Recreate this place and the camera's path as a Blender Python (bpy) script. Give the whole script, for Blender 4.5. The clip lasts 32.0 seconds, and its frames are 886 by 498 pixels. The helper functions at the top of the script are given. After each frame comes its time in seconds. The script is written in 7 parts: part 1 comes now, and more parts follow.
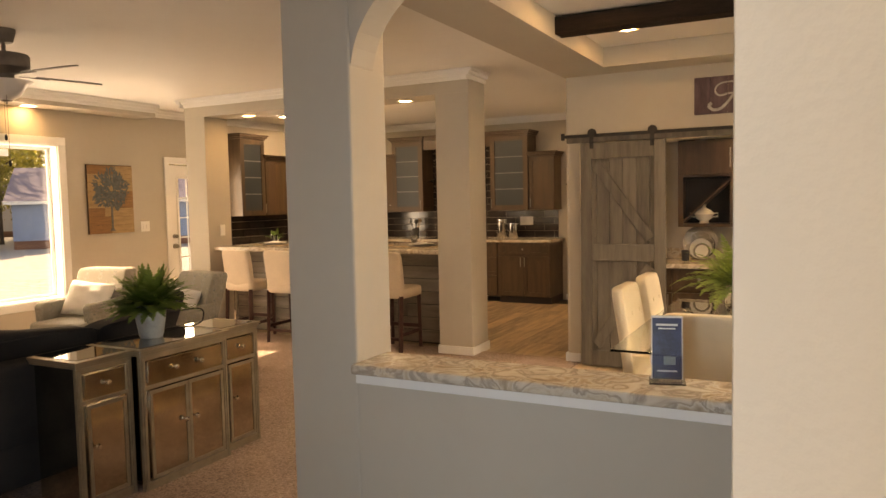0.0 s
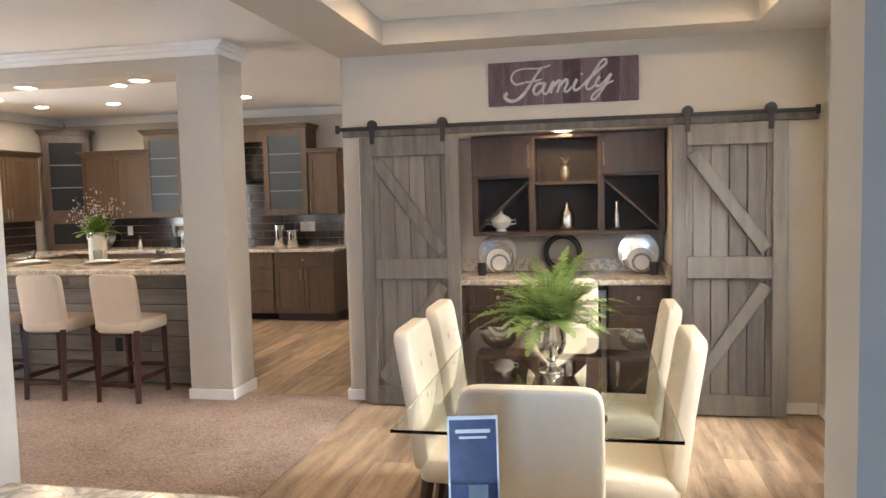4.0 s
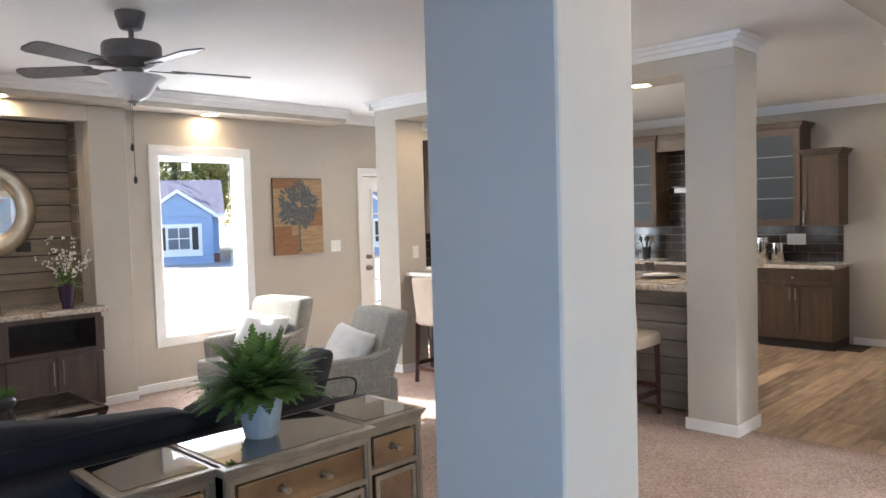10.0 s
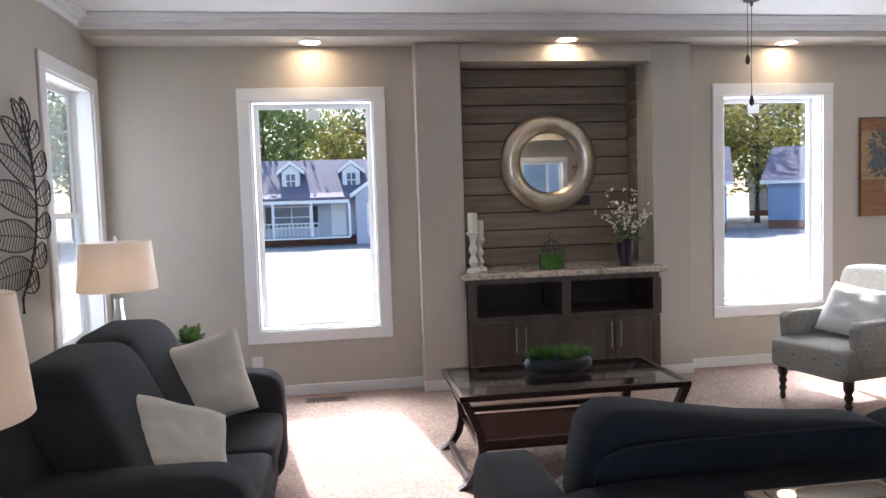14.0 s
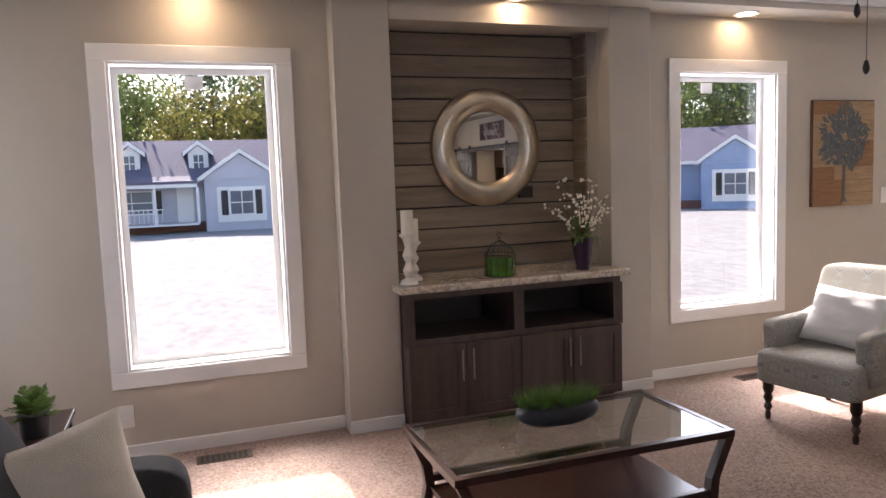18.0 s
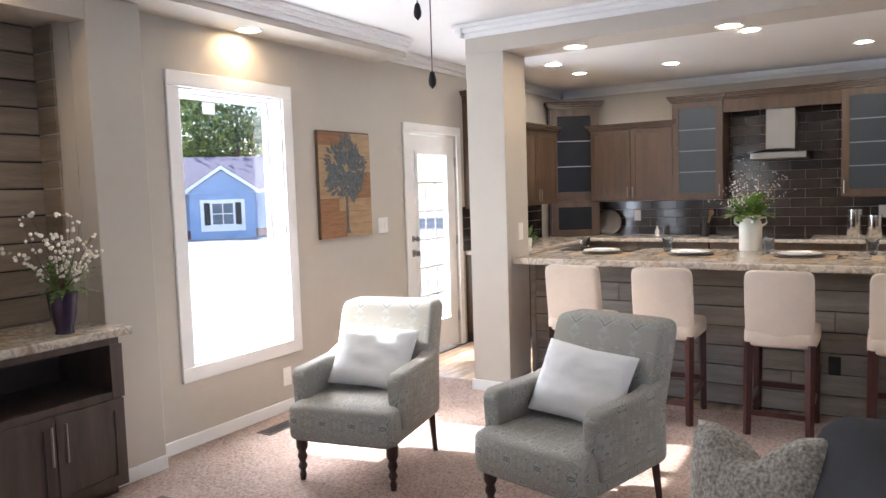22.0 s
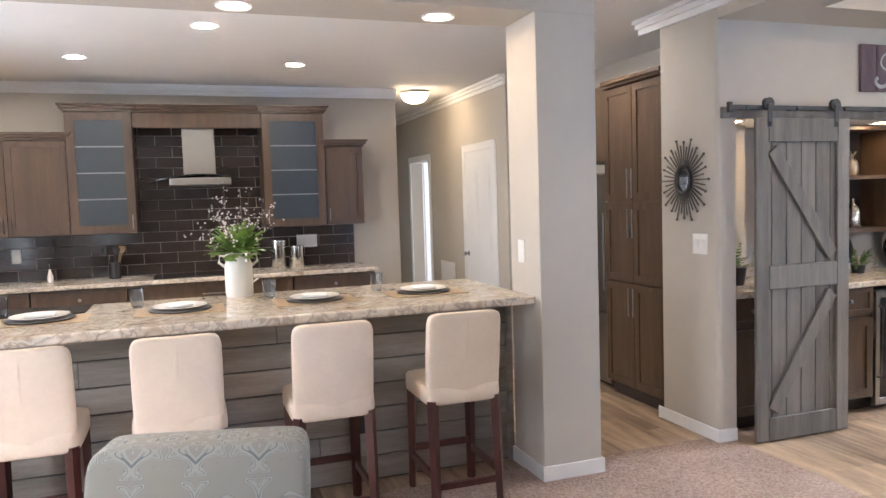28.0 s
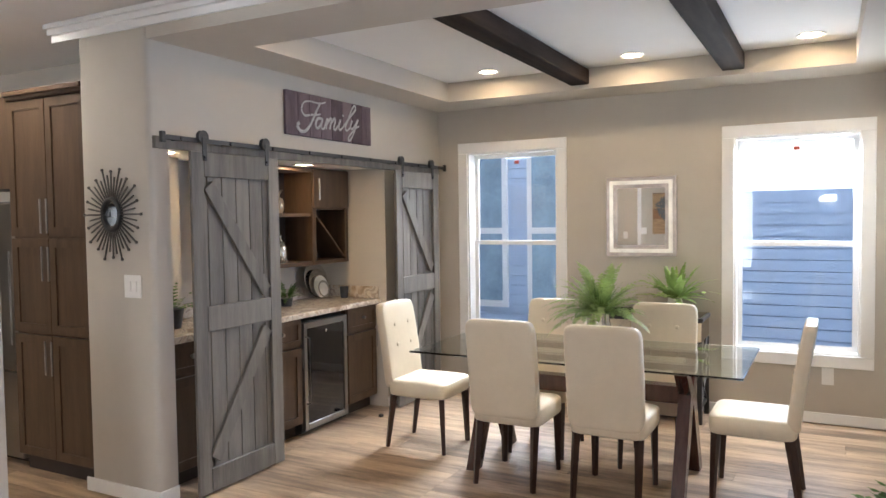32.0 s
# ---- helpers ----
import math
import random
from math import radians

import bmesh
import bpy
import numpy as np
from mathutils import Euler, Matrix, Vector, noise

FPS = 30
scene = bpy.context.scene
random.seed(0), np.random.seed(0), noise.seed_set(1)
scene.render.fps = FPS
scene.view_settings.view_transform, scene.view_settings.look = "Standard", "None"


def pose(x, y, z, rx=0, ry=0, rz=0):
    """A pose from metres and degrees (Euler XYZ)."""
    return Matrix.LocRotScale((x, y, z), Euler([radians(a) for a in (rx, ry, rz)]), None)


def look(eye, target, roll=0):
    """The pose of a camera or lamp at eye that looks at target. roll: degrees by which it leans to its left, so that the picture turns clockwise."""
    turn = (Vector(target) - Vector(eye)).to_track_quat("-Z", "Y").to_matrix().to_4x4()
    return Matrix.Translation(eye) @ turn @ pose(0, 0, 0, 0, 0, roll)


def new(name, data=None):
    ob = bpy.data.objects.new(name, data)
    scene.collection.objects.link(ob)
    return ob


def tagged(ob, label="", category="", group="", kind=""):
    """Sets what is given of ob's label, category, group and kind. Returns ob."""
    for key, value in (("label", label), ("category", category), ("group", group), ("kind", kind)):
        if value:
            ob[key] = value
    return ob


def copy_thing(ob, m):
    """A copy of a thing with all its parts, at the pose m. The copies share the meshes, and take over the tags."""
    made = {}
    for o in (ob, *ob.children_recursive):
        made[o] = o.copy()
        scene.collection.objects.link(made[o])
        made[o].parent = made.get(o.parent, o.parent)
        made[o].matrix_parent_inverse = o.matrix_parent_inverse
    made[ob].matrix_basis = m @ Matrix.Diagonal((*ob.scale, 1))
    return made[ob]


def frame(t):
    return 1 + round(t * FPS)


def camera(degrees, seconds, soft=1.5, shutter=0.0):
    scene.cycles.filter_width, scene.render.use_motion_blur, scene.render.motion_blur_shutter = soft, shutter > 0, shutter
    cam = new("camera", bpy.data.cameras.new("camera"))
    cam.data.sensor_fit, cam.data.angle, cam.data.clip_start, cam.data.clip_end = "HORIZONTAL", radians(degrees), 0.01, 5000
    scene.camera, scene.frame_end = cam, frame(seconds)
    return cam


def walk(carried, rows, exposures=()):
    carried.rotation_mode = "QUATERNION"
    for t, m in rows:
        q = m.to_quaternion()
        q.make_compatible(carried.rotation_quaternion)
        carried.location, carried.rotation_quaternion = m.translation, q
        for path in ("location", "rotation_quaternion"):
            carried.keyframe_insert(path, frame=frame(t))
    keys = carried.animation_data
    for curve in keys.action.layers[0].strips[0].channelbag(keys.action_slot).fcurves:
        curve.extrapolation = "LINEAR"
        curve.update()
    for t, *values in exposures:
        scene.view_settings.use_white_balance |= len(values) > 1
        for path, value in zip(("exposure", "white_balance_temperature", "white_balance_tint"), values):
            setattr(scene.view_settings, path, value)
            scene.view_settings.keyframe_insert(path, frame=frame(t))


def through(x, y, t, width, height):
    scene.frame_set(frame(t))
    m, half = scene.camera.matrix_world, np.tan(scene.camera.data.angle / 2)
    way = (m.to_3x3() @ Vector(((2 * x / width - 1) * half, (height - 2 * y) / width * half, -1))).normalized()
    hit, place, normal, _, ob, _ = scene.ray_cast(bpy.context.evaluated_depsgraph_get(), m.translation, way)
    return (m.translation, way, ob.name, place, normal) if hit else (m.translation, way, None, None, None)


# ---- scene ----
cam = camera(62.4, 32.0)
PATH = [
    (0, (-0.021, -0.141, 1.494), (-0.936, 1.633, 1.362), -1.2),
    (0.5, (-0.048, -0.031, 1.503), (-0.916, 1.766, 1.364), -1.4),
    (1, (-0.133, 0.154, 1.506), (-0.922, 1.987, 1.369), -1.4),
    (1.5, (-0.18, 0.314, 1.506), (-0.916, 2.169, 1.372), -1.5),
    (2, (-0.17, 0.512, 1.515), (-0.878, 2.378, 1.378), -1.6),
    (2.5, (-0.158, 0.658, 1.531), (-0.828, 2.538, 1.391), -1.7),
    (3, (-0.17, 0.795, 1.547), (-0.755, 2.703, 1.406), -1.7),
    (3.5, (-0.18, 0.864, 1.544), (-0.692, 2.793, 1.403), -1.6),
    (4, (-0.256, 1.035, 1.54), (-0.651, 2.99, 1.393), -1.4),
    (4.5, (-0.382, 1.147, 1.545), (-0.641, 3.126, 1.406), -1.5),
    (6.5, (-0.441, 1.476, 1.584), (-0.742, 3.448, 1.434), -1.9),
    (7, (-0.438, 1.441, 1.622), (-0.851, 3.393, 1.482), -2.0),
    (7.5, (-0.474, 1.398, 1.63), (-1.064, 3.305, 1.508), -2.0),
    (8, (-0.514, 1.383, 1.629), (-1.348, 3.198, 1.529), -1.9),
    (8.5, (-0.54, 1.382, 1.633), (-1.579, 3.088, 1.543), -1.8),
    (9, (-0.644, 1.356, 1.625), (-1.851, 2.947, 1.533), -1.6),
    (9.5, (-0.778, 1.332, 1.591), (-2.086, 2.842, 1.501), -1.6),
    (10, (-0.955, 1.27, 1.576), (-2.349, 2.701, 1.48), -1.6),
    (10.5, (-1.096, 1.208, 1.567), (-2.57, 2.555, 1.462), -1.7),
    (11, (-1.312, 1.141, 1.603), (-2.873, 2.384, 1.479), -1.3),
    (11.5, (-1.467, 1.208, 1.557), (-3.114, 2.337, 1.436), -1.4),
    (12, (-1.629, 1.203, 1.502), (-3.354, 2.207, 1.38), -1.5),
    (12.5, (-1.827, 1.156, 1.477), (-3.623, 2.025, 1.349), -1.5),
    (13, (-1.97, 1.104, 1.506), (-3.846, 1.784, 1.364), -1.6),
    (13.5, (-2.027, 1.11, 1.46), (-3.96, 1.604, 1.326), -1.8),
    (14, (-2.036, 1.224, 1.432), (-4.011, 1.508, 1.298), -1.8),
    (14.5, (-2.036, 1.29, 1.437), (-4.024, 1.449, 1.288), -1.5),
    (16.5, (-2.603, 0.986, 1.464), (-4.564, 1.333, 1.28), -1.8),
    (17, (-2.799, 0.954, 1.483), (-4.735, 1.412, 1.282), -1.9),
    (17.5, (-3.014, 0.962, 1.491), (-4.93, 1.499, 1.294), -2.0),
    (18, (-3.211, 0.948, 1.514), (-5.084, 1.62, 1.319), -2.0),
    (18.5, (-3.37, 0.934, 1.535), (-5.181, 1.76, 1.344), -2.1),
    (19, (-3.486, 0.922, 1.565), (-5.202, 1.931, 1.37), -2.1),
    (19.5, (-3.511, 0.926, 1.563), (-5.145, 2.063, 1.372), -2.1),
    (20, (-3.533, 0.941, 1.548), (-5.074, 2.203, 1.364), -2.1),
    (20.5, (-3.565, 0.997, 1.547), (-5.018, 2.359, 1.367), -2.0),
    (21, (-3.648, 1.117, 1.53), (-4.989, 2.591, 1.361), -2.0),
    (21.5, (-3.775, 1.257, 1.527), (-4.997, 2.832, 1.364), -2.0),
    (22, (-3.918, 1.357, 1.523), (-4.962, 3.056, 1.364), -1.8),
    (22.5, (-4.075, 1.408, 1.531), (-4.935, 3.207, 1.373), -1.6),
    (23, (-4.234, 1.442, 1.53), (-4.904, 3.32, 1.371), -1.6),
    (23.5, (-4.322, 1.512, 1.534), (-4.872, 3.427, 1.371), -1.6),
    (24, (-4.469, 1.673, 1.53), (-4.911, 3.617, 1.368), -1.6),
    (24.5, (-4.599, 1.798, 1.543), (-4.944, 3.761, 1.38), -1.5),
    (26.5, (-5.054, 2.391, 1.537), (-5.01, 4.385, 1.388), -2.0),
    (27, (-5.058, 2.556, 1.54), (-4.805, 4.535, 1.395), -2.0),
    (27.5, (-5.048, 2.631, 1.526), (-4.602, 4.576, 1.389), -1.8),
    (28, (-5.075, 2.653, 1.544), (-4.418, 4.538, 1.41), -1.8),
    (28.5, (-5.062, 2.67, 1.541), (-4.24, 4.489, 1.414), -1.7),
    (29, (-5.05, 2.676, 1.559), (-4.052, 4.405, 1.43), -1.7),
    (29.5, (-5.027, 2.681, 1.564), (-3.881, 4.315, 1.438), -1.7),
    (30, (-5.008, 2.681, 1.587), (-3.697, 4.185, 1.457), -1.5),
    (30.5, (-4.992, 2.665, 1.573), (-3.546, 4.042, 1.452), -1.3),
    (31, (-4.978, 2.727, 1.563), (-3.393, 3.942, 1.45), -1.1),
    (31.5, (-4.915, 2.824, 1.56), (-3.237, 3.908, 1.455), -0.9),
    (32, (-4.835, 3.006, 1.58), (-3.069, 3.94, 1.493), -0.8),
]

EXPOSURES = [(0.0, 1.42, 15900, 24), (1.0, 1.9, 6900, 14), (2.0, 2.0, 6350, 18), (3.0, 2.1, 6500, 14), (4.0, 2.12, 6900, 13), (7.0, 2.12, 6350, 18), (8.0, 2.20, 6500, 15), (9.0, 1.95, 6200, 12), (10.0, 1.87, 6200, 11), (11.0, 1.69, 6050, 10), (13.0, 1.57, 5900, 12), (14.0, 1.33, 5900, 14), (17.0, 1.22, 6100, 20), (19.0, 1.02, 7100, 22), (20.0, 1.34, 7100, 19), (21.0, 1.75, 6300, 16), (22.0, 1.82, 6100, 14), (23.0, 1.67, 6000, 14), (24.0, 1.69, 5900, 15), (27.0, 1.95, 5800, 13), (28.0, 2.2, 6000, 14), (29.0, 2.2, 6100, 13), (31.0, 2.0, 6050, 13), (32.0, 1.9, 6200, 12)]
walk(cam, [(t, look(eye, target, roll)) for t, eye, target, roll in PATH], EXPOSURES)

# ---- sky and sun ----
world = bpy.data.worlds.new("sky")
scene.world = world
world.use_nodes = True
wn = world.node_tree.nodes
sky = wn.new("ShaderNodeTexSky")
sky.sky_type, sky.sun_disc = "NISHITA", False
sky.sun_elevation, sky.sun_rotation = radians(36.8), radians(260.4)
wn["Background"].inputs[1].default_value = 0.15
world.node_tree.links.new(sky.outputs[0], wn["Background"].inputs[0])
sun = new("sun", bpy.data.lights.new("sun", "SUN"))
sun.data.energy, sun.data.angle, sun.data.color = 5.0, radians(0.5), (1, 0.95, 0.88)
sun.matrix_world = look((-20, -3.4, 15.2), (0, 0, 0))



def window_light(x, y, z, wide, high, yaw, watts, color=(0.86, 0.93, 1.0), tilt=90, spread=180):
    """The sky's light through one opening."""
    ob = new("window_light", bpy.data.lights.new("window_light", "AREA"))
    ob.data.shape, ob.data.size, ob.data.size_y, ob.data.energy, ob.data.color = "RECTANGLE", wide, high, watts, color
    ob.data.spread = radians(spread)
    ob.matrix_basis = pose(x, y, z, tilt, 0, yaw)


window_light(-7.65, 1.076, 1.345, 0.85, 1.63, -90, 6.5)
window_light(-7.65, 4.737, 1.345, 0.82, 1.63, -90, 13)
window_light(-7.56, 7.13, 1.20, 0.50, 1.50, -90, 14)
# Added lamp, hung outside and above window 3, in place of sky light.
window_light(3.1, 5.53, 2.92, 0.90, 0.70, 90, 20, tilt=62, spread=75)
window_light(1.345, 3.23, 1.99, 0.80, 0.26, 90, 15.5, tilt=48)
window_light(1.30, 12.0, 1.40, 1.15, 1.50, 90, 40)
window_light(-6.96, -0.50, 1.40, 0.80, 1.62, 0, 2)
window_light(-0.30, -0.50, 1.03, 0.40, 1.95, 26, 7.5, (0.30, 0.56, 1.0), spread=110)


# ---- materials ----
def nodes_of(name):
    m = bpy.data.materials.new(name)
    m.use_nodes = True
    return m, m.node_tree.nodes, m.node_tree.links, m.node_tree.nodes["Principled BSDF"]


def rgb(c):
    return (c[0], c[1], c[2], 1)


def mat(name, color, rough=0.5, vary=0.12, scale=6.0, bump=0.0, bump_scale=120.0, metal=0.0, stretch=(1, 1, 1), color2=None, spec=0.5, per_object=0.0, coat=0.0):
    """Paint, cloth, wood and metal: a colour with two scales of variation, a fine relief, and a tone of its own per piece."""
    m, n, l, b = nodes_of(name)
    tc = n.new("ShaderNodeTexCoord")
    mp = n.new("ShaderNodeMapping")
    mp.inputs["Scale"].default_value = stretch
    l.new(tc.outputs["Object"], mp.inputs[0])
    if per_object:
        each, off = n.new("ShaderNodeObjectInfo"), n.new("ShaderNodeVectorMath")
        off.operation = "SCALE"
        off.inputs["Scale"].default_value = 37.0
        comb = n.new("ShaderNodeCombineXYZ")
        for k in range(3):
            l.new(each.outputs["Random"], comb.inputs[k])
        l.new(comb.outputs[0], off.inputs[0])
        l.new(off.outputs[0], mp.inputs["Location"])
    big, fine = n.new("ShaderNodeTexNoise"), n.new("ShaderNodeTexNoise")
    for t, s, d in ((big, scale, 4), (fine, scale * 9, 3)):
        t.inputs["Scale"].default_value, t.inputs["Detail"].default_value = s, d
        l.new(mp.outputs[0], t.inputs["Vector"])
    add = n.new("ShaderNodeMath")
    add.operation = "MULTIPLY_ADD"
    add.inputs[1].default_value = 0.4
    l.new(fine.outputs["Fac"], add.inputs[0])
    l.new(big.outputs["Fac"], add.inputs[2])
    last = add.outputs[0]
    if per_object:
        oi = n.new("ShaderNodeObjectInfo")
        mo = n.new("ShaderNodeMath")
        mo.operation = "MULTIPLY_ADD"
        mo.inputs[1].default_value = per_object
        l.new(oi.outputs["Random"], mo.inputs[0])
        l.new(last, mo.inputs[2])
        sub = n.new("ShaderNodeMath")
        sub.operation = "SUBTRACT"
        sub.inputs[1].default_value = per_object / 2
        l.new(mo.outputs[0], sub.inputs[0])
        last = sub.outputs[0]
    ramp = n.new("ShaderNodeValToRGB")
    c2 = color2 or tuple(max(0, v * (1 - vary)) for v in color)
    c1 = color if color2 else tuple(min(1, v * (1 + vary)) for v in color)
    ramp.color_ramp.elements[0].position, ramp.color_ramp.elements[1].position = 0.45, 0.95
    ramp.color_ramp.elements[0].color, ramp.color_ramp.elements[1].color = rgb(c2), rgb(c1)
    l.new(last, ramp.inputs[0])
    l.new(ramp.outputs[0], b.inputs["Base Color"])
    b.inputs["Roughness"].default_value, b.inputs["Metallic"].default_value = rough, metal
    b.inputs["Specular IOR Level"].default_value = spec
    b.inputs["Coat Weight"].default_value = coat
    if bump:
        tb = n.new("ShaderNodeTexNoise")
        tb.inputs["Scale"].default_value = bump_scale
        l.new(mp.outputs[0], tb.inputs["Vector"])
        bp = n.new("ShaderNodeBump")
        bp.inputs["Strength"].default_value, bp.inputs["Distance"].default_value = bump, 0.01
        l.new(tb.outputs["Fac"], bp.inputs["Height"])
        l.new(bp.outputs[0], b.inputs["Normal"])
    return m


def glow(name, color, strength):
    m, n, l, b = nodes_of(name)
    b.inputs["Base Color"].default_value = rgb((0.9, 0.9, 0.9))
    b.inputs["Emission Color"].default_value = rgb(color)
    b.inputs["Emission Strength"].default_value = strength
    return m


def glass(name, tint=(1, 1, 1)):
    """Clear refracting glass."""
    m, n, l, b = nodes_of(name)
    b.inputs["Base Color"].default_value = rgb(tint)
    b.inputs["Roughness"].default_value, b.inputs["IOR"].default_value = 0.0, 1.45
    b.inputs["Transmission Weight"].default_value = 1.0
    return m


def marble(name):
    m, n, l, b = nodes_of(name)
    tc = n.new("ShaderNodeTexCoord")
    w = n.new("ShaderNodeTexNoise")
    w.inputs["Scale"].default_value, w.inputs["Detail"].default_value, w.inputs["Distortion"].default_value = 9.0, 10, 0.9
    l.new(tc.outputs["Object"], w.inputs["Vector"])
    r = n.new("ShaderNodeValToRGB")
    e = r.color_ramp.elements
    e[0].position, e[0].color = 0.30, rgb((0.30, 0.23, 0.17))
    e[1].position, e[1].color = 0.72, rgb((0.70, 0.65, 0.57))
    for p, c in ((0.40, (0.48, 0.39, 0.30)), (0.48, (0.62, 0.56, 0.47)), (0.53, (0.36, 0.30, 0.25)), (0.60, (0.60, 0.53, 0.44))):
        x = e.new(p)
        x.color = rgb(c)
    l.new(w.outputs["Fac"], r.inputs[0])
    l.new(r.outputs[0], b.inputs["Base Color"])
    b.inputs["Roughness"].default_value = 0.16
    return m


def carpet_mat(name):
    """Plush pile: a fine speckle, soft trodden patches and a tufted relief."""
    m, n, l, b = nodes_of(name)
    tc = n.new("ShaderNodeTexCoord")
    a, c = n.new("ShaderNodeTexNoise"), n.new("ShaderNodeTexNoise")
    a.inputs["Scale"].default_value, a.inputs["Detail"].default_value = 2.2, 3
    c.inputs["Scale"].default_value, c.inputs["Detail"].default_value, c.inputs["Roughness"].default_value = 75, 5, 0.7
    mix = n.new("ShaderNodeMath")
    mix.operation = "MULTIPLY_ADD"
    mix.inputs[1].default_value = 0.22
    for t in (a, c):
        l.new(tc.outputs["Object"], t.inputs["Vector"])
    l.new(a.outputs["Fac"], mix.inputs[0])
    l.new(c.outputs["Fac"], mix.inputs[2])
    r = n.new("ShaderNodeValToRGB")
    r.color_ramp.elements[0].position, r.color_ramp.elements[0].color = 0.42, rgb((0.18, 0.130, 0.110))
    r.color_ramp.elements[1].position, r.color_ramp.elements[1].color = 0.80, rgb((0.56, 0.43, 0.37))
    l.new(mix.outputs[0], r.inputs[0])
    l.new(r.outputs[0], b.inputs["Base Color"])
    b.inputs["Roughness"].default_value = 0.95
    b.inputs["Specular IOR Level"].default_value = 0.1
    bp = n.new("ShaderNodeBump")
    bp.inputs["Strength"].default_value, bp.inputs["Distance"].default_value = 0.7, 0.01
    l.new(c.outputs["Fac"], bp.inputs["Height"])
    l.new(bp.outputs[0], b.inputs["Normal"])
    return m


def leaf_mat(name, color, through=0.4, vary=0.35, scale=14):
    """Leaves that let light through."""
    m = mat(name, color, 0.5, vary, scale, spec=0.3)
    n, l = m.node_tree.nodes, m.node_tree.links
    tr, mx = n.new("ShaderNodeBsdfTranslucent"), n.new("ShaderNodeMixShader")
    src = n["Principled BSDF"].inputs["Base Color"].links[0].from_socket
    l.new(src, tr.inputs["Color"])
    mx.inputs[0].default_value = through
    l.new(n["Principled BSDF"].outputs[0], mx.inputs[1])
    l.new(tr.outputs[0], mx.inputs[2])
    l.new(mx.outputs[0], n["Material Output"].inputs[0])
    return m


M_WALL = mat("wall_paint", (0.50, 0.46, 0.40), 0.75, 0.03, 1.5, 0.06, 260, spec=0.3)
M_CEIL = mat("ceiling_paint", (0.80, 0.79, 0.77), 0.85, 0.02, 1.2, 0.08, 300, spec=0.2)
M_WHITE = mat("white_trim_paint", (0.80, 0.80, 0.79), 0.4, 0.03, 3)
M_VINYL = mat("vinyl_plank", (0.54, 0.385, 0.25), 0.36, 0, 2.0, 0.05, 60, stretch=(9, 1.1, 1), color2=(0.17, 0.113, 0.073), per_object=0.34)
M_GROUT = mat("dark_joint", (0.06, 0.045, 0.035), 0.8)
M_CARPET = carpet_mat("brown_carpet")
M_CAB = mat("brown_cabinet_wood", (0.100, 0.060, 0.034), 0.42, 0, 2.5, 0.04, 80, stretch=(6, 6, 0.6), color2=(0.049, 0.029, 0.016), per_object=0.12)
# Much darker than M_CAB; used on recessed backs, plinths and backings.
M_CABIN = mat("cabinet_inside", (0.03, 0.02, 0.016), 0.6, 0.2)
M_TV = mat("dark_cabinet_wood", (0.095, 0.068, 0.055), 0.45, 0, 2.5, 0.03, 80, stretch=(6, 6, 0.6), color2=(0.05, 0.035, 0.03))
M_STEEL = mat("brushed_steel", (0.31, 0.295, 0.275), 0.30, 0.05, 30, 0.02, 90, metal=1, stretch=(1, 1, 12))
M_CHROME = mat("chrome", (0.8, 0.8, 0.8), 0.12, 0.03, 4, metal=1)
M_BLACK = mat("black_iron", (0.018, 0.017, 0.017), 0.5, 0.2, 20, 0.1, 200)
M_STONE = marble("stone_laminate")
M_BARN = mat("grey_barn_wood", (0.195, 0.176, 0.152), 0.62, 0, 2.0, 0.15, 45, stretch=(9, 9, 0.7), color2=(0.092, 0.083, 0.072), per_object=0.25)
M_SHIP = mat("grey_shiplap_wood", (0.36, 0.325, 0.285), 0.6, 0, 2.0, 0.15, 40, stretch=(0.8, 0.8, 8), color2=(0.19, 0.17, 0.145), per_object=0.25)
M_NICHEWOOD = mat("brown_shiplap_wood", (0.29, 0.232, 0.168), 0.6, 0, 2.0, 0.15, 40, stretch=(0.8, 0.8, 8), color2=(0.155, 0.12, 0.085), per_object=0.25)
M_BEAM = mat("dark_beam_wood", (0.04, 0.028, 0.022), 0.85, 0, 3, 0.3, 40, stretch=(0.6, 6, 6), color2=(0.013, 0.009, 0.007), spec=0.12)
M_TILE = mat("dark_glossy_tile", (0.036, 0.026, 0.022), 0.12, 0.25, 12, 0.02, 30, per_object=0.3)
M_TILEJOINT = mat("tile_joint", (0.36, 0.32, 0.28), 0.8)
M_GLASS = glass("window_glass")
M_FROST = mat("frosted_cabinet_glass", (0.024, 0.033, 0.041), 0.42, 0.1, 3, spec=0.5)
M_DARKPANE = mat("dark_cabinet_glass", (0.013, 0.013, 0.014), 0.3, 0.1, 3, spec=0.2)
M_LAMP = glow("recessed_lamp_glow", (1.0, 0.74, 0.45), 34)
M_LAMPK = glow("kitchen_lamp_glow", (1.0, 0.90, 0.76), 95)
M_MARKER = mat("red_marker", (0.55, 0.07, 0.03), 0.5)
M_SIDING = mat("blue_grey_siding", (0.44, 0.55, 0.70), 0.6, 0.08, 2)


# ---- building blocks ----
def bm_new():
    return bmesh.new()


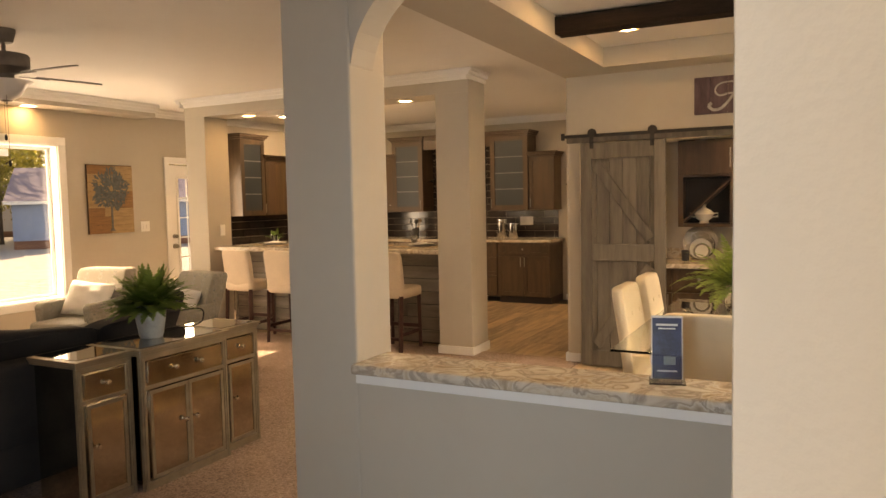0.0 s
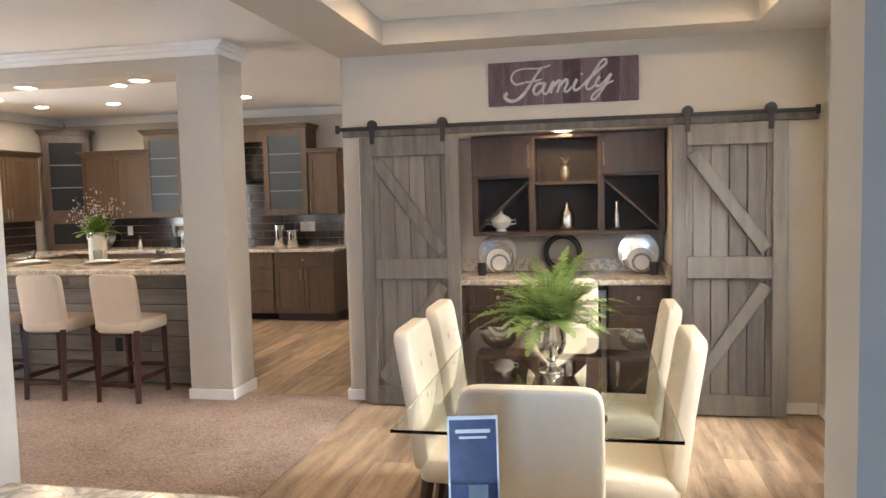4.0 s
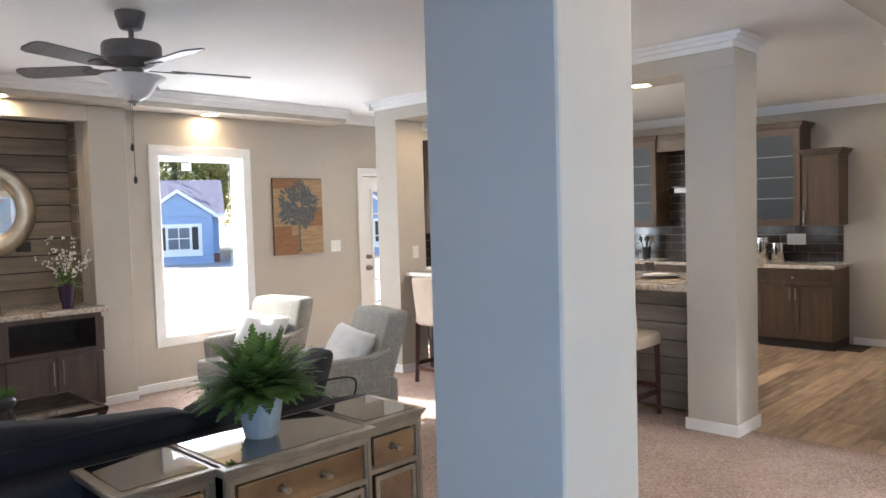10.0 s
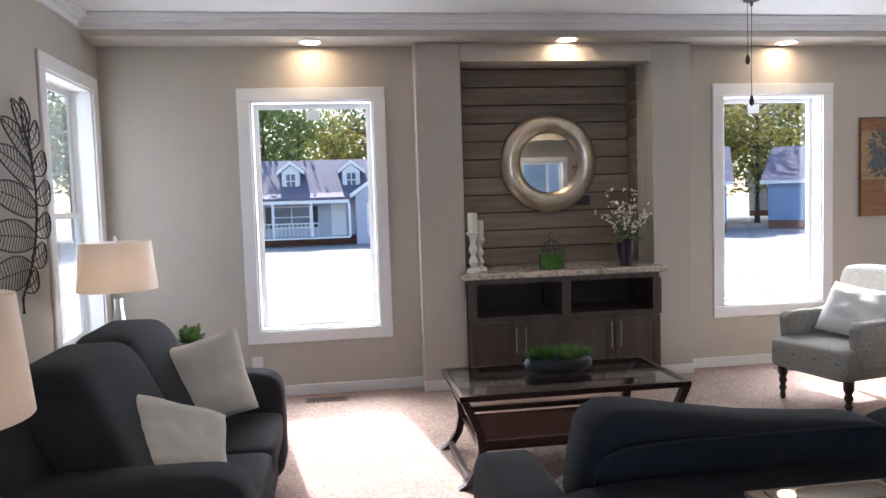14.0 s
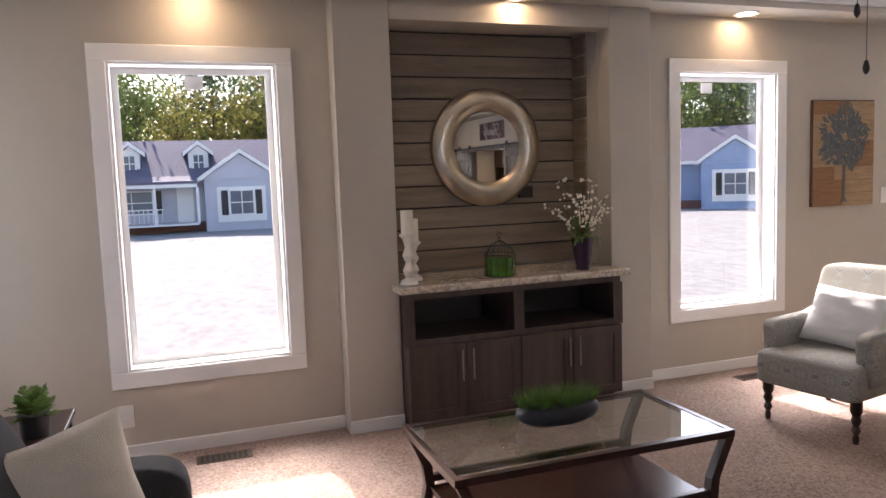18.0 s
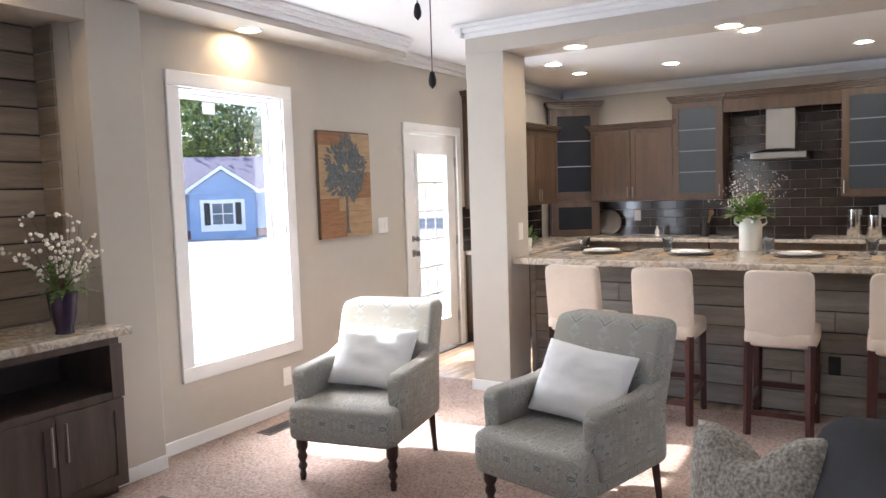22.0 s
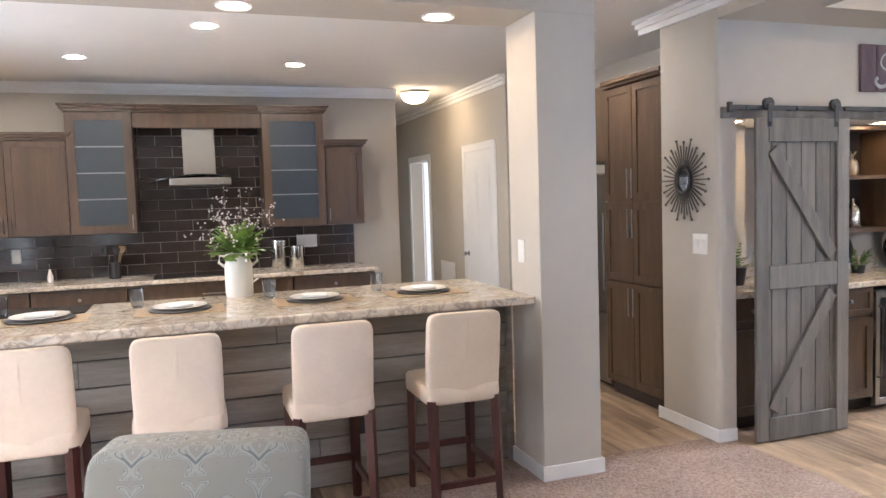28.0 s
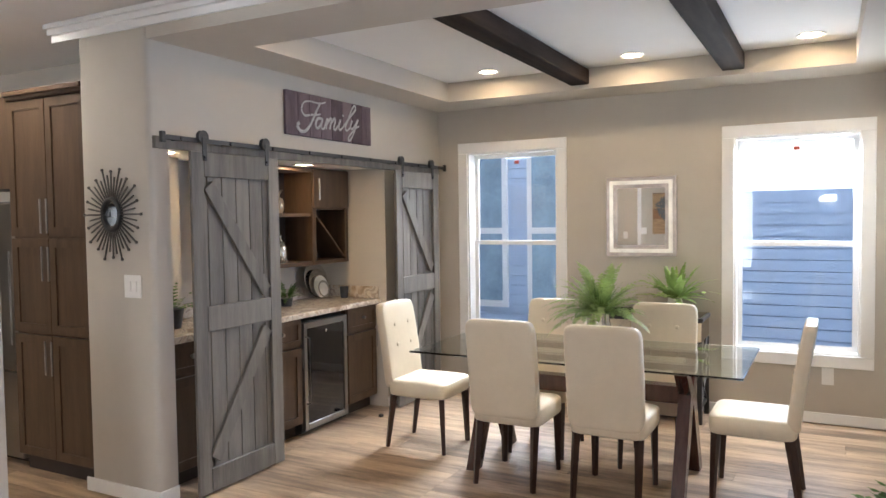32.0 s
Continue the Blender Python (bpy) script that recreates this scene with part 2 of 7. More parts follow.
def box(bm, x0, x1, y0, y1, z0, z1, m=None):
    """Adds a box between two corners."""
    vs = [bm.verts.new(v) for v in ((x0, y0, z0), (x1, y0, z0), (x1, y1, z0), (x0, y1, z0), (x0, y0, z1), (x1, y0, z1), (x1, y1, z1), (x0, y1, z1))]
    if m is not None:
        for v in vs:
            v.co = m @ v.co
    for f in ((3, 2, 1, 0), (4, 5, 6, 7), (0, 1, 5, 4), (1, 2, 6, 5), (2, 3, 7, 6), (3, 0, 4, 7)):
        bm.faces.new([vs[i] for i in f])
    return vs


def bevelled(bm, width, seg=2):
    bmesh.ops.bevel(bm, geom=bm.edges[:], offset=width, segments=seg, profile=0.6, affect="EDGES", clamp_overlap=True)
    return bm


def boxb(x0, x1, y0, y1, z0, z1, bev=0.0, seg=2):
    bm = bm_new()
    box(bm, x0, x1, y0, y1, z0, z1)
    return bevelled(bm, bev, seg) if bev else bm


def lathe(profile, steps=24, m=None, caps=True):
    """A turned shape from (radius, height) pairs."""
    bm = bm_new()
    rings = []
    for r, z in profile:
        rings.append([bm.verts.new((r * math.cos(2 * math.pi * i / steps), r * math.sin(2 * math.pi * i / steps), z)) for i in range(steps)])
    for a, b in zip(rings, rings[1:]):
        for i in range(steps):
            bm.faces.new((a[i], a[(i + 1) % steps], b[(i + 1) % steps], b[i]))
    if caps:
        bm.faces.new(rings[0][::-1])
        bm.faces.new(rings[-1])
    if m is not None:
        bmesh.ops.transform(bm, matrix=m, verts=bm.verts[:])
    return bm


def tube(points, r, steps=8, r_end=None):
    """A round bar along a line of points, tapering to r_end."""
    bm = bm_new()
    rings, n = [], len(points)
    pts = [Vector(p) for p in points]
    for i, p in enumerate(pts):
        d = (pts[min(i + 1, n - 1)] - pts[max(i - 1, 0)]).normalized()
        q = d.to_track_quat("Z", "Y")
        rr = r if r_end is None else r + (r_end - r) * i / (n - 1)
        rings.append([bm.verts.new(p + q @ Vector((rr * math.cos(2 * math.pi * k / steps), rr * math.sin(2 * math.pi * k / steps), 0))) for k in range(steps)])
    for a, b in zip(rings, rings[1:]):
        for k in range(steps):
            bm.faces.new((a[k], a[(k + 1) % steps], b[(k + 1) % steps], b[k]))
    bm.faces.new(rings[0][::-1])
    bm.faces.new(rings[-1])
    return bm


def prism(outline, y0, y1, axis="y"):
    """A plate: an outline in two axes, drawn out along the third."""
    bm = bm_new()
    put = {"y": lambda a, b, c: (a, c, b), "x": lambda a, b, c: (c, a, b), "z": lambda a, b, c: (a, b, c)}[axis]
    lo = [bm.verts.new(put(a, b, y0)) for a, b in outline]
    hi = [bm.verts.new(put(a, b, y1)) for a, b in outline]
    bm.faces.new(lo)
    bm.faces.new(hi[::-1])
    k = len(lo)
    for i in range(k):
        bm.faces.new((lo[i], hi[i], hi[(i + 1) % k], lo[(i + 1) % k]))
    bmesh.ops.recalc_face_normals(bm, faces=bm.faces[:])
    return bm


def mesh_of(name, bm, material, smooth=False):
    me = bpy.data.meshes.new(name)
    bmesh.ops.recalc_face_normals(bm, faces=bm.faces[:])
    bm.to_mesh(me)
    bm.free()
    me.materials.append(material)
    if smooth:
        for p in me.polygons:
            p.use_smooth = True
        me.set_sharp_from_angle(angle=radians(40))
    return me


def part(name, bm, material, parent, label="", smooth=False):
    ob = new(name, mesh_of(name, bm, material, smooth))
    ob.parent = parent
    return tagged(ob, label) if label else ob


def thing(name, label, category, x=0, y=0, z=0, rz=0, group="", kind=""):
    ob = new(name)
    ob.empty_display_size = 0.1
    ob.matrix_basis = pose(x, y, z, 0, 0, rz)
    return tagged(ob, label, category, group, kind)


def solid(name, bm, material, label, category, group="", kind="", smooth=False, at=None):
    ob = new(name, mesh_of(name, bm, material, smooth))
    if at is not None:
        ob.matrix_basis = at
    return tagged(ob, label, category, group, kind)


def struct(name, bm, material, label, category, smooth=False):
    return solid(name, bm, material, label, category, kind="structure", smooth=smooth)


def wall_boxes(bm, axis, c0, c1, a0, a1, z0, z1, holes):
    """A wall from a0 to a1 along its length with rectangular holes (a, b, bottom, top)."""
    def put(a, b, lo, hi):
        if b - a > 1e-6 and hi - lo > 1e-6:
            box(bm, *((c0, c1, a, b) if axis == "x" else (a, b, c0, c1)), lo, hi)
    at = a0
    for a, b, lo, hi in sorted(holes):
        put(at, a, z0, z1)
        put(a, b, z0, lo)
        put(a, b, hi, z1)
        at = b
    put(at, a1, z0, z1)


# ---- plan ----
XW, XE, YS, YN = -7.547, 1.25, -0.40, 10.20     # west, east, south, kitchen back
YB, XB = 6.26, -2.06                          # barn-door wall and its end
CEIL, LOW, DLOW = 2.725, 2.58, 2.562                        # ceiling and dropped ceiling
W1, W2, W3, W4 = (0.632, 1.520), (4.305, 5.170), (5.10, 5.955), (2.805, 3.66)
WZ = (0.50, 2.19)
DZ = (0.52, 2.16)

bm = bm_new()
wall_boxes(bm, "x", XW - 0.16, XW, YS - 0.14, YN + 0.14, 0, 2.9, [(*W1, *WZ), (2.09, 3.73, 0, 2.47), (*W2, *WZ), (6.72, 7.55, 0, 2.05)])
struct("wall_west", bm, M_WALL, "greige painted wall with two tall windows and a built-in niche", "wall")
bm = bm_new()
wall_boxes(bm, "x", XE, XE + 0.16, YS - 0.14, 7.03, 0, 2.9, [(*W4, *DZ), (*W3, *DZ)])
struct("wall_east", bm, M_WALL, "greige painted dining wall with two windows", "wall")
bm = bm_new()
wall_boxes(bm, "y", YS - 0.14, YS, XW, XE, 0, 2.9, [(-7.38, -6.545, 0.56, 2.25), (-0.52, 0.66, 0, 2.06)])
struct("wall_south", bm, M_WALL, "greige painted front wall with a window and the entry door", "wall")
bm = bm_new()
box(bm, XW, -2.93, YN, YN + 0.14, 0, 2.9)
struct("wall_north", bm, M_WALL, "greige painted kitchen back wall", "wall")
# barn-door wall with the buffet niche behind it
struct("wall_barn", boxb(-1.93, 0.30, YB, YB + 0.1, 1.99, CEIL), M_WALL, "greige painted wall above the buffet niche", "wall")
struct("wall_barn_east", boxb(0.30, XE, YB, 6.93, 0, CEIL), M_WALL, "greige painted wall beside the buffet niche", "wall")
struct("wall_niche_west", boxb(-1.929, -1.41, 6.76, 6.83, 0, CEIL), M_WALL, "greige painted back of the shallow niche part", "wall")
struct("wall_niche_step", boxb(-1.48, -1.41, 6.831, 7.03, 0, CEIL), M_WALL, "greige painted step in the niche wall", "wall")
struct("wall_niche", boxb(-1.409, XE, 6.93, 7.03, 0, CEIL), M_WALL, "greige painted back wall of the buffet niche", "wall")
bm = bm_new()
box(bm, XB, -1.93, YB, 6.83, -0.02, CEIL)
corners = [e for e in bm.edges if all(abs(v.co.x - XB) < 1e-4 for v in e.verts) and abs(e.verts[0].co.y - e.verts[1].co.y) < 1e-4]
bmesh.ops.bevel(bm, geom=corners, offset=0.03, segments=4, profile=0.5, affect="EDGES")
struct("wall_barn_end", bm, M_WALL, "greige painted wall end with a rounded corner", "wall")
struct("ceiling_niche", boxb(-1.93, 0.30, YB + 0.1, 6.92, 1.99, 2.06), M_CEIL, "white ceiling of the buffet niche", "ceiling")
# hall beyond the kitchen
for name, axis, c0, c1, a0, a1, holes in (("wall_hall_west", "x", -3.07, -2.93, YN + 0.14, 14.0, []), ("wall_hall_east", "x", -2.15, -2.0, 9.1, 14.0, [(11.47, 12.25, 0, 2.05)]),
                                          ("wall_hall_return", "y", 9.1, 9.2, -2.0, -1.36, []), ("wall_hall_end", "y", 14.0, 14.14, -3.14, -1.2, [])):
    bm = bm_new()
    wall_boxes(bm, axis, c0, c1, a0, a1, 0, 2.9, holes)
    struct(name, bm, M_WALL, "greige painted hall wall", "wall")
# bright back room off the hall
bm = bm_new()
wall_boxes(bm, "x", XE, XE + 0.16, 10.9, 14.0, 0, 2.9, [(11.4, 12.6, 0.6, 2.2)])
wall_boxes(bm, "y", 10.9, 11.0, -2.0, XE, 0, 2.9, [])
wall_boxes(bm, "y", 13.9, 14.0, -2.0, XE, 0, 2.9, [])
struct("wall_back_room", bm, M_CEIL, "pale painted walls of the room off the hall", "wall")
bm = bm_new()
wall_boxes(bm, "x", -1.36, -1.2, 7.03, 9.2, 0, 2.9, [])
struct("wall_pantry", bm, M_WALL, "greige painted wall behind the pantry", "wall")
# half wall, its post and the jamb
struct("wall_half", boxb(-1.75, 0.20, 2.405, 2.585, 0, 0.775), M_WALL, "greige painted half wall of the entry", "half wall")
bm = bm_new()
box(bm, 0.20, XE, 2.405, 2.585, 0, CEIL)
struct("wall_jamb", bm, M_WALL, "greige painted wall beside the entry", "wall")

struct("floor", boxb(XW - 0.16, XE + 0.16, YS - 0.14, 14.14, -0.12, -0.012), M_GROUT, "subfloor under vinyl planks and carpet", "floor")
bm = bm_new()
box(bm, XW, -1.95, YS, 6.36, -0.012, 0.006)
struct("carpet", bm, M_CARPET, "brown plush wall-to-wall carpet", "carpet")
bm = bm_new()
box(bm, XW - 0.16, XE + 0.16, YS - 0.14, 14.14, CEIL, CEIL + 0.1)
struct("ceiling", bm, M_CEIL, "white flat ceiling", "ceiling")
# dropped dining ceiling with its tray
for side, x0, x1, y0, y1 in (("west", XB, -1.62, 2.585, YB), ("east", 0.77, XE, 2.585, YB), ("north", -1.62, 0.77, 5.90, YB), ("south", -1.62, 0.77, 2.585, 2.86)):
    struct("ceiling_border_" + side, boxb(x0, x1, y0, y1, DLOW, CEIL - 0.003), M_WALL, "greige dropped border of the dining tray ceiling", "ceiling")
# living-room soffit and bar header
struct("soffit_west", boxb(XW, -7.22, YS, 6.26, LOW, CEIL - 0.003), M_WALL, "greige soffit along the window wall", "soffit")
struct("header_bar", boxb(-6.61, -2.962, 6.14, 6.51, 2.51, CEIL - 0.003), M_WALL, "greige header over the breakfast bar", "header")


def post(x0, x1, y0, y1, label):
    t = thing("column", label, "column", (x0 + x1) / 2, (y0 + y1) / 2, 0, kind="structure")
    w, d = (x1 - x0) / 2, (y1 - y0) / 2
    part("shaft", boxb(-w, w, -d, d, 0, 2.51, 0.006), M_WALL, t)
    bm = bm_new()
    for a in (box(bm, -w - 0.013, w + 0.013, -d - 0.013, -d, 0, 0.085), box(bm, -w - 0.013, w + 0.013, d, d + 0.013, 0, 0.085),
              box(bm, -w - 0.013, -w, -d, d, 0, 0.085), box(bm, w, w + 0.013, -d, d, 0, 0.085)):
        pass
    part("base_trim", bm, M_WHITE, t, "white baseboard")
    return t


post(-6.61, -6.305, 6.14, 6.51, "greige square column at the end of the breakfast bar")
post(-3.315, -2.962, 6.14, 6.51, "greige square column between bar and dining room")
ap = thing("column", "greige arch post at the end of the half wall", "column", -1.925, 2.54, 0, kind="structure")
part("shaft", boxb(-0.175, 0.175, -0.14, 0.14, 0, CEIL - 0.004, 0.012, 3), M_WALL, ap)
bm = prism([(-1.77, CEIL - 0.004), (-1.77, 2.0)] + [(-1.752 + 0.42 * (1 - math.cos(a)), 2.0 + 0.42 * math.sin(a)) for a in [i * math.pi / 20 for i in range(1, 11)]]
           + [(0.20 - 0.42 * (1 - math.cos(a)), 2.0 + 0.42 * math.sin(a)) for a in [i * math.pi / 20 for i in range(10, 0, -1)]] + [(0.20, 2.0), (0.22, CEIL - 0.004)], 2.41, 2.58)
struct("wall_arch", bm, M_WALL, "greige painted arch over the half wall", "arch")
# half-wall cap
cap = thing("half_wall_cap", "marbled brown stone-look cap on the half wall", "ledge", -0.775, 2.49, 0.780)
part("cap", boxb(-0.975, 0.973, -0.145, 0.145, 0, 0.042, 0.012, 3), M_STONE, cap)
part("cap_trim", boxb(-0.973, 0.973, -0.108, -0.086, -0.045, -0.001, 0.004), M_WHITE, cap, "white moulding under the cap")


# ---- trim ----
def crown(name, a, b, side):
    """A stepped crown moulding along the ceiling from a to b; side: the way into the room."""
    (x0, y0), (x1, y1) = a, b
    bm = bm_new()
    for out, lo, hi in ((0.018, 0.100, 0.062), (0.045, 0.062, 0.030), (0.070, 0.030, 0.004)):
        sx, sy = side[0] * out, side[1] * out
        box(bm, min(x0, x1) + min(0, sx), max(x0, x1) + max(0, sx), min(y0, y1) + min(0, sy), max(y0, y1) + max(0, sy), CEIL - lo, CEIL - hi)
    return struct(name, bm, M_WHITE, "white crown moulding under the ceiling", "moulding")


crown("trim_crown_soffit", (-7.22, YS), (-7.22, 6.26), (1, 0))
crown("trim_crown_soffit_end", (XW, 6.26), (-7.22, 6.26), (0, 1))
crown("trim_crown_west", (XW, 6.34), (XW, YN), (1, 0))
crown("trim_crown_bar", (-6.61, 6.14), (-2.962, 6.14), (0, -1))
crown("trim_crown_bar_end", (-2.962, 6.07), (-2.962, 6.51), (1, 0))
crown("trim_crown_bar_west", (-6.61, 6.07), (-6.61, 6.51), (-1, 0))
crown("trim_crown_north", (XW + 0.07, YN), (-2.93, YN), (0, -1))
crown("trim_crown_dining", (XB, 2.40), (XB, 7.03), (-1, 0))
crown("trim_crown_south", (XW + 0.4, YS), (-0.4, YS), (0, 1))
crown("trim_crown_hall", (-2.15, 9.1), (-2.15, 14.0), (-1, 0))


def baseboard(name, a, b, side, h=0.085):
    (x0, y0), (x1, y1) = a, b
    sx, sy = side[0] * 0.013, side[1] * 0.013
    bm = boxb(min(x0, x1) + min(0, sx), max(x0, x1) + max(0, sx), min(y0, y1) + min(0, sy), max(y0, y1) + max(0, sy), 0.004, h, 0.004, 1)
    return struct(name, bm, M_WHITE, "white baseboard along the wall", "baseboard")


baseboard("baseboard_west", (XW, YS), (XW, 1.828), (1, 0))
baseboard("baseboard_west_mid", (XW, 3.965), (XW, 6.63), (1, 0))
baseboard("baseboard_bump_south", (-7.40, 1.828), (-7.40, 2.165), (1, 0))
baseboard("baseboard_bump_north", (-7.40, 3.645), (-7.40, 3.965), (1, 0))
baseboard("baseboard_south", (XW + 0.02, YS), (-0.4, YS), (0, 1))
baseboard("baseboard_east", (XE, 2.60), (XE, YB), (-1, 0))
baseboard("baseboard_barn_east", (0.30, YB), (XE - 0.02, YB), (0, -1))
baseboard("baseboard_barn_west", (XB, YB), (-1.93, YB), (0, -1))
baseboard("baseboard_barn_side", (XB, YB - 0.013), (XB, 6.86), (-1, 0))
baseboard("baseboard_north", (-3.33, YN), (-2.93, YN), (0, -1))
baseboard("baseboard_hall", (-2.15, 9.1), (-2.15, 14.0), (-1, 0))

# wall bump-outs beside the niche
for y0, y1 in ((1.828, 2.165), (3.645, 3.965)):
    struct("wall_bump", boxb(XW, -7.40, y0, y1, 0, LOW - 0.003, 0.008), M_WALL, "greige pilaster beside the built-in niche", "wall")
struct("wall_niche_head", boxb(XW, -7.40, 2.167, 3.643, 2.44, LOW - 0.003), M_WALL, "greige wall over the built-in niche", "wall")
bm = bm_new()
box(bm, -7.95, -7.88, 2.02, 3.80, 0, 2.6)
box(bm, -7.88, XW - 0.16, 2.02, 2.165, 0, 2.6)
box(bm, -7.88, XW - 0.16, 3.645, 3.80, 0, 2.6)
box(bm, -7.88, XW - 0.16, 2.165, 3.645, 2.47, 2.6)
box(bm, XW - 0.16, XW - 0.001, 2.091, 2.165, 0, 2.469)
box(bm, XW - 0.16, XW - 0.001, 3.645, 3.729, 0, 2.469)
struct("wall_niche", bm, M_WALL, "greige back and sides of the built-in niche", "wall")


# ---- windows and doors ----
def window(name, label, x, y, rz, w, z0, z1, sash=False, sticker=None):
    """A window in the wall; its own +y looks out. Reveal 0.16 deep, casing 0.09 wide."""
    t = thing(name, label, "window", x, y, 0, rz, kind="structure")
    h, c = w / 2, 0.092
    for n, bm in (("casing", boxb(-h - c, h + c, -0.018, 0, z1, z1 + c, 0.004, 1)), ("casing", boxb(-h - c, h + c, -0.018, 0, z0 - c, z0, 0.004, 1)),
                  ("casing", boxb(-h - c, -h, -0.0175, 0, z0, z1, 0.004, 1)), ("casing", boxb(h, h + c, -0.0175, 0, z0, z1, 0.004, 1))):
        part(n, bm, M_WHITE, t)
    j = 0.012
    bm = bm_new()
    box(bm, -h, -h + j, 0.0, 0.16, z0 + j, z1 - j)
    box(bm, h - j, h, 0.0, 0.16, z0 + j, z1 - j)
    box(bm, -h, h, 0.0, 0.16, z1 - j, z1)
    part("reveal", bm, M_WHITE, t)
    part("window_sill", boxb(-h, h, 0.0, 0.16, z0, z0 + j), M_WHITE, t)
    f = 0.035
    spans = [(z0 + j, (z0 + z1) / 2 + 0.015, 0.115), ((z0 + z1) / 2 - 0.015, z1 - j, 0.135)] if sash else [(z0 + j, z1 - j, 0.125)]
    for a, b, d in spans:
        bm = bm_new()
        box(bm, -h + j, -h + j + f, d, d + 0.02, a, b)
        box(bm, h - j - f, h - j, d, d + 0.02, a, b)
        box(bm, -h + j + f, h - j - f, d, d + 0.02, a, a + f)
        box(bm, -h + j + f, h - j - f, d, d + 0.02, b - f, b)
        part("window_frame", bm, M_WHITE, t)
        p = part("pane", boxb(-h + j + f, h - j - f, d + 0.008, d + 0.012, a + f, b - f), M_GLASS, t)
        p.visible_shadow = False
    if sash and rz == -90:
        part("sash_marker", boxb(-0.022, 0.022, 0.138, 0.1425, z1 - 0.105, z1 - 0.075, 0.001, 1), M_MARKER, t, "small red sash marker")
    if sticker is not None:
        part("sticker", boxb(sticker - 0.05, sticker + 0.05, 0.128, 0.1325, z1 - 0.13, z1 - 0.055, 0.001, 1), M_WHITE, t, "white maker's sticker")
    return t


window("window_1", "tall fixed window with white casing", XW, 1.076, 90, 0.888, *WZ, sticker=0.0)
window("window_2", "tall fixed window with white casing", XW, 4.7375, 90, 0.865, *WZ, sticker=-0.09)
window("window_3", "single-hung dining window with white casing", XE, 5.5275, -90, 0.855, *DZ, True)
window("window_4", "single-hung dining window with white casing", XE, 3.2325, -90, 0.855, *DZ, True)
window("window_5", "single-hung front window with white casing", -6.9625, YS, 180, 0.835, 0.56, 2.25, True)

# back door with its long pane
d = thing("door_1", "white back door with a long glass pane", "door", XW, 7.135, 0, 90, kind="structure")
for bm in (boxb(-0.49, 0.49, -0.018, 0, 2.05, 2.13, 0.004, 1), boxb(-0.49, -0.415, -0.0175, 0, 0, 2.05, 0.004, 1), boxb(0.415, 0.49, -0.0175, 0, 0, 2.05, 0.004, 1)):
    part("casing", bm, M_WHITE, d)
bm = bm_new()
box(bm, -0.41, -0.25, 0.02, 0.06, 0.02, 2.03)
box(bm, 0.25, 0.41, 0.02, 0.06, 0.02, 2.03)
box(bm, -0.25, 0.25, 0.02, 0.06, 0.02, 0.30)
box(bm, -0.25, 0.25, 0.02, 0.06, 1.86, 2.03)
leaf = part("leaf", bm, M_WHITE, d)
bm = bm_new()
for a in (box(bm, -0.285, -0.25, 0.008, 0.019, 0.27, 1.89), box(bm, 0.25, 0.285, 0.008, 0.019, 0.27, 1.89), box(bm, -0.25, 0.25, 0.008, 0.019, 0.27, 0.30), box(bm, -0.25, 0.25, 0.008, 0.019, 1.86, 1.89)):
    pass
part("glazing_bead", bm, M_WHITE, leaf)
p = part("pane", boxb(-0.25, 0.25, 0.038, 0.042, 0.30, 1.86), M_GLASS, leaf)
p.visible_shadow = False
for i in range(1, 6):
    part("muntin", boxb(-0.25, 0.25, 0.030, 0.037, 0.30 + i * 0.26 - 0.008, 0.30 + i * 0.26 + 0.008), M_WHITE, leaf)
for x in (-0.083, 0.083):
    part("muntin", boxb(x - 0.008, x + 0.008, 0.044, 0.05, 0.30, 1.86), M_WHITE, leaf)
for z, r in ((1.10, 0.028), (0.97, 0.032)):
    part("door_knob", lathe([(0.001, 0), (r, 0), (r, 0.012), (0.012, 0.02), (0.012, 0.035), (r * 0.9, 0.045), (r * 0.8, 0.06), (0.001, 0.065)], 16, pose(-0.345, 0.02, z, 90)), M_STEEL, d, "brushed steel knob", True)
for z in (0.25, 1.0, 1.75):
    part("hinge", boxb(0.408, 0.42, -0.004, 0.03, z, z + 0.09), M_STEEL, d)

# front door, standing open
fd = thing("door_2", "white panelled front door standing open into the entry, shaded by a greige colour", "door", 0.628, -0.355, 0.01, 145.7, kind="structure")
# A white door: the greige of M_WALL puts its dim light into the colour.
part("leaf", boxb(0, 0.799, -0.022, 0.022, 0, 2.03, 0.003, 1), M_WALL, fd)
for z0, z1 in ((0.2, 0.9), (1.05, 1.85)):
    for x0, x1 in ((0.09, 0.35), (0.44, 0.70)):
        part("door_panel", boxb(x0, x1, -0.028, 0.028, z0, z1, 0.005, 1), M_WALL, fd)
part("door_knob", lathe([(0.001, 0), (0.03, 0), (0.03, 0.012), (0.012, 0.02), (0.012, 0.04), (0.028, 0.05), (0.02, 0.065), (0.001, 0.067)], 16, pose(0.735, -0.022, 0.95, 90)), M_STEEL, fd, "", True)
fc = thing("door_casing", "white casing round the front door opening", "casing", 0.23, YS, 0, kind="structure")
for bm in (boxb(-0.84, -0.75, 0, 0.018, 0.004, 2.06, 0.004, 1), boxb(0.43, 0.52, 0, 0.018, 0.004, 2.06, 0.004, 1), boxb(-0.84, 0.52, 0, 0.018, 2.06, 2.15, 0.004, 1)):
    part("casing", bm, M_WHITE, fc)


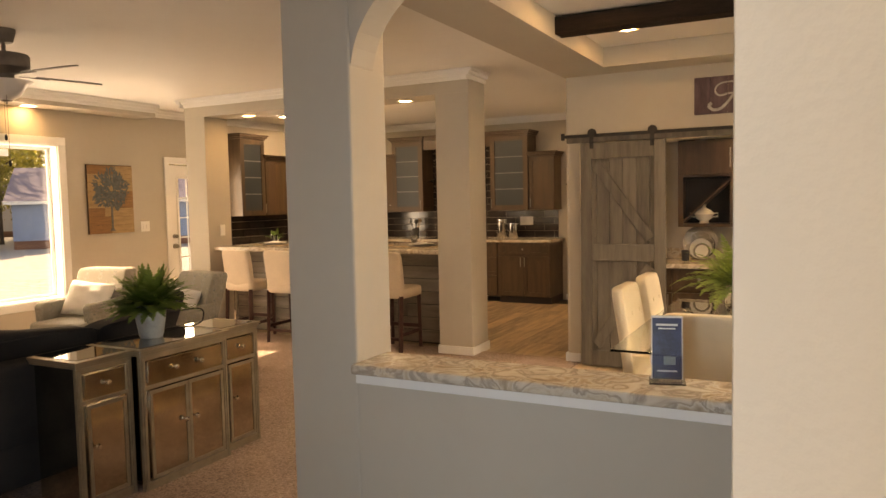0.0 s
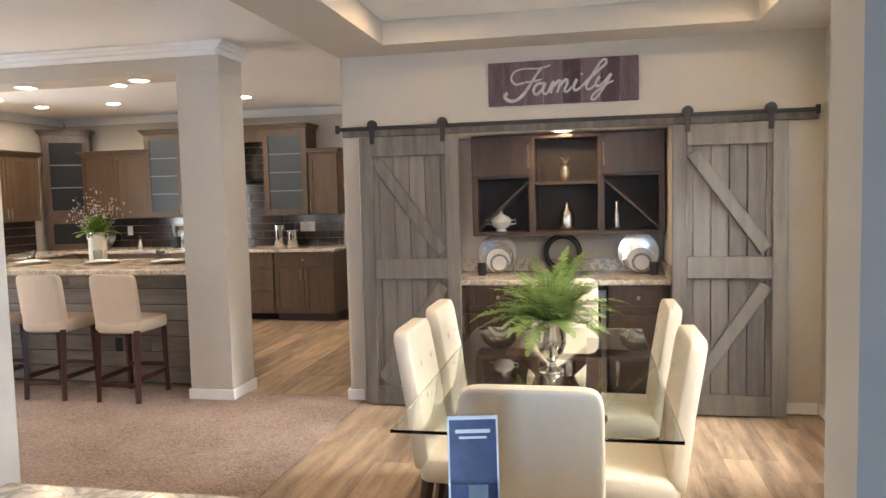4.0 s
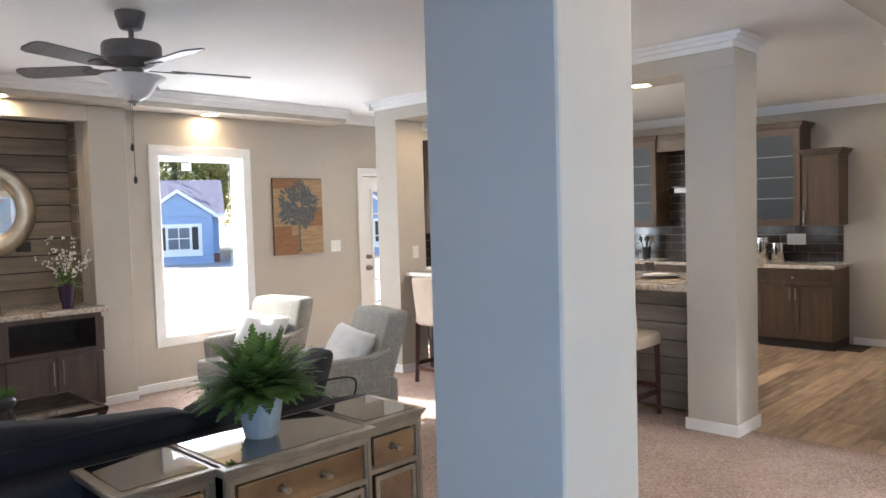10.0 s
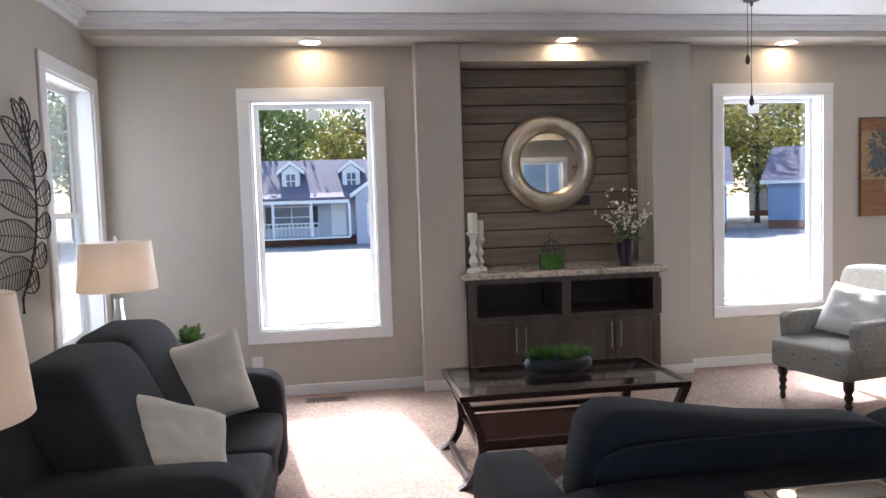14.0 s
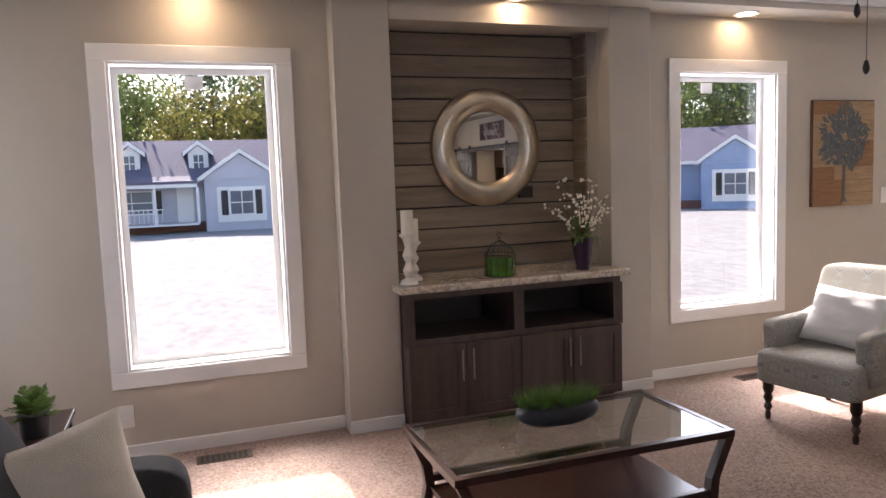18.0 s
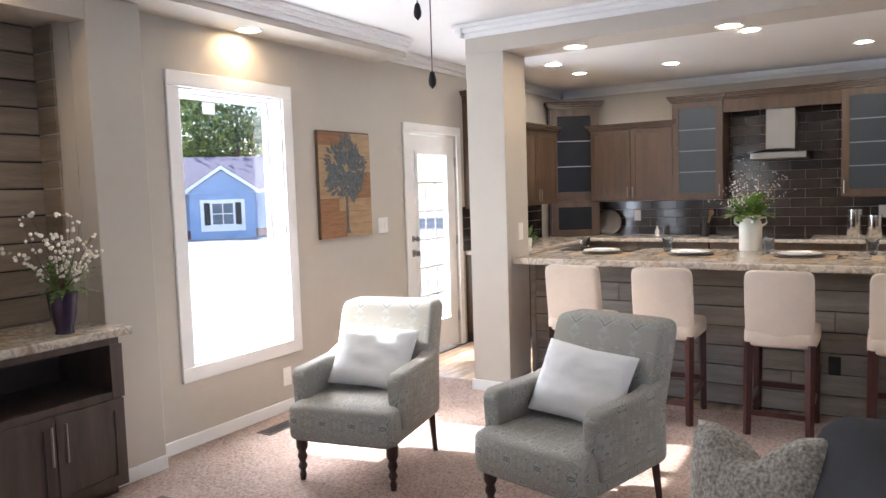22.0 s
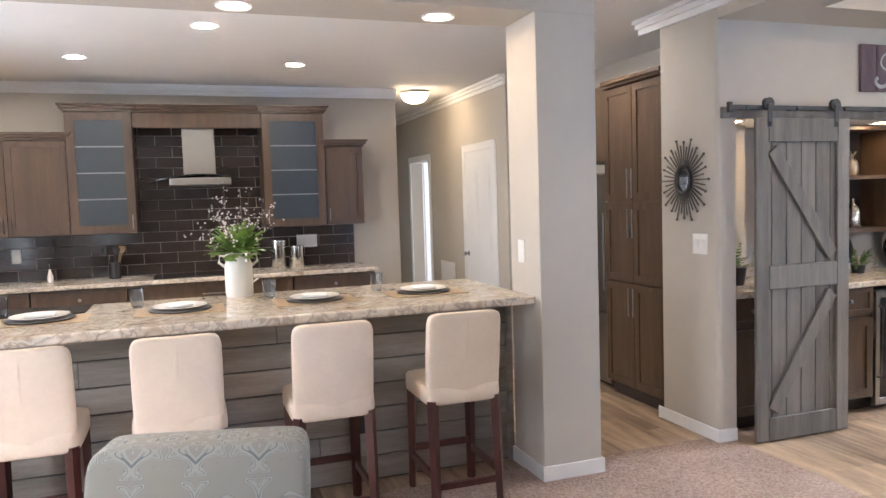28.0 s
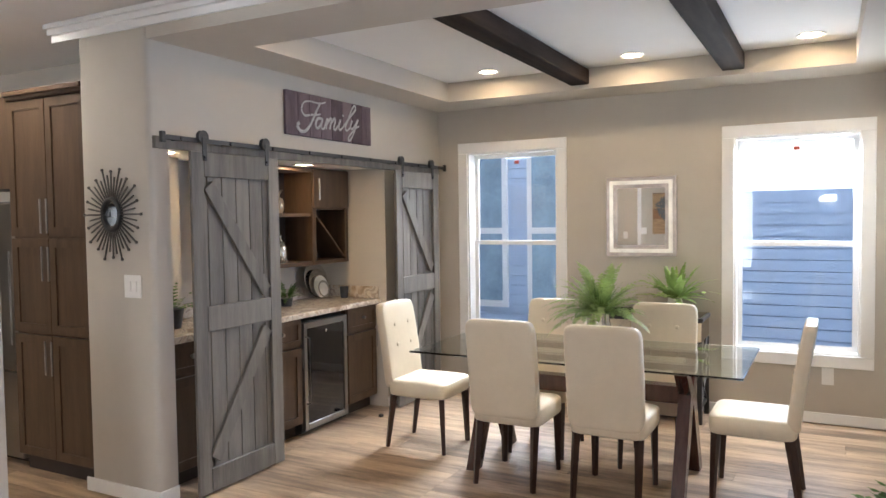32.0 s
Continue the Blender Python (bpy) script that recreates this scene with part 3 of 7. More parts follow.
# ---- recessed lamps ----
def downlight(x, y, z, lens=None, label="lit recessed ceiling light with a white ring"):
    t = thing("recessed_light", label, "ceiling light", x, y, z, group="recessed ceiling lights")
    part("ring", lathe([(0.062, -0.002), (0.085, -0.010), (0.088, -0.001), (0.062, 0.0)], 24, None, False), M_WHITE, t, "", True)
    part("lens", lathe([(0.001, -0.004), (0.061, -0.004), (0.061, -0.001), (0.001, -0.001)], 20), lens or M_LAMP, t, "glowing warm lens")
    return t


for x, y, z in ((-7.39, 1.09, LOW), (-7.30, 2.95, LOW), (-7.41, 4.77, LOW), (-5.84, 6.36, 2.51), (-4.81, 6.36, 2.51), (-3.77, 6.36, 2.51),
                (-6.77, 8.17, CEIL), (-6.77, 8.9, CEIL), (-5.82, 8.93, CEIL), (-4.9, 7.72, CEIL), (-4.15, 8.97, CEIL), (-2.30, 7.38, CEIL),
                (0.50, 5.40, CEIL), (0.50, 4.27, CEIL), (0.50, 3.12, CEIL), (-1.29, 5.35, CEIL), (-1.29, 4.23, CEIL), (-1.29, 3.08, CEIL), (-0.45, 6.50, 1.99), (-1.75, 6.50, 1.99)):
    downlight(x, y, z, M_LAMPK if y > 7 else None)
hl = thing("hall_light", "flush-mount ceiling lamp with an amber glass bowl", "ceiling light", -2.68, 10.3, CEIL)
part("base_plate", lathe([(0.001, -0.03), (0.15, -0.03), (0.16, 0.0), (0.001, 0.0)], 24), M_STEEL, hl, "", True)
part("bowl", lathe([(0.001, -0.13), (0.06, -0.125), (0.12, -0.09), (0.15, -0.035), (0.148, -0.031), (0.001, -0.031)], 24), glow("bowl_glow", (1.0, 0.76, 0.46), 8), hl, "glowing amber glass bowl", True)

# ---- dining ceiling beams ----
for y in (4.74, 3.62):
    t = thing("ceiling_beam", "dark hand-hewn wooden beam across the tray ceiling", "beam", -0.435, y, 2.595, group="tray ceiling beams")
    part("beam", boxb(-1.205, 1.205, -0.075, 0.075, 0, 0.115, 0.006, 1), M_BEAM, t)

# ---- barn doors ----
def barn_door(x, mirror, label):
    """A plank door with a frame, a middle rail and two braces."""
    t = thing("barn_door", label, "barn door", x, 6.165, 0.012, group="sliding barn doors")
    w, h = 0.363, 1.955
    xs = [-w + 0.02 + i * (2 * w - 0.04) / 6 for i in range(7)]
    for a, b in zip(xs, xs[1:]):
        part("plank", boxb(a + 0.0015, b - 0.0015, -0.008, 0.012, 0.02, h - 0.02, 0.003, 1), M_BARN, t)
    for x0, x1, z0, z1 in ((-w, -w + 0.095, 0, h), (w - 0.095, w, 0, h), (-w + 0.096, w - 0.096, h - 0.14, h), (-w + 0.096, w - 0.096, 0, 0.14), (-w + 0.096, w - 0.096, 0.93, 1.075)):
        part("rail", boxb(x0, x1, -0.030, -0.009, z0, z1, 0.003, 1), M_BARN, t)
    for (xa, za), (xb, zb) in (((-w + 0.13, h - 0.185), (w - 0.13, 1.12)), ((w - 0.13, 0.885), (-w + 0.13, 0.185))):
        a, b = Vector((xa, 0, za)), Vector((xb, 0, zb))
        mid, ln = (a + b) / 2, (b - a).length / 2
        ang = math.atan2(zb - za, xb - xa)
        bm = bm_new()
        box(bm, -ln, ln, -0.0295, -0.0095, -0.043, 0.043, Matrix.Translation(mid) @ Matrix.Rotation(-ang, 4, "Y"))
        part("brace", bevelled(bm, 0.003, 1), M_BARN, t)
    for hx in (-w + 0.10, w - 0.11):
        hg = part("hanger", boxb(hx - 0.017, hx + 0.017, -0.036, -0.031, h - 0.05, h + 0.085, 0.002, 1), M_BLACK, t, "black iron strap")
        part("wheel", lathe([(0.001, -0.012), (0.037, -0.012), (0.031, 0), (0.037, 0.012), (0.001, 0.012)], 20, pose(hx, -0.018, h + 0.085, 90)), M_BLACK, hg, "", True)
        part("bolt", lathe([(0.001, 0), (0.009, 0), (0.009, 0.006), (0.001, 0.008)], 8, pose(hx, -0.036, h - 0.03, 90)), M_BLACK, hg)
    return t


barn_door(-1.525, False, "grey weathered sliding barn door beside the passage")
barn_door(0.645, False, "grey weathered sliding barn door beside the window")
r = thing("barn_rail", "black iron barn-door rail on a grey backing board", "rail", -0.425, 6.165, 2.032)
part("track", boxb(-1.63, 1.62, -0.004, 0.004, -0.014, 0.014, 0.002, 1), M_BLACK, r)
part("backing_board", boxb(-1.62, 1.64, 0.071, 0.093, -0.055, 0.012, 0.003, 1), M_BARN, r)
for i in range(9):
    x = -1.5 + i * 0.375
    part("standoff", lathe([(0.001, 0), (0.010, 0), (0.010, 0.07), (0.001, 0.07)], 10, pose(x, 0.07, 0, 90)), M_BLACK, r, "", True)
    part("bolt", lathe([(0.001, 0), (0.013, 0), (0.013, 0.008), (0.001, 0.010)], 8, pose(x, -0.004, 0, 90)), M_BLACK, r)
for x in (-1.63, 1.61):
    part("end_stop", boxb(x - 0.014, x + 0.014, -0.014, 0.010, -0.03, 0.03, 0.003, 1), M_BLACK, r)
part("floor_guide", boxb(0.82 - 0.41 - 0.0, 0.85 - 0.41, -0.04, -0.01, -2.028, -2.005, 0.002, 1), M_BLACK, r)


# ---- cabinet pieces ----
def pull(parent, x, y, z, ln=0.13, vertical=True, ny=-1):
    """A bar pull standing off a door front."""
    a = (x, y + ny * 0.028, z - ln / 2) if vertical else (x - ln / 2, y + ny * 0.028, z)
    b = (x, y + ny * 0.028, z + ln / 2) if vertical else (x + ln / 2, y + ny * 0.028, z)
    h = part("handle", tube([a, b], 0.006, 8), M_STEEL, parent, "brushed steel bar handle", True)
    return h


def knob(parent, x, y, z):
    return part("knob", lathe([(0.001, 0), (0.007, 0), (0.006, 0.012), (0.015, 0.02), (0.013, 0.028), (0.001, 0.031)], 14, pose(x, y, z, 90)), M_STEEL, parent, "steel knob", True)


M_SHELF = mat("veiled_shelf_edge", (0.20, 0.21, 0.22), 0.4, 0.1, 8)


def shaker(parent, name, x0, x1, y, z0, z1, material, inner=None, rail=0.055, shelves=0, flat=False):
    """A framed door or drawer front whose face looks along -y."""
    g = 0.0025
    x0, x1, z0, z1 = x0 + g, x1 - g, z0 + g, z1 - g
    if flat:
        return part(name, boxb(x0, x1, y - 0.02, y, z0, z1, 0.003, 1), material, parent)
    bm = bm_new()
    rings = []
    for yy, o in ((y - 0.02, 0), (y - 0.02, rail), (y, rail), (y, 0)):
        rings.append([bm.verts.new(v) for v in ((x0 + o, yy, z0 + o), (x1 - o, yy, z0 + o), (x1 - o, yy, z1 - o), (x0 + o, yy, z1 - o))])
    for a, b in zip(rings, rings[1:] + rings[:1]):
        for k in range(4):
            bm.faces.new((a[k], a[(k + 1) % 4], b[(k + 1) % 4], b[k]))
    bmesh.ops.recalc_face_normals(bm, faces=bm.faces[:])
    d = part(name, bm, material, parent)
    part("panel", boxb(x0 + rail, x1 - rail, y - 0.011, y - 0.004, z0 + rail, z1 - rail), inner or material, d)
    for i in range(shelves):
        z = z0 + rail + (z1 - z0 - 2 * rail) * (i + 1) / (shelves + 1)
        part("shelf_edge", boxb(x0 + rail, x1 - rail, y - 0.0125, y - 0.0112, z - 0.006, z + 0.006), M_SHELF, d, "pale shelf edge behind frosted glass")
    return d


def upper(x0, x1, z0, z1, doors, glassy=False, depth=0.33, y=YN, crowned=True, label="brown wooden wall cabinet with framed doors", handles=None):
    """A wall cabinet with its crown; its front looks along -y."""
    w = (x1 - x0) / 2
    t = thing("wall_cabinet", label, "cabinet", (x0 + x1) / 2, y - 0.003, z0, group="kitchen wall cabinets")
    h = z1 - z0
    part("body", boxb(-w, w, -depth + 0.021, 0, 0, h, 0.002, 1), M_CAB, t)
    if crowned:
        for i, (o, a, b) in enumerate(((0.015, h + 0.001, h + 0.025), (0.035, h + 0.025, h + 0.05), (0.05, h + 0.05, h + 0.07))):
            part("crown", boxb(-w - o, w + o, -depth - o, 0, a, b, 0.003, 1), M_CAB, t)
    for i in range(doors):
        a, b = -w + 2 * w * i / doors, -w + 2 * w * (i + 1) / doors
        dr = shaker(t, "door", a, b, -depth + 0.02, 0.0, h, M_CAB, M_FROST if glassy else None, rail=0.072 if glassy else 0.055, shelves=3 if glassy else 0)
        right = (i == 0 and doors == 2) or (doors == 1 and handles == "r")
        pull(dr, b - 0.03 if right else a + 0.03, -depth, 0.10)
    return t


KZ = 1.335
upper(-7.02, -6.05, KZ, 2.17, 2, label="brown wooden double wall cabinet beside the range")
upper(-6.045, -5.50, KZ, 2.42, 1, True, 0.36, label="tall wall cabinet with a frosted glass door", handles="r")
upper(-4.36, -3.77, KZ, 2.42, 1, True, 0.36, label="tall wall cabinet with a frosted glass door")
upper(-3.765, -3.385, KZ, 2.10, 1, label="narrow brown wooden wall cabinet")
v = thing("hood_valance", "brown wooden valance between the glass cabinets", "valance", -4.93, YN - 0.003, 2.28)
part("board", boxb(-0.569, 0.569, -0.33, -0.305, 0, 0.14, 0.002, 1), M_CAB, v)
for o, a, b in ((0.0, 0.141, 0.165), (0.02, 0.165, 0.19), (0.035, 0.19, 0.21)):
    part("crown", boxb(-0.569, 0.569, -0.345 - o, -0.20, a, b, 0.003, 1), M_CAB, v)
# corner tower
ct = thing("corner_cabinet", "tall corner cabinet with frosted glass doors on the counter", "cabinet", -7.36, YN - 0.12, 0.92, 30)
part("body", boxb(-0.30, 0.30, -0.30, 0.02, 0, 1.55, 0.002, 1), M_CAB, ct)
for o, a, b in ((0.015, 1.551, 1.575), (0.035, 1.575, 1.60), (0.05, 1.60, 1.62)):
    part("crown", boxb(-0.30 - o, 0.30 + o, -0.32 - o, 0.02, a, b, 0.003, 1), M_CAB, ct)
dd = shaker(ct, "door", -0.28, 0.28, -0.301, 0.46, 1.53, M_CAB, M_DARKPANE, 0.075, shelves=2)
pull(dd, 0.25, -0.321, 0.58)
shaker(ct, "door", -0.28, 0.28, -0.301, 0.0, 0.43, M_CAB, M_DARKPANE, 0.075)
# side wall cabinets
def side_upper(y0, y1, z0, z1, doors, glassy, label):
    w = (y1 - y0) / 2
    t = thing("wall_cabinet", label, "cabinet", XW + 0.003, (y0 + y1) / 2, z0, 90, group="kitchen wall cabinets")
    h = z1 - z0
    part("body", boxb(-w, w, -0.31, 0, 0, h, 0.002, 1), M_CAB, t)
    for o, a, b in ((0.015, h + 0.001, h + 0.025), (0.035, h + 0.025, h + 0.05), (0.05, h + 0.05, h + 0.07)):
        part("crown", boxb(-w - o, w + o, -0.33 - o, 0, a, b, 0.003, 1), M_CAB, t)
    for i in range(doors):
        a, b = -w + 2 * w * i / doors, -w + 2 * w * (i + 1) / doors
        dr = shaker(t, "door", a, b, -0.311, 0, h, M_CAB, M_FROST if glassy else None, rail=0.072 if glassy else 0.055, shelves=3 if glassy else 0)
        pull(dr, b - 0.03 if i == 0 else a + 0.03, -0.331, 0.10)


side_upper(7.70, 8.20, KZ, 2.42, 1, True, "tall side-wall cabinet with a frosted glass door")
side_upper(8.21, 9.30, KZ, 2.14, 2, False, "brown wooden side-wall double cabinet")


def base_unit(x0, x1, layout, label, y=9.58, rz=0):
    """A floor cabinet: drawers over doors; its front looks along -y."""
    w = (x1 - x0) / 2
    t = thing("base_cabinet", label, "cabinet", (x0 + x1) / 2, y, 0, rz, group="kitchen base cabinets")
    part("body", boxb(-w, w, 0.021, 0.60, 0.10, 0.875, 0.002, 1), M_CAB, t)
    part("plinth", boxb(-w, w, 0.08, 0.60, 0, 0.099), M_CABIN, t)
    n = layout
    for i in range(n):
        a, b = -w + 2 * w * i / n, -w + 2 * w * (i + 1) / n
        dr = shaker(t, "door", a, b, 0.02, 0.11, 0.68, M_CAB)
        pull(dr, b - 0.03 if i % 2 == 0 else a + 0.03, 0, 0.60)
    dw = shaker(t, "drawer", -w, w, 0.02, 0.70, 0.865, M_CAB, rail=0.035)
    knob(dw, 0, 0, 0.78)
    return t


base_unit(-4.15, -3.37, 2, "brown wooden base cabinet at the end of the kitchen run")
base_unit(-6.35, -5.60, 2, "brown wooden base cabinet beside the range")
base_unit(-7.00, -6.36, 1, "brown wooden corner base cabinet")
rg = thing("cooktop_unit", "brown base cabinet under the cooktop", "cabinet", -4.875, 9.58, 0)
part("body", boxb(-0.715, 0.715, 0.021, 0.60, 0.10, 0.875, 0.002, 1), M_CAB, rg)
for i, (a, b) in enumerate(((0.11, 0.40), (0.41, 0.66), (0.67, 0.865))):
    dw = shaker(rg, "drawer", -0.71, 0.71, 0.02, a, b, M_CAB, rail=0.04)
    pull(dw, 0, 0, (a + b) / 2, 0.2, False)
kc = thing("kitchen_worktop", "marbled stone-look worktop along the kitchen wall", "worktop", -5.43, 9.88, 0.876)
part("slab", boxb(-2.07, 2.09, -0.325, 0.317, 0, 0.04, 0.010, 2), M_STONE, kc)
ctp = thing("cooktop", "black glass cooktop set in the worktop", "cooktop", -5.0, 9.88, 0.9165)
part("glass_plate", boxb(-0.38, 0.38, -0.25, 0.25, 0, 0.006, 0.002, 1), mat("black_glass", (0.01, 0.01, 0.012), 0.06), ctp)
sc = thing("base_cabinet", "brown side-wall base cabinet beside the back door", "cabinet", XW + 0.003, 8.66, 0, 90)
part("body", boxb(-0.98, 0.90, -0.58, 0, 0.10, 0.875, 0.002, 1), M_CAB, sc)
part("plinth", boxb(-0.98, 0.90, -0.52, 0, 0, 0.099), M_CABIN, sc)
for i in range(4):
    dr = shaker(sc, "door", -0.98 + i * 0.49, -0.49 + i * 0.49, -0.581, 0.11, 0.865, M_CAB)
    pull(dr, -0.98 + i * 0.49 + (0.46 if i % 2 == 0 else 0.03), -0.601, 0.74)
part("worktop", boxb(-0.99, 0.90, -0.62, 0, 0.876, 0.916, 0.010, 2), M_STONE, sc, "marbled stone-look worktop")

# range hood
hd = thing("range_hood", "stainless steel chimney hood with a curved glass canopy", "range hood", -4.935, YN - 0.012, 1.745)
part("chimney", boxb(-0.145, 0.145, -0.27, 0, 0.10, 0.62, 0.003, 1), M_STEEL, hd)
part("fan_box", boxb(-0.27, 0.27, -0.45, 0, 0.0, 0.075, 0.012, 2), M_STEEL, hd)
bm = bm_new()
prev = None
for i in range(13):
    x = -0.45 + 0.9 * i / 12
    z = 0.10 - 0.07 * (abs(x) / 0.45) ** 2
    cur = [bm.verts.new((x, -0.48 + 0.06 * (x / 0.45) ** 2, z)), bm.verts.new((x, 0, z)), bm.verts.new((x, 0, z + 0.007)), bm.verts.new((x, -0.48 + 0.06 * (x / 0.45) ** 2, z + 0.007))]
    if prev:
        for k in range(4):
            bm.faces.new((prev[k], prev[(k + 1) % 4], cur[(k + 1) % 4], cur[k]))
    else:
        bm.faces.new(cur[::-1])
    prev = cur
bm.faces.new(prev)
part("canopy", bm, mat("smoked_glass", (0.02, 0.022, 0.024), 0.05), hd, "dark curved glass canopy")

# ---- breakfast bar ----
bar = thing("breakfast_bar", "long breakfast bar with grey shiplap front and marbled top", "bar", -4.81, 6.54, 0)
part("body", boxb(-1.49, 1.49, 0.022, 0.42, 0.0, 0.963), M_CABIN, bar)
for i in range(7):
    z = 0.012 + i * 0.1345
    cuts = [-1.48, (-0.55, 0.35, 0.9, -0.2, 0.6, -0.8, 0.15)[i], 1.48]
    for a, b in zip(cuts, cuts[1:]):
        part("plank", boxb(a + 0.0015, b - 0.0015, 0, 0.02, z, z + 0.1275, 0.003, 1), M_SHIP, bar)
for x in (-1.487, 1.487):
    part("corner_post", boxb(x - 0.03 if x > 0 else x - 0.006, x + 0.006 if x > 0 else x + 0.03, -0.018, -0.001, 0.0, 0.963), M_SHIP, bar)
part("top", boxb(-1.492, 1.492, -0.34, 0.70, 0.965, 1.012, 0.014, 3), M_STONE, bar, "marbled stone-look bar top")
part("outlet", boxb(0.565, 0.635, -0.006, 0, 0.275, 0.395, 0.003, 1), M_BLACK, bar, "black outlet plate")
sink = thing("sink", "dark sink basin set into the bar top", "sink", -5.9, 7.03, 1.0125)
part("rim", boxb(-0.30, 0.30, -0.17, 0.17, 0, 0.005, 0.002, 1), M_BEAM, sink)
fc2 = thing("faucet", "chrome gooseneck faucet on the bar", "faucet", -4.76, 7.12, 1.0125)
part("spout", tube([(0, 0, 0), (0, 0, 0.20), (0, -0.02, 0.27), (0, -0.07, 0.30), (0, -0.12, 0.27), (0, -0.13, 0.21)], 0.011, 10), M_CHROME, fc2, "", True)
part("base", lathe([(0.001, 0), (0.027, 0), (0.022, 0.03), (0.001, 0.03)], 16), M_CHROME, fc2, "", True)
part("lever", tube([(0.012, 0, 0.06), (0.07, 0, 0.10)], 0.006, 8), M_CHROME, fc2, "", True)


# ---- soft and turned shapes ----
def superq(sx, sy, sz, e1=0.35, e2=0.35, n=20, m=None, sag=0.0):
    """A rounded block, flat-sided where the exponents are small."""
    bm = bm_new()
    def c(w, e):
        v = math.cos(w)
        return math.copysign(abs(v) ** e, v)
    def s(w, e):
        v = math.sin(w)
        return math.copysign(abs(v) ** e, v)
    rows = []
    for i in range(1, n):
        a = -math.pi / 2 + math.pi * i / n
        rows.append([bm.verts.new((sx * c(a, e1) * c(b, e2), sy * c(a, e1) * s(b, e2), sz * s(a, e1))) for b in [2 * math.pi * k / (2 * n) - math.pi for k in range(2 * n)]])
    for p, q in zip(rows, rows[1:]):
        for k in range(2 * n):
            bm.faces.new((p[k], p[(k + 1) % (2 * n)], q[(k + 1) % (2 * n)], q[k]))
    lo, hi = bm.verts.new((0, 0, -sz)), bm.verts.new((0, 0, sz))
    for k in range(2 * n):
        bm.faces.new((rows[0][(k + 1) % (2 * n)], rows[0][k], lo))
        bm.faces.new((rows[-1][k], rows[-1][(k + 1) % (2 * n)], hi))
    for v in bm.verts:
        v.co.z -= sag * max(0, 1 - (v.co.x / sx) ** 2) * max(0, 1 - (v.co.y / sy) ** 2)
    if m is not None:
        bmesh.ops.transform(bm, matrix=m, verts=bm.verts[:])
    return bm


def pillow_mesh(w, h, t, seed=0, n=24):
    """A scatter cushion with pinched corners and a crumpled face; stands in its x-z plane."""
    bm = bm_new()
    noise_at = Vector((seed * 7.3, seed * 3.1, 0))
    grid = {}
    for side in (-1, 1):
        for i in range(n + 1):
            for k in range(n + 1):
                u, v = 2 * i / n - 1, 2 * k / n - 1
                edge = i in (0, n) or k in (0, n)
                if edge and side == 1:
                    grid[side, i, k] = grid[-1, i, k]
                    continue
                f = max(0, (1 - u ** 4) * (1 - v ** 4)) ** 0.5
                pinch = 1 - 0.06 * ((1 - abs(u)) * abs(v) ** 3 + (1 - abs(v)) * abs(u) ** 3)
                cr = (0.012 * noise.noise(Vector((u * 2.5, v * 2.5, side * 2)) + noise_at) + 0.006 * noise.noise(Vector((u * 3 + v * 2, v * 9 - u * 4, side * 5)) + noise_at)) * f
                grid[side, i, k] = bm.verts.new((w / 2 * u * pinch, side * (t / 2 * f + cr), h / 2 * v * pinch))
    for side in (-1, 1):
        for i in range(n):
            for k in range(n):
                q = (grid[side, i, k], grid[side, i + 1, k], grid[side, i + 1, k + 1], grid[side, i, k + 1])
                bm.faces.new(q if side == -1 else q[::-1])
    return bm


def frond_mesh(rng, count, length, spread, droop, leaf, up=0.9, pairs=16, width=0.5):
    """Fern fronds: each a curved stem with pairs of narrow leaflets."""
    verts, faces = [], []
    for f in range(count):
        az = rng.uniform(0, 2 * math.pi)
        tilt = rng.uniform(0.1, 1.0) * spread
        ln = length * rng.uniform(0.65, 1.1)
        d = Vector((math.cos(az) * math.sin(tilt), math.sin(az) * math.sin(tilt), math.cos(tilt) * up)).normalized()
        p = Vector((math.cos(az), math.sin(az), 0)) * 0.02 + Vector((0, 0, 0))
        step = ln / pairs
        side = d.cross(Vector((0, 0, 1)))
        side = side.normalized() if side.length > 1e-3 else Vector((1, 0, 0))
        for i in range(pairs):
            d = (d + Vector((0, 0, -droop * step * (0.5 + 1.5 * i / pairs)))).normalized()
            q = p + d * step
            base = len(verts)
            verts += [p - side * 0.0018, p + side * 0.0018, q + side * 0.0012, q - side * 0.0012]
            faces.append((base, base + 1, base + 2, base + 3))
            if i > 1:
                w = leaf * math.sin(math.pi * (0.12 + 0.86 * i / pairs)) * rng.uniform(0.8, 1.15)
                for sgn in (-1, 1):
                    o = side * sgn * w + d * w * 0.45 + Vector((0, 0, rng.uniform(-0.3, 0.15) * w))
                    h = d * step * width
                    base = len(verts)
                    verts += [p - h * 0.5, p + o * 0.6 - h * 0.4, p + o, p + o * 0.55 + h * 0.6, p + h * 0.5]
                    faces.append(tuple(range(base, base + 5)))
            p = q
    me = bpy.data.meshes.new("fronds")
    me.from_pydata([tuple(v) for v in verts], [], faces)
    return me


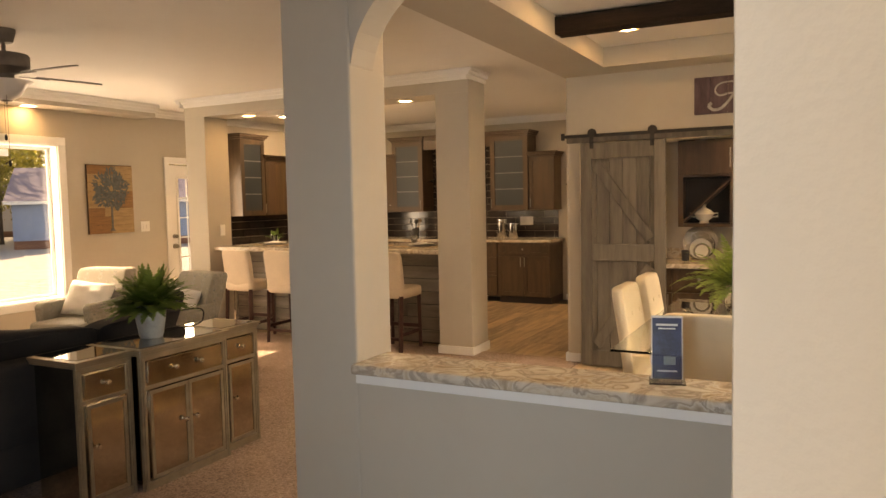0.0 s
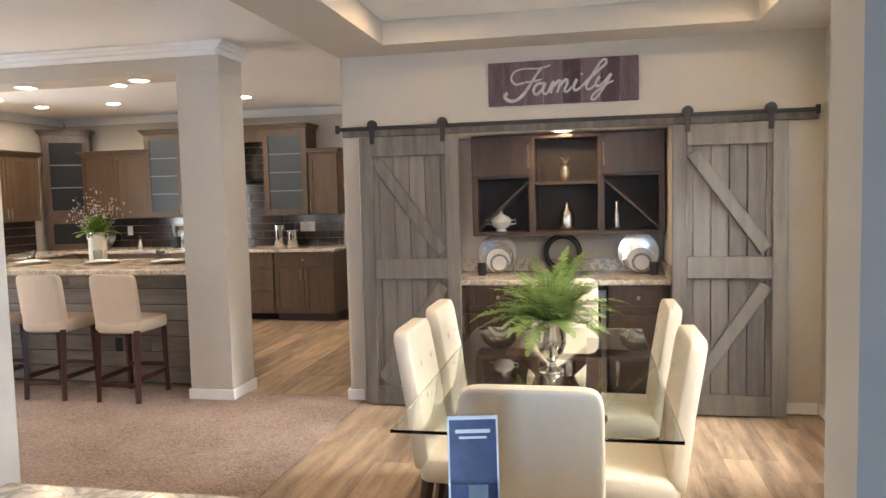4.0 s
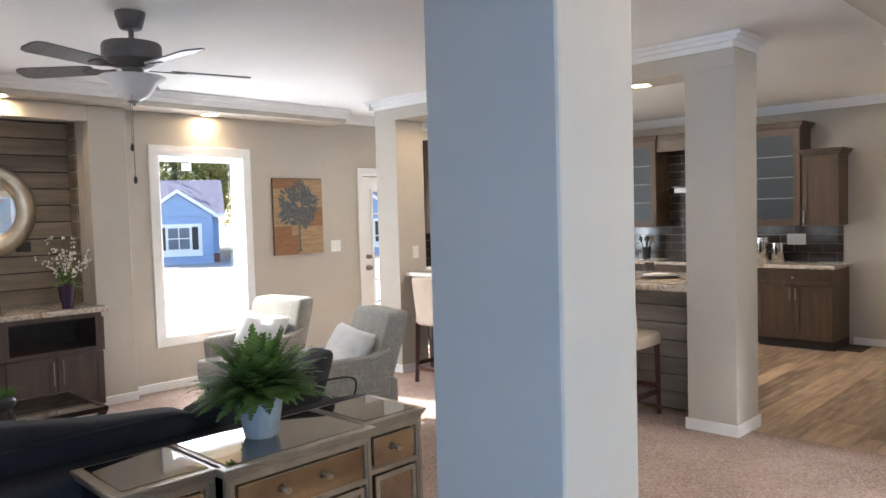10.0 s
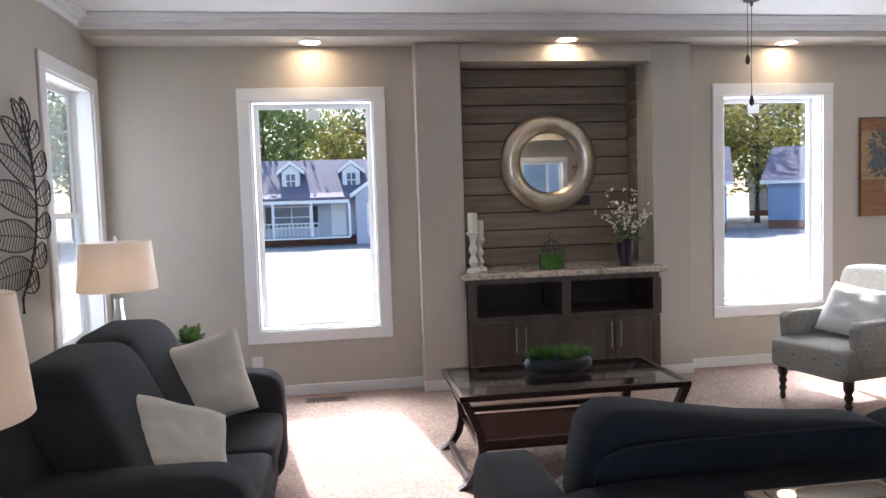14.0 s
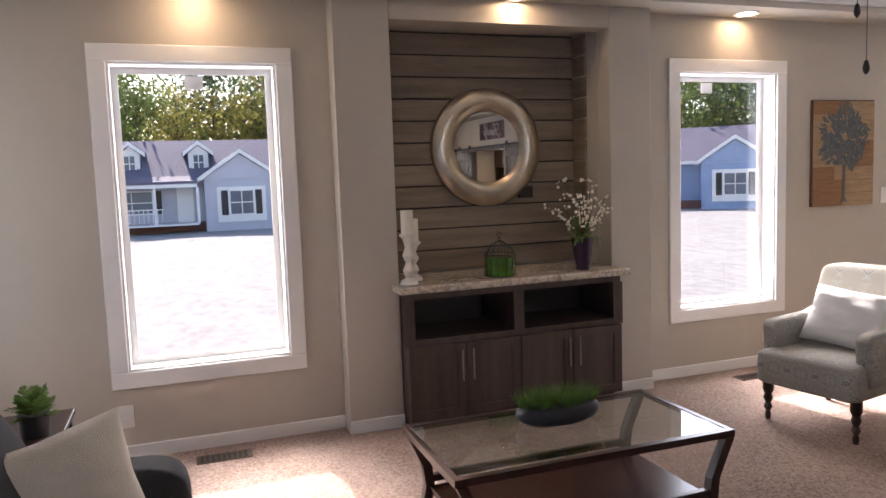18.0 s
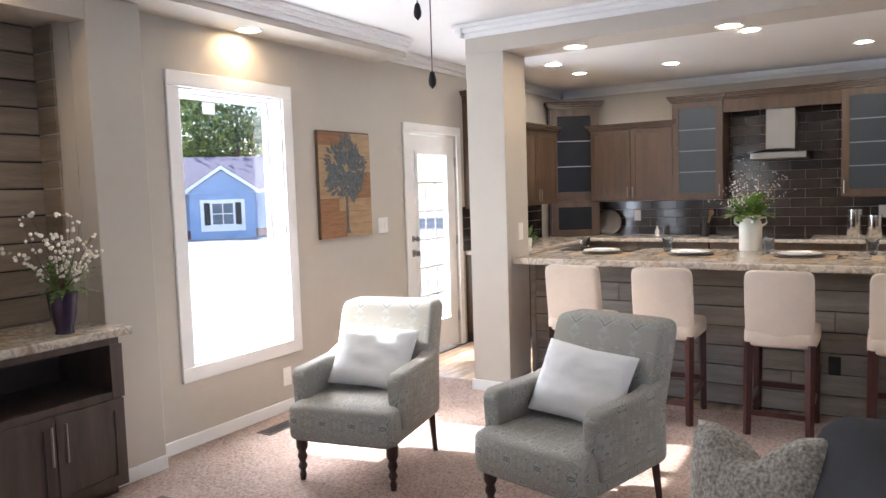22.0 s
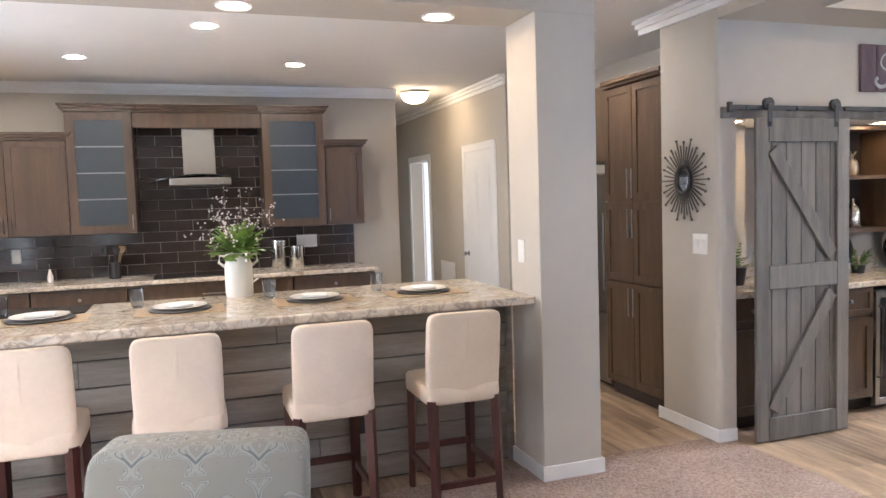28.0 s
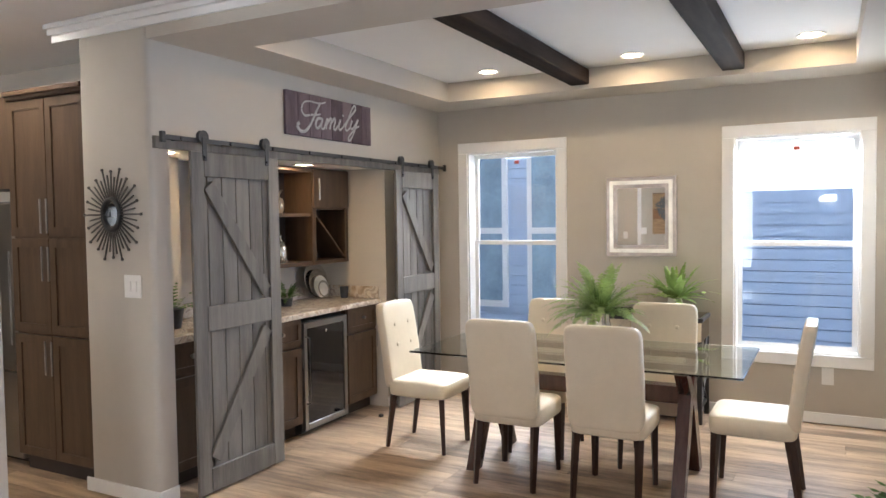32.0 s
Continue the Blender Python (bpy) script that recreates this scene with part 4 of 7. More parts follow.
def blade_mesh(rng, count, length, spread, droop, width):
    """Arching grass blades out of one crown, each a tapered strip."""
    verts, faces = [], []
    for f in range(count):
        az, tilt, ln = rng.uniform(0, 2 * math.pi), rng.uniform(0.05, 1.0) * spread, length * rng.uniform(0.6, 1.1)
        d = Vector((math.cos(az) * math.sin(tilt), math.sin(az) * math.sin(tilt), math.cos(tilt)))
        side = Vector((-math.sin(az), math.cos(az), 0))
        p = Vector((math.cos(az), math.sin(az), 0)) * 0.03 * rng.random()
        for i in range(7):
            w = width * (1 - (i / 6.4) ** 2)
            verts += [p - side * w, p + side * w]
            if i:
                b = len(verts)
                faces.append((b - 4, b - 3, b - 1, b - 2))
            d = (d + Vector((0, 0, -droop * ln / 6 * (0.4 + i / 6)))).normalized()
            p = p + d * ln / 6
    me = bpy.data.meshes.new("blades")
    me.from_pydata([tuple(v) for v in verts], [], faces)
    return me


def part_mesh(name, me, material, parent, label="", at=(0, 0, 0)):
    me.materials.append(material)
    ob = new(name, me)
    ob.parent = parent
    ob.location = at
    return tagged(ob, label) if label else ob


def paisley(name):
    """Woven damask: mirrored motifs drawn in thin blue-grey lines on pale grey-beige."""
    m, n, l, b = nodes_of(name)

    def math_node(op, a, v=0.0):
        k = n.new("ShaderNodeMath")
        k.operation = op
        l.new(a, k.inputs[0])
        k.inputs[1].default_value = v
        return k.outputs[0]
    tc, sep, com = n.new("ShaderNodeTexCoord"), n.new("ShaderNodeSeparateXYZ"), n.new("ShaderNodeCombineXYZ")
    l.new(tc.outputs["Object"], sep.inputs[0])
    for i, size in ((0, 0.085), (1, 0.115), (2, 0.115)):
        l.new(math_node("PINGPONG", sep.outputs[i], size), com.inputs[i])
    w = n.new("ShaderNodeTexNoise")
    w.inputs["Scale"].default_value, w.inputs["Detail"].default_value, w.inputs["Distortion"].default_value = 14, 1.2, 1.2
    l.new(com.outputs[0], w.inputs["Vector"])
    fine = math_node("SINE", math_node("MULTIPLY", w.outputs["Fac"], 62))
    broad = math_node("SINE", math_node("MULTIPLY", w.outputs["Fac"], 15))
    line = n.new("ShaderNodeValToRGB")
    line.color_ramp.elements[0].position, line.color_ramp.elements[0].color = 0.45, (0, 0, 0, 1)
    line.color_ramp.elements[1].position, line.color_ramp.elements[1].color = 0.95, (1, 1, 1, 1)
    l.new(fine, line.inputs[0])
    gate = n.new("ShaderNodeValToRGB")
    gate.color_ramp.elements[0].position, gate.color_ramp.elements[0].color = 0.0, (0, 0, 0, 1)
    gate.color_ramp.elements[1].position, gate.color_ramp.elements[1].color = 0.4, (1, 1, 1, 1)
    l.new(broad, gate.inputs[0])
    both = n.new("ShaderNodeMath")
    both.operation = "MULTIPLY"
    l.new(line.outputs[0], both.inputs[0])
    l.new(gate.outputs[0], both.inputs[1])
    ground, ink = n.new("ShaderNodeMix"), n.new("ShaderNodeMix")
    for k in (ground, ink):
        k.data_type = "RGBA"
    l.new(gate.outputs[0], ground.inputs[0])
    ground.inputs[6].default_value, ground.inputs[7].default_value = rgb((0.29, 0.277, 0.243)), rgb((0.345, 0.335, 0.305))
    l.new(both.outputs[0], ink.inputs[0])
    l.new(ground.outputs[2], ink.inputs[6])
    ink.inputs[7].default_value = rgb((0.15, 0.165, 0.175))
    l.new(ink.outputs[2], b.inputs["Base Color"])
    b.inputs["Roughness"].default_value = 0.85
    f = n.new("ShaderNodeTexNoise")
    f.inputs["Scale"].default_value = 400
    l.new(tc.outputs["Object"], f.inputs["Vector"])
    bp = n.new("ShaderNodeBump")
    bp.inputs["Strength"].default_value, bp.inputs["Distance"].default_value = 0.25, 0.004
    l.new(f.outputs["Fac"], bp.inputs["Height"])
    l.new(bp.outputs[0], b.inputs["Normal"])
    return m


M_CREAM = mat("cream_leather", (0.70, 0.61, 0.47), 0.42, 0.05, 3, 0.12, 160)
M_LINEN = mat("cream_linen", (0.66, 0.55, 0.44), 0.8, 0.06, 5, 0.2, 350)
M_ESPRESSO = mat("espresso_wood", (0.035, 0.016, 0.012), 0.3, 0.3, 8, stretch=(6, 6, 0.7))
M_MAHOG = mat("mahogany_wood", (0.055, 0.02, 0.016), 0.22, 0.35, 6, stretch=(0.8, 5, 1))
M_SOFA = mat("charcoal_fabric", (0.024, 0.025, 0.029), 0.9, 0.25, 6, 0.35, 300)
M_PILLOW = mat("ivory_fabric", (0.74, 0.69, 0.60), 0.85, 0.05, 5, 0.3, 220)
M_PILLOW2 = mat("white_fabric", (0.78, 0.78, 0.77), 0.85, 0.04, 5, 0.3, 220)
M_SPECK = mat("speckled_fabric", (0.50, 0.46, 0.40), 0.9, 0, 95, 0.7, 130, color2=(0.10, 0.09, 0.08))
M_PAISLEY = paisley("paisley_fabric")
M_MIRROR = mat("mirror_glass", (0.86, 0.87, 0.87), 0.015, 0.01, 2, metal=1)
M_SMOKED = mat("smoked_mirror", (0.30, 0.285, 0.26), 0.03, 0.06, 4, metal=1)
M_BRONZE = mat("streaked_bronze", (0.27, 0.215, 0.175), 0.30, 0.3, 12, metal=1)
M_ANTIQUE = mat("antique_mirror", (0.50, 0.44, 0.36), 0.10, 0.25, 6, metal=1)
M_SILVERLEAF = mat("silver_leaf", (0.56, 0.49, 0.38), 0.28, 0.18, 8, 0.15, 30, metal=1)
M_CHAMPAGNE = mat("champagne_wood", (0.34, 0.29, 0.22), 0.35, 0.2, 10, metal=0.6)
M_FERN = leaf_mat("fern_leaf", (0.16, 0.27, 0.055))
M_FERNLIGHT = leaf_mat("light_fern_leaf", (0.27, 0.38, 0.12))
M_FERN2 = leaf_mat("dark_fern_leaf", (0.115, 0.205, 0.055))
M_GRASS = mat("artificial_grass", (0.10, 0.21, 0.03), 0.6, 0.4, 30)
M_SLATE = mat("blue_grey_glaze", (0.27, 0.32, 0.35), 0.5, 0.2, 9, 0.2, 40)
M_DARKPOT = mat("dark_slate_pot", (0.03, 0.035, 0.045), 0.45, 0.2, 8)
M_PORC = mat("white_porcelain", (0.78, 0.75, 0.69), 0.22, 0.04, 6)
M_ENAMEL = mat("cream_enamel", (0.74, 0.72, 0.66), 0.4, 0.06, 6)
M_PURPLE = mat("dark_purple_glaze", (0.035, 0.018, 0.045), 0.25, 0.3, 8)
M_BLOSSOM = mat("white_blossom", (0.80, 0.77, 0.68), 0.7, 0.05, 20)
M_TWIG = mat("brown_twig", (0.10, 0.065, 0.04), 0.8, 0.3, 20)
M_SHADE = leaf_mat("white_lamp_shade", (0.86, 0.80, 0.74), 0.5, 0.03, 5)
M_CLEAR = glass("clear_glass", (0.97, 0.98, 0.98))
M_TABLEGLASS = glass("table_glass", (0.86, 0.93, 0.90))
M_SILVER = mat("silver_plate", (0.72, 0.71, 0.69), 0.16, 0.06, 12, metal=1)
M_MERCURY = mat("mercury_glass", (0.62, 0.60, 0.56), 0.14, 0.35, 26, 0.1, 60, metal=1)
M_CANDLE = mat("ivory_wax", (0.80, 0.76, 0.66), 0.5, 0.03, 5)
M_PLASTIC = mat("white_plastic", (0.80, 0.79, 0.76), 0.35, 0.02, 5)
M_VENT = mat("brown_vent_metal", (0.10, 0.07, 0.05), 0.5, 0.1, 8)


# ---- buffet in the barn-door niche ----
bf = thing("buffet_cabinet", "brown wooden buffet cabinet with drawers in the niche", "cabinet", -0.82, 6.35, 0)
part("body", boxb(-0.585, 0.125, 0.021, 0.575, 0.10, 0.870, 0.002, 1), M_CAB, bf)
part("body", boxb(-1.105, -0.586, 0.021, 0.40, 0.10, 0.870, 0.002, 1), M_CAB, bf)
part("body", boxb(0.685, 1.115, 0.021, 0.575, 0.10, 0.870, 0.002, 1), M_CAB, bf)
part("plinth", boxb(-1.105, 1.115, 0.09, 0.40, 0, 0.099), M_CABIN, bf)
for a, b in ((-1.10, -0.72), (-0.72, -0.33), (-0.325, 0.12), (0.69, 1.095)):
    dr = shaker(bf, "door", a, b, 0.02, 0.11, 0.66, M_CAB)
    pull(dr, b - 0.03, 0, 0.58)
    dw = shaker(bf, "drawer", a, b, 0.02, 0.68, 0.866, M_CAB, rail=0.035)
    knob(dw, (a + b) / 2, 0, 0.78)
bm = boxb(-0.585, 1.115, -0.04, 0.575, 0.872, 0.912, 0.010, 2)
box(bm, -1.105, -0.5855, -0.04, 0.40, 0.872, 0.9115)
part("worktop", bm, M_STONE, bf, "marbled stone-look worktop")
part("backsplash", boxb(-0.583, 1.115, 0.555, 0.575, 0.913, 1.01, 0.003, 1), M_STONE, bf)
part("side_splash", boxb(1.095, 1.115, -0.02, 0.554, 0.913, 1.01, 0.003, 1), M_STONE, bf)
wc = thing("wine_cooler", "wine cooler with a steel-framed dark glass door", "wine cooler", -0.415, 6.35, 0.0)
part("body", boxb(-0.272, 0.272, 0.03, 0.55, 0.02, 0.835), M_BLACK, wc)
dr = part("door_frame", boxb(-0.265, -0.227, -0.005, 0.028, 0.045, 0.83, 0.003, 1), M_STEEL, wc, "brushed steel door frame")
part("stile", boxb(0.227, 0.265, -0.005, 0.028, 0.045, 0.83, 0.003, 1), M_STEEL, dr)
part("rail", boxb(-0.227, 0.227, -0.005, 0.028, 0.045, 0.09, 0.003, 1), M_STEEL, dr)
part("rail", boxb(-0.227, 0.227, -0.005, 0.028, 0.785, 0.83, 0.003, 1), M_STEEL, dr)
part("door_glass", boxb(-0.227, 0.227, 0.004, 0.012, 0.09, 0.785), mat("tinted_glass", (0.012, 0.012, 0.014), 0.05), dr, "dark tinted glass")
part("handle", tube([(-0.246, -0.005, 0.24), (-0.246, -0.04, 0.25), (-0.246, -0.04, 0.72), (-0.246, -0.005, 0.73)], 0.008, 8), M_STEEL, dr, "", True)
part("lock", lathe([(0.001, 0), (0.012, 0), (0.012, 0.006), (0.001, 0.007)], 12, pose(0.0, 0.004, 0.745, 90)), M_CHROME, dr, "chrome lock", True)
# hutch above
hu = thing("buffet_hutch", "brown wooden hutch with doors and open shelves above the buffet", "cabinet", -0.43, 6.63, 1.215)
HW = 0.715
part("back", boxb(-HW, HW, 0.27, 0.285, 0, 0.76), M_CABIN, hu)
for x in (-HW + 0.01, -0.245, 0.245, HW - 0.01):
    part("side", boxb(x - 0.012, x + 0.012, 0.0, 0.269, 0.03, 0.735), M_CAB, hu)
part("bottom", boxb(-HW, HW, 0.0, 0.269, 0, 0.029), M_CAB, hu)
part("top", boxb(-HW, HW, 0.0, 0.269, 0.736, 0.765), M_CAB, hu)
part("shelf", boxb(-0.232, 0.232, 0.01, 0.269, 0.385, 0.41), M_CAB, hu)
for x0, x1, s in ((-HW + 0.023, -0.258, 1), (0.258, HW - 0.023, -1)):
    part("shelf", boxb(x0, x1, 0.01, 0.269, 0.44, 0.46), M_CAB, hu)
    dr = shaker(hu, "door", x0 - 0.02, x1 + 0.02, -0.001, 0.455, 0.76, M_CAB, flat=True)
    pull(dr, x1 - 0.02 if s > 0 else x0 + 0.02, -0.021, 0.60, 0.17)
    a, b = Vector((x0, 0.12, 0.035)), Vector((x1, 0.12, 0.435))
    if s < 0:
        a, b = Vector((x1, 0.12, 0.035)), Vector((x0, 0.12, 0.435))
    for p, q in ((a, b),):
        bm = bm_new()
        mid, ln = (p + q) / 2, (q - p).length / 2
        box(bm, -ln + 0.01, ln - 0.01, -0.11, 0.14, -0.007, 0.007, Matrix.Translation(mid) @ Matrix.Rotation(-math.atan2(q.z - p.z, q.x - p.x), 4, "Y"))
        part("wine_divider", bm, M_CAB, hu)
    for x in (x0, x1):
        part("stile", boxb(x - 0.022, x + 0.022, -0.006, -0.0005, 0.0, 0.45), M_CAB, hu)


def plate_stack(x, y, label):
    t = thing("charger_plate", label, "plate", x, y, 0.913, group="display plates")
    for name, r, off, dx, m, words in (("charger", 0.152, 0.0, 0.0, M_SILVER, "bright silver charger"), ("dinner_plate", 0.122, -0.022, 0.002, M_MERCURY, "grey glazed dinner plate"),
                                       ("salad_plate", 0.094, -0.044, 0.012, M_PORC, "white plate"), ("side_plate", 0.074, -0.064, 0.022, M_SPECK, "plate with a speckled grey rim")):
        p = part(name, lathe([(0.001, 0), (r * 0.62, 0.0), (r * 0.66, 0.008), (r, 0.014), (r, 0.018), (r * 0.64, 0.012), (0.001, 0.006)], 36, pose(dx, 0.05 + off, r * 0.985 + 0.002, 78)), m, t, words, True)
    part("plate_centre", lathe([(0.001, 0.007), (0.056, 0.0135), (0.054, 0.0165), (0.001, 0.011)], 30, pose(0.022, -0.014, 0.075, 78)), M_PORC, p, "white plate centre", True)


plate_stack(-0.985, 6.80, "leaning stack of silver charger and white plates")
plate_stack(0.105, 6.80, "leaning stack of silver charger and white plates")
wr = thing("wreath", "round black metal wreath leaning on the niche wall", "wreath", -0.47, 6.83, 0.913)
bm = bm_new()
ring = [(0.13 * math.cos(a), 0.03, 0.153 + 0.13 * math.sin(a)) for a in [2 * math.pi * i / 32 for i in range(33)]]
part("ring", tube(ring, 0.023, 10), M_BLACK, wr, "", True)
tn = thing("soup_tureen", "white porcelain tureen with lid and handles", "tureen", -0.94, 6.75, 1.2445)
part("bowl", lathe([(0.001, 0), (0.045, 0), (0.035, 0.02), (0.07, 0.045), (0.082, 0.08), (0.078, 0.09), (0.001, 0.09)], 24), M_PORC, tn, "", True)
part("lid", lathe([(0.082, 0.091), (0.06, 0.115), (0.02, 0.135), (0.012, 0.15), (0.02, 0.162), (0.008, 0.172), (0.001, 0.173)], 24), M_PORC, tn, "", True)
for s in (-1, 1):
    part("handle", tube([(s * 0.075, 0, 0.055), (s * 0.115, 0, 0.06), (s * 0.115, 0, 0.09), (s * 0.078, 0, 0.085)], 0.007, 8), M_PORC, tn, "", True)
bt = thing("silver_bottle", "embossed silver bottle vase", "vase", -0.43, 6.76, 1.2445)
part("bottle", lathe([(0.001, 0), (0.05, 0), (0.055, 0.02), (0.055, 0.12), (0.045, 0.15), (0.016, 0.18), (0.013, 0.21), (0.018, 0.215), (0.001, 0.216)], 24), M_MERCURY, bt, "", True)
pa = thing("pineapple_figure", "bronze pineapple ornament on the shelf", "ornament", -0.44, 6.76, 1.6255)
part("fruit", lathe([(0.001, 0), (0.03, 0), (0.045, 0.03), (0.046, 0.07), (0.036, 0.11), (0.014, 0.125), (0.001, 0.126)], 18), M_SILVERLEAF, pa, "", True)
for i in range(7):
    a = i * 0.9
    part("leaf", tube([(0, 0, 0.12), (0.015 * math.cos(a), 0.015 * math.sin(a), 0.155), (0.035 * math.cos(a), 0.035 * math.sin(a), 0.18)], 0.007, 5, 0.001), M_SILVERLEAF, pa)
vs = thing("slim_vase", "slim silver vase on the shelf", "vase", -0.06, 6.74, 1.2445)
part("vase", lathe([(0.001, 0), (0.022, 0), (0.03, 0.06), (0.028, 0.12), (0.012, 0.17), (0.011, 0.20), (0.016, 0.215), (0.001, 0.215)], 20), M_SILVER, vs, "", True)
for x in (-1.08, 0.205):
    t = thing("dark_tumbler", "dark glass tumbler on the buffet", "tumbler", x, 6.62, 0.913, group="dark tumblers")
    part("cup", lathe([(0.001, 0), (0.03, 0), (0.036, 0.095), (0.033, 0.095), (0.028, 0.006), (0.001, 0.006)], 18), M_DARKPOT, t, "", True)
rng = random.Random(3)
bp_ = thing("buffet_plant", "green leafy plant in a dark basket on the buffet", "plant", -1.62, 6.63, 0.913)
part("pot", lathe([(0.001, 0), (0.06, 0), (0.08, 0.12), (0.075, 0.12), (0.001, 0.1)], 18), M_DARKPOT, bp_, "", True)
part_mesh("leaves", frond_mesh(rng, 26, 0.26, 1.1, 4, 0.03, pairs=9), M_FERN2, bp_, "", (0, 0, 0.1))
gp = thing("buffet_greens", "small green plant beside the plates", "plant", -0.44, 6.70, 0.913)
part("pot", lathe([(0.001, 0), (0.04, 0), (0.05, 0.06), (0.001, 0.055)], 16), M_DARKPOT, gp, "", True)
part_mesh("leaves", frond_mesh(rng, 20, 0.16, 1.2, 5, 0.025, pairs=8), M_FERN2, gp, "", (0, 0, 0.05))

# sign over the rail
sg = thing("wall_sign", "weathered purple-grey plank sign with a silver word", "sign", -0.438, 6.249, 2.155)
M_SIGN = mat("purple_sign_wood", (0.15, 0.10, 0.115), 0.6, 0, 3, 0.2, 40, stretch=(6, 6, 0.8), color2=(0.05, 0.025, 0.035), per_object=0.7)
xs = [-0.515 + i * 0.1288 for i in range(9)]
for a, b in zip(xs, xs[1:]):
    part("board", boxb(a + 0.001, b - 0.001, -0.012, 0.010, 0, 0.30, 0.003, 1), M_SIGN, sg)


def lettering(text, size, material, parent, m, label="", depth=0.003, shear=0.0, name="lettering"):
    cu = bpy.data.curves.new(name, "FONT")
    cu.body, cu.size, cu.extrude, cu.align_x, cu.align_y, cu.shear, cu.offset = text, size, depth, "CENTER", "CENTER", shear, size * 0.018
    tmp = bpy.data.objects.new("tmp", cu)
    scene.collection.objects.link(tmp)
    me = bpy.data.meshes.new_from_object(tmp.evaluated_get(bpy.context.evaluated_depsgraph_get()))
    bpy.data.objects.remove(tmp)
    me.name = name
    me.materials.clear()
    me.materials.append(material)
    ob = new(name, me)
    ob.parent = parent
    ob.matrix_basis = m
    return tagged(ob, label) if label else ob


M_SCRIPT = mat("worn_silver_paint", (0.42, 0.41, 0.41), 0.45, 0.25, 20)


def script_stroke(points, r, name="script_letter"):
    """One flattened brush stroke through points on the sign, smoothed."""
    p = [Vector(((x - 440) * 0.0013, 0, 0.15 - (y - 195 + 0.066 * (x - 440)) * 0.00127)) for x, y in points]
    p = [p[0]] + p + [p[-1]]
    out = []
    for a, b, c, d in zip(p, p[1:], p[2:], p[3:]):
        for k in range(6):
            u = k / 6
            out.append(0.5 * (2 * b + (c - a) * u + (2 * a - 5 * b + 4 * c - d) * u * u + (3 * b - a - 3 * c + d) * u ** 3))
    out.append(p[-2])
    bm = tube(out, r, 8, r * 0.7)
    bmesh.ops.transform(bm, matrix=Matrix.Translation((0, -0.0145, 0)) @ Matrix.Diagonal((1, 0.25, 1, 1)), verts=bm.verts[:])
    part(name, bm, M_SCRIPT, sg, "", True)


# the word Family in brush script, stroke by stroke
script_stroke([(150, 262), (132, 282), (160, 306), (205, 296), (250, 248), (288, 188), (335, 118)], 0.013)
script_stroke([(240, 205), (195, 215), (170, 188), (188, 148), (240, 130), (325, 126), (382, 108)], 0.008)
script_stroke([(245, 203), (295, 196), (335, 184)], 0.008)
script_stroke([(345, 208), (308, 212), (288, 250), (305, 268), (335, 240), (352, 203), (338, 252), (354, 264), (372, 245)], 0.011)
script_stroke([(372, 245), (396, 196), (380, 260)], 0.011)
script_stroke([(384, 232), (424, 192), (430, 208), (414, 255)], 0.011)
script_stroke([(420, 226), (460, 186), (468, 202), (452, 244), (470, 248), (492, 222)], 0.011)
script_stroke([(518, 182), (500, 226), (515, 242), (552, 212)], 0.011)
script_stroke([(546, 150), (541, 158)], 0.011)
script_stroke([(552, 212), (612, 150), (668, 98), (668, 76), (645, 86), (592, 168), (566, 220), (582, 236), (612, 212)], 0.010)
script_stroke([(636, 166), (616, 204), (632, 218), (668, 186), (696, 150), (656, 226), (616, 284), (592, 288), (604, 262), (660, 214), (706, 188)], 0.010)

# ---- pantry and fridge ----
pn = thing("pantry_cabinet", "tall brown pantry cabinet with six framed doors", "cabinet", -2.02, 7.212, 0, -90)
part("body", boxb(-0.37, 0.37, 0.021, 0.53, 0.10, 2.34, 0.002, 1), M_CAB, pn)
part("plinth", boxb(-0.37, 0.37, 0.06, 0.53, 0, 0.099), M_CABIN, pn)
for o, a, b in ((0.012, 2.341, 2.365), (0.03, 2.365, 2.395)):
    part("crown", boxb(-0.37, 0.37, -o, 0.53, a, b, 0.003, 1), M_CAB, pn)
for z0, z1, hz in ((0.11, 0.885, 0.75), (0.895, 1.485, 1.33), (1.495, 2.335, 1.62)):
    for a, b, hx in ((-0.37, 0.0, -0.03), (0.0, 0.37, 0.03)):
        dr = shaker(pn, "door", a, b, 0.02, z0, z1, M_CAB)
        pull(dr, hx, 0, hz, 0.21)
fg = thing("refrigerator", "stainless steel refrigerator beside the pantry", "refrigerator", -1.96, 7.87, 0, -90)
part("body", boxb(-0.27, 0.27, 0.03, 0.58, 0.02, 1.72, 0.006, 1), M_BLACK, fg)
part("door", boxb(-0.268, 0.268, -0.02, 0.028, 0.62, 1.715, 0.012, 2), M_STEEL, fg)
part("freezer_drawer", boxb(-0.268, 0.268, -0.02, 0.028, 0.05, 0.61, 0.012, 2), M_STEEL, fg)
pull(fg, 0.23, -0.02, 1.1, 0.6)
part("top_cabinet", boxb(-0.27, 0.27, 0.0, 0.58, 1.80, 2.39, 0.003, 1), M_CAB, fg, "brown cabinet above the refrigerator")


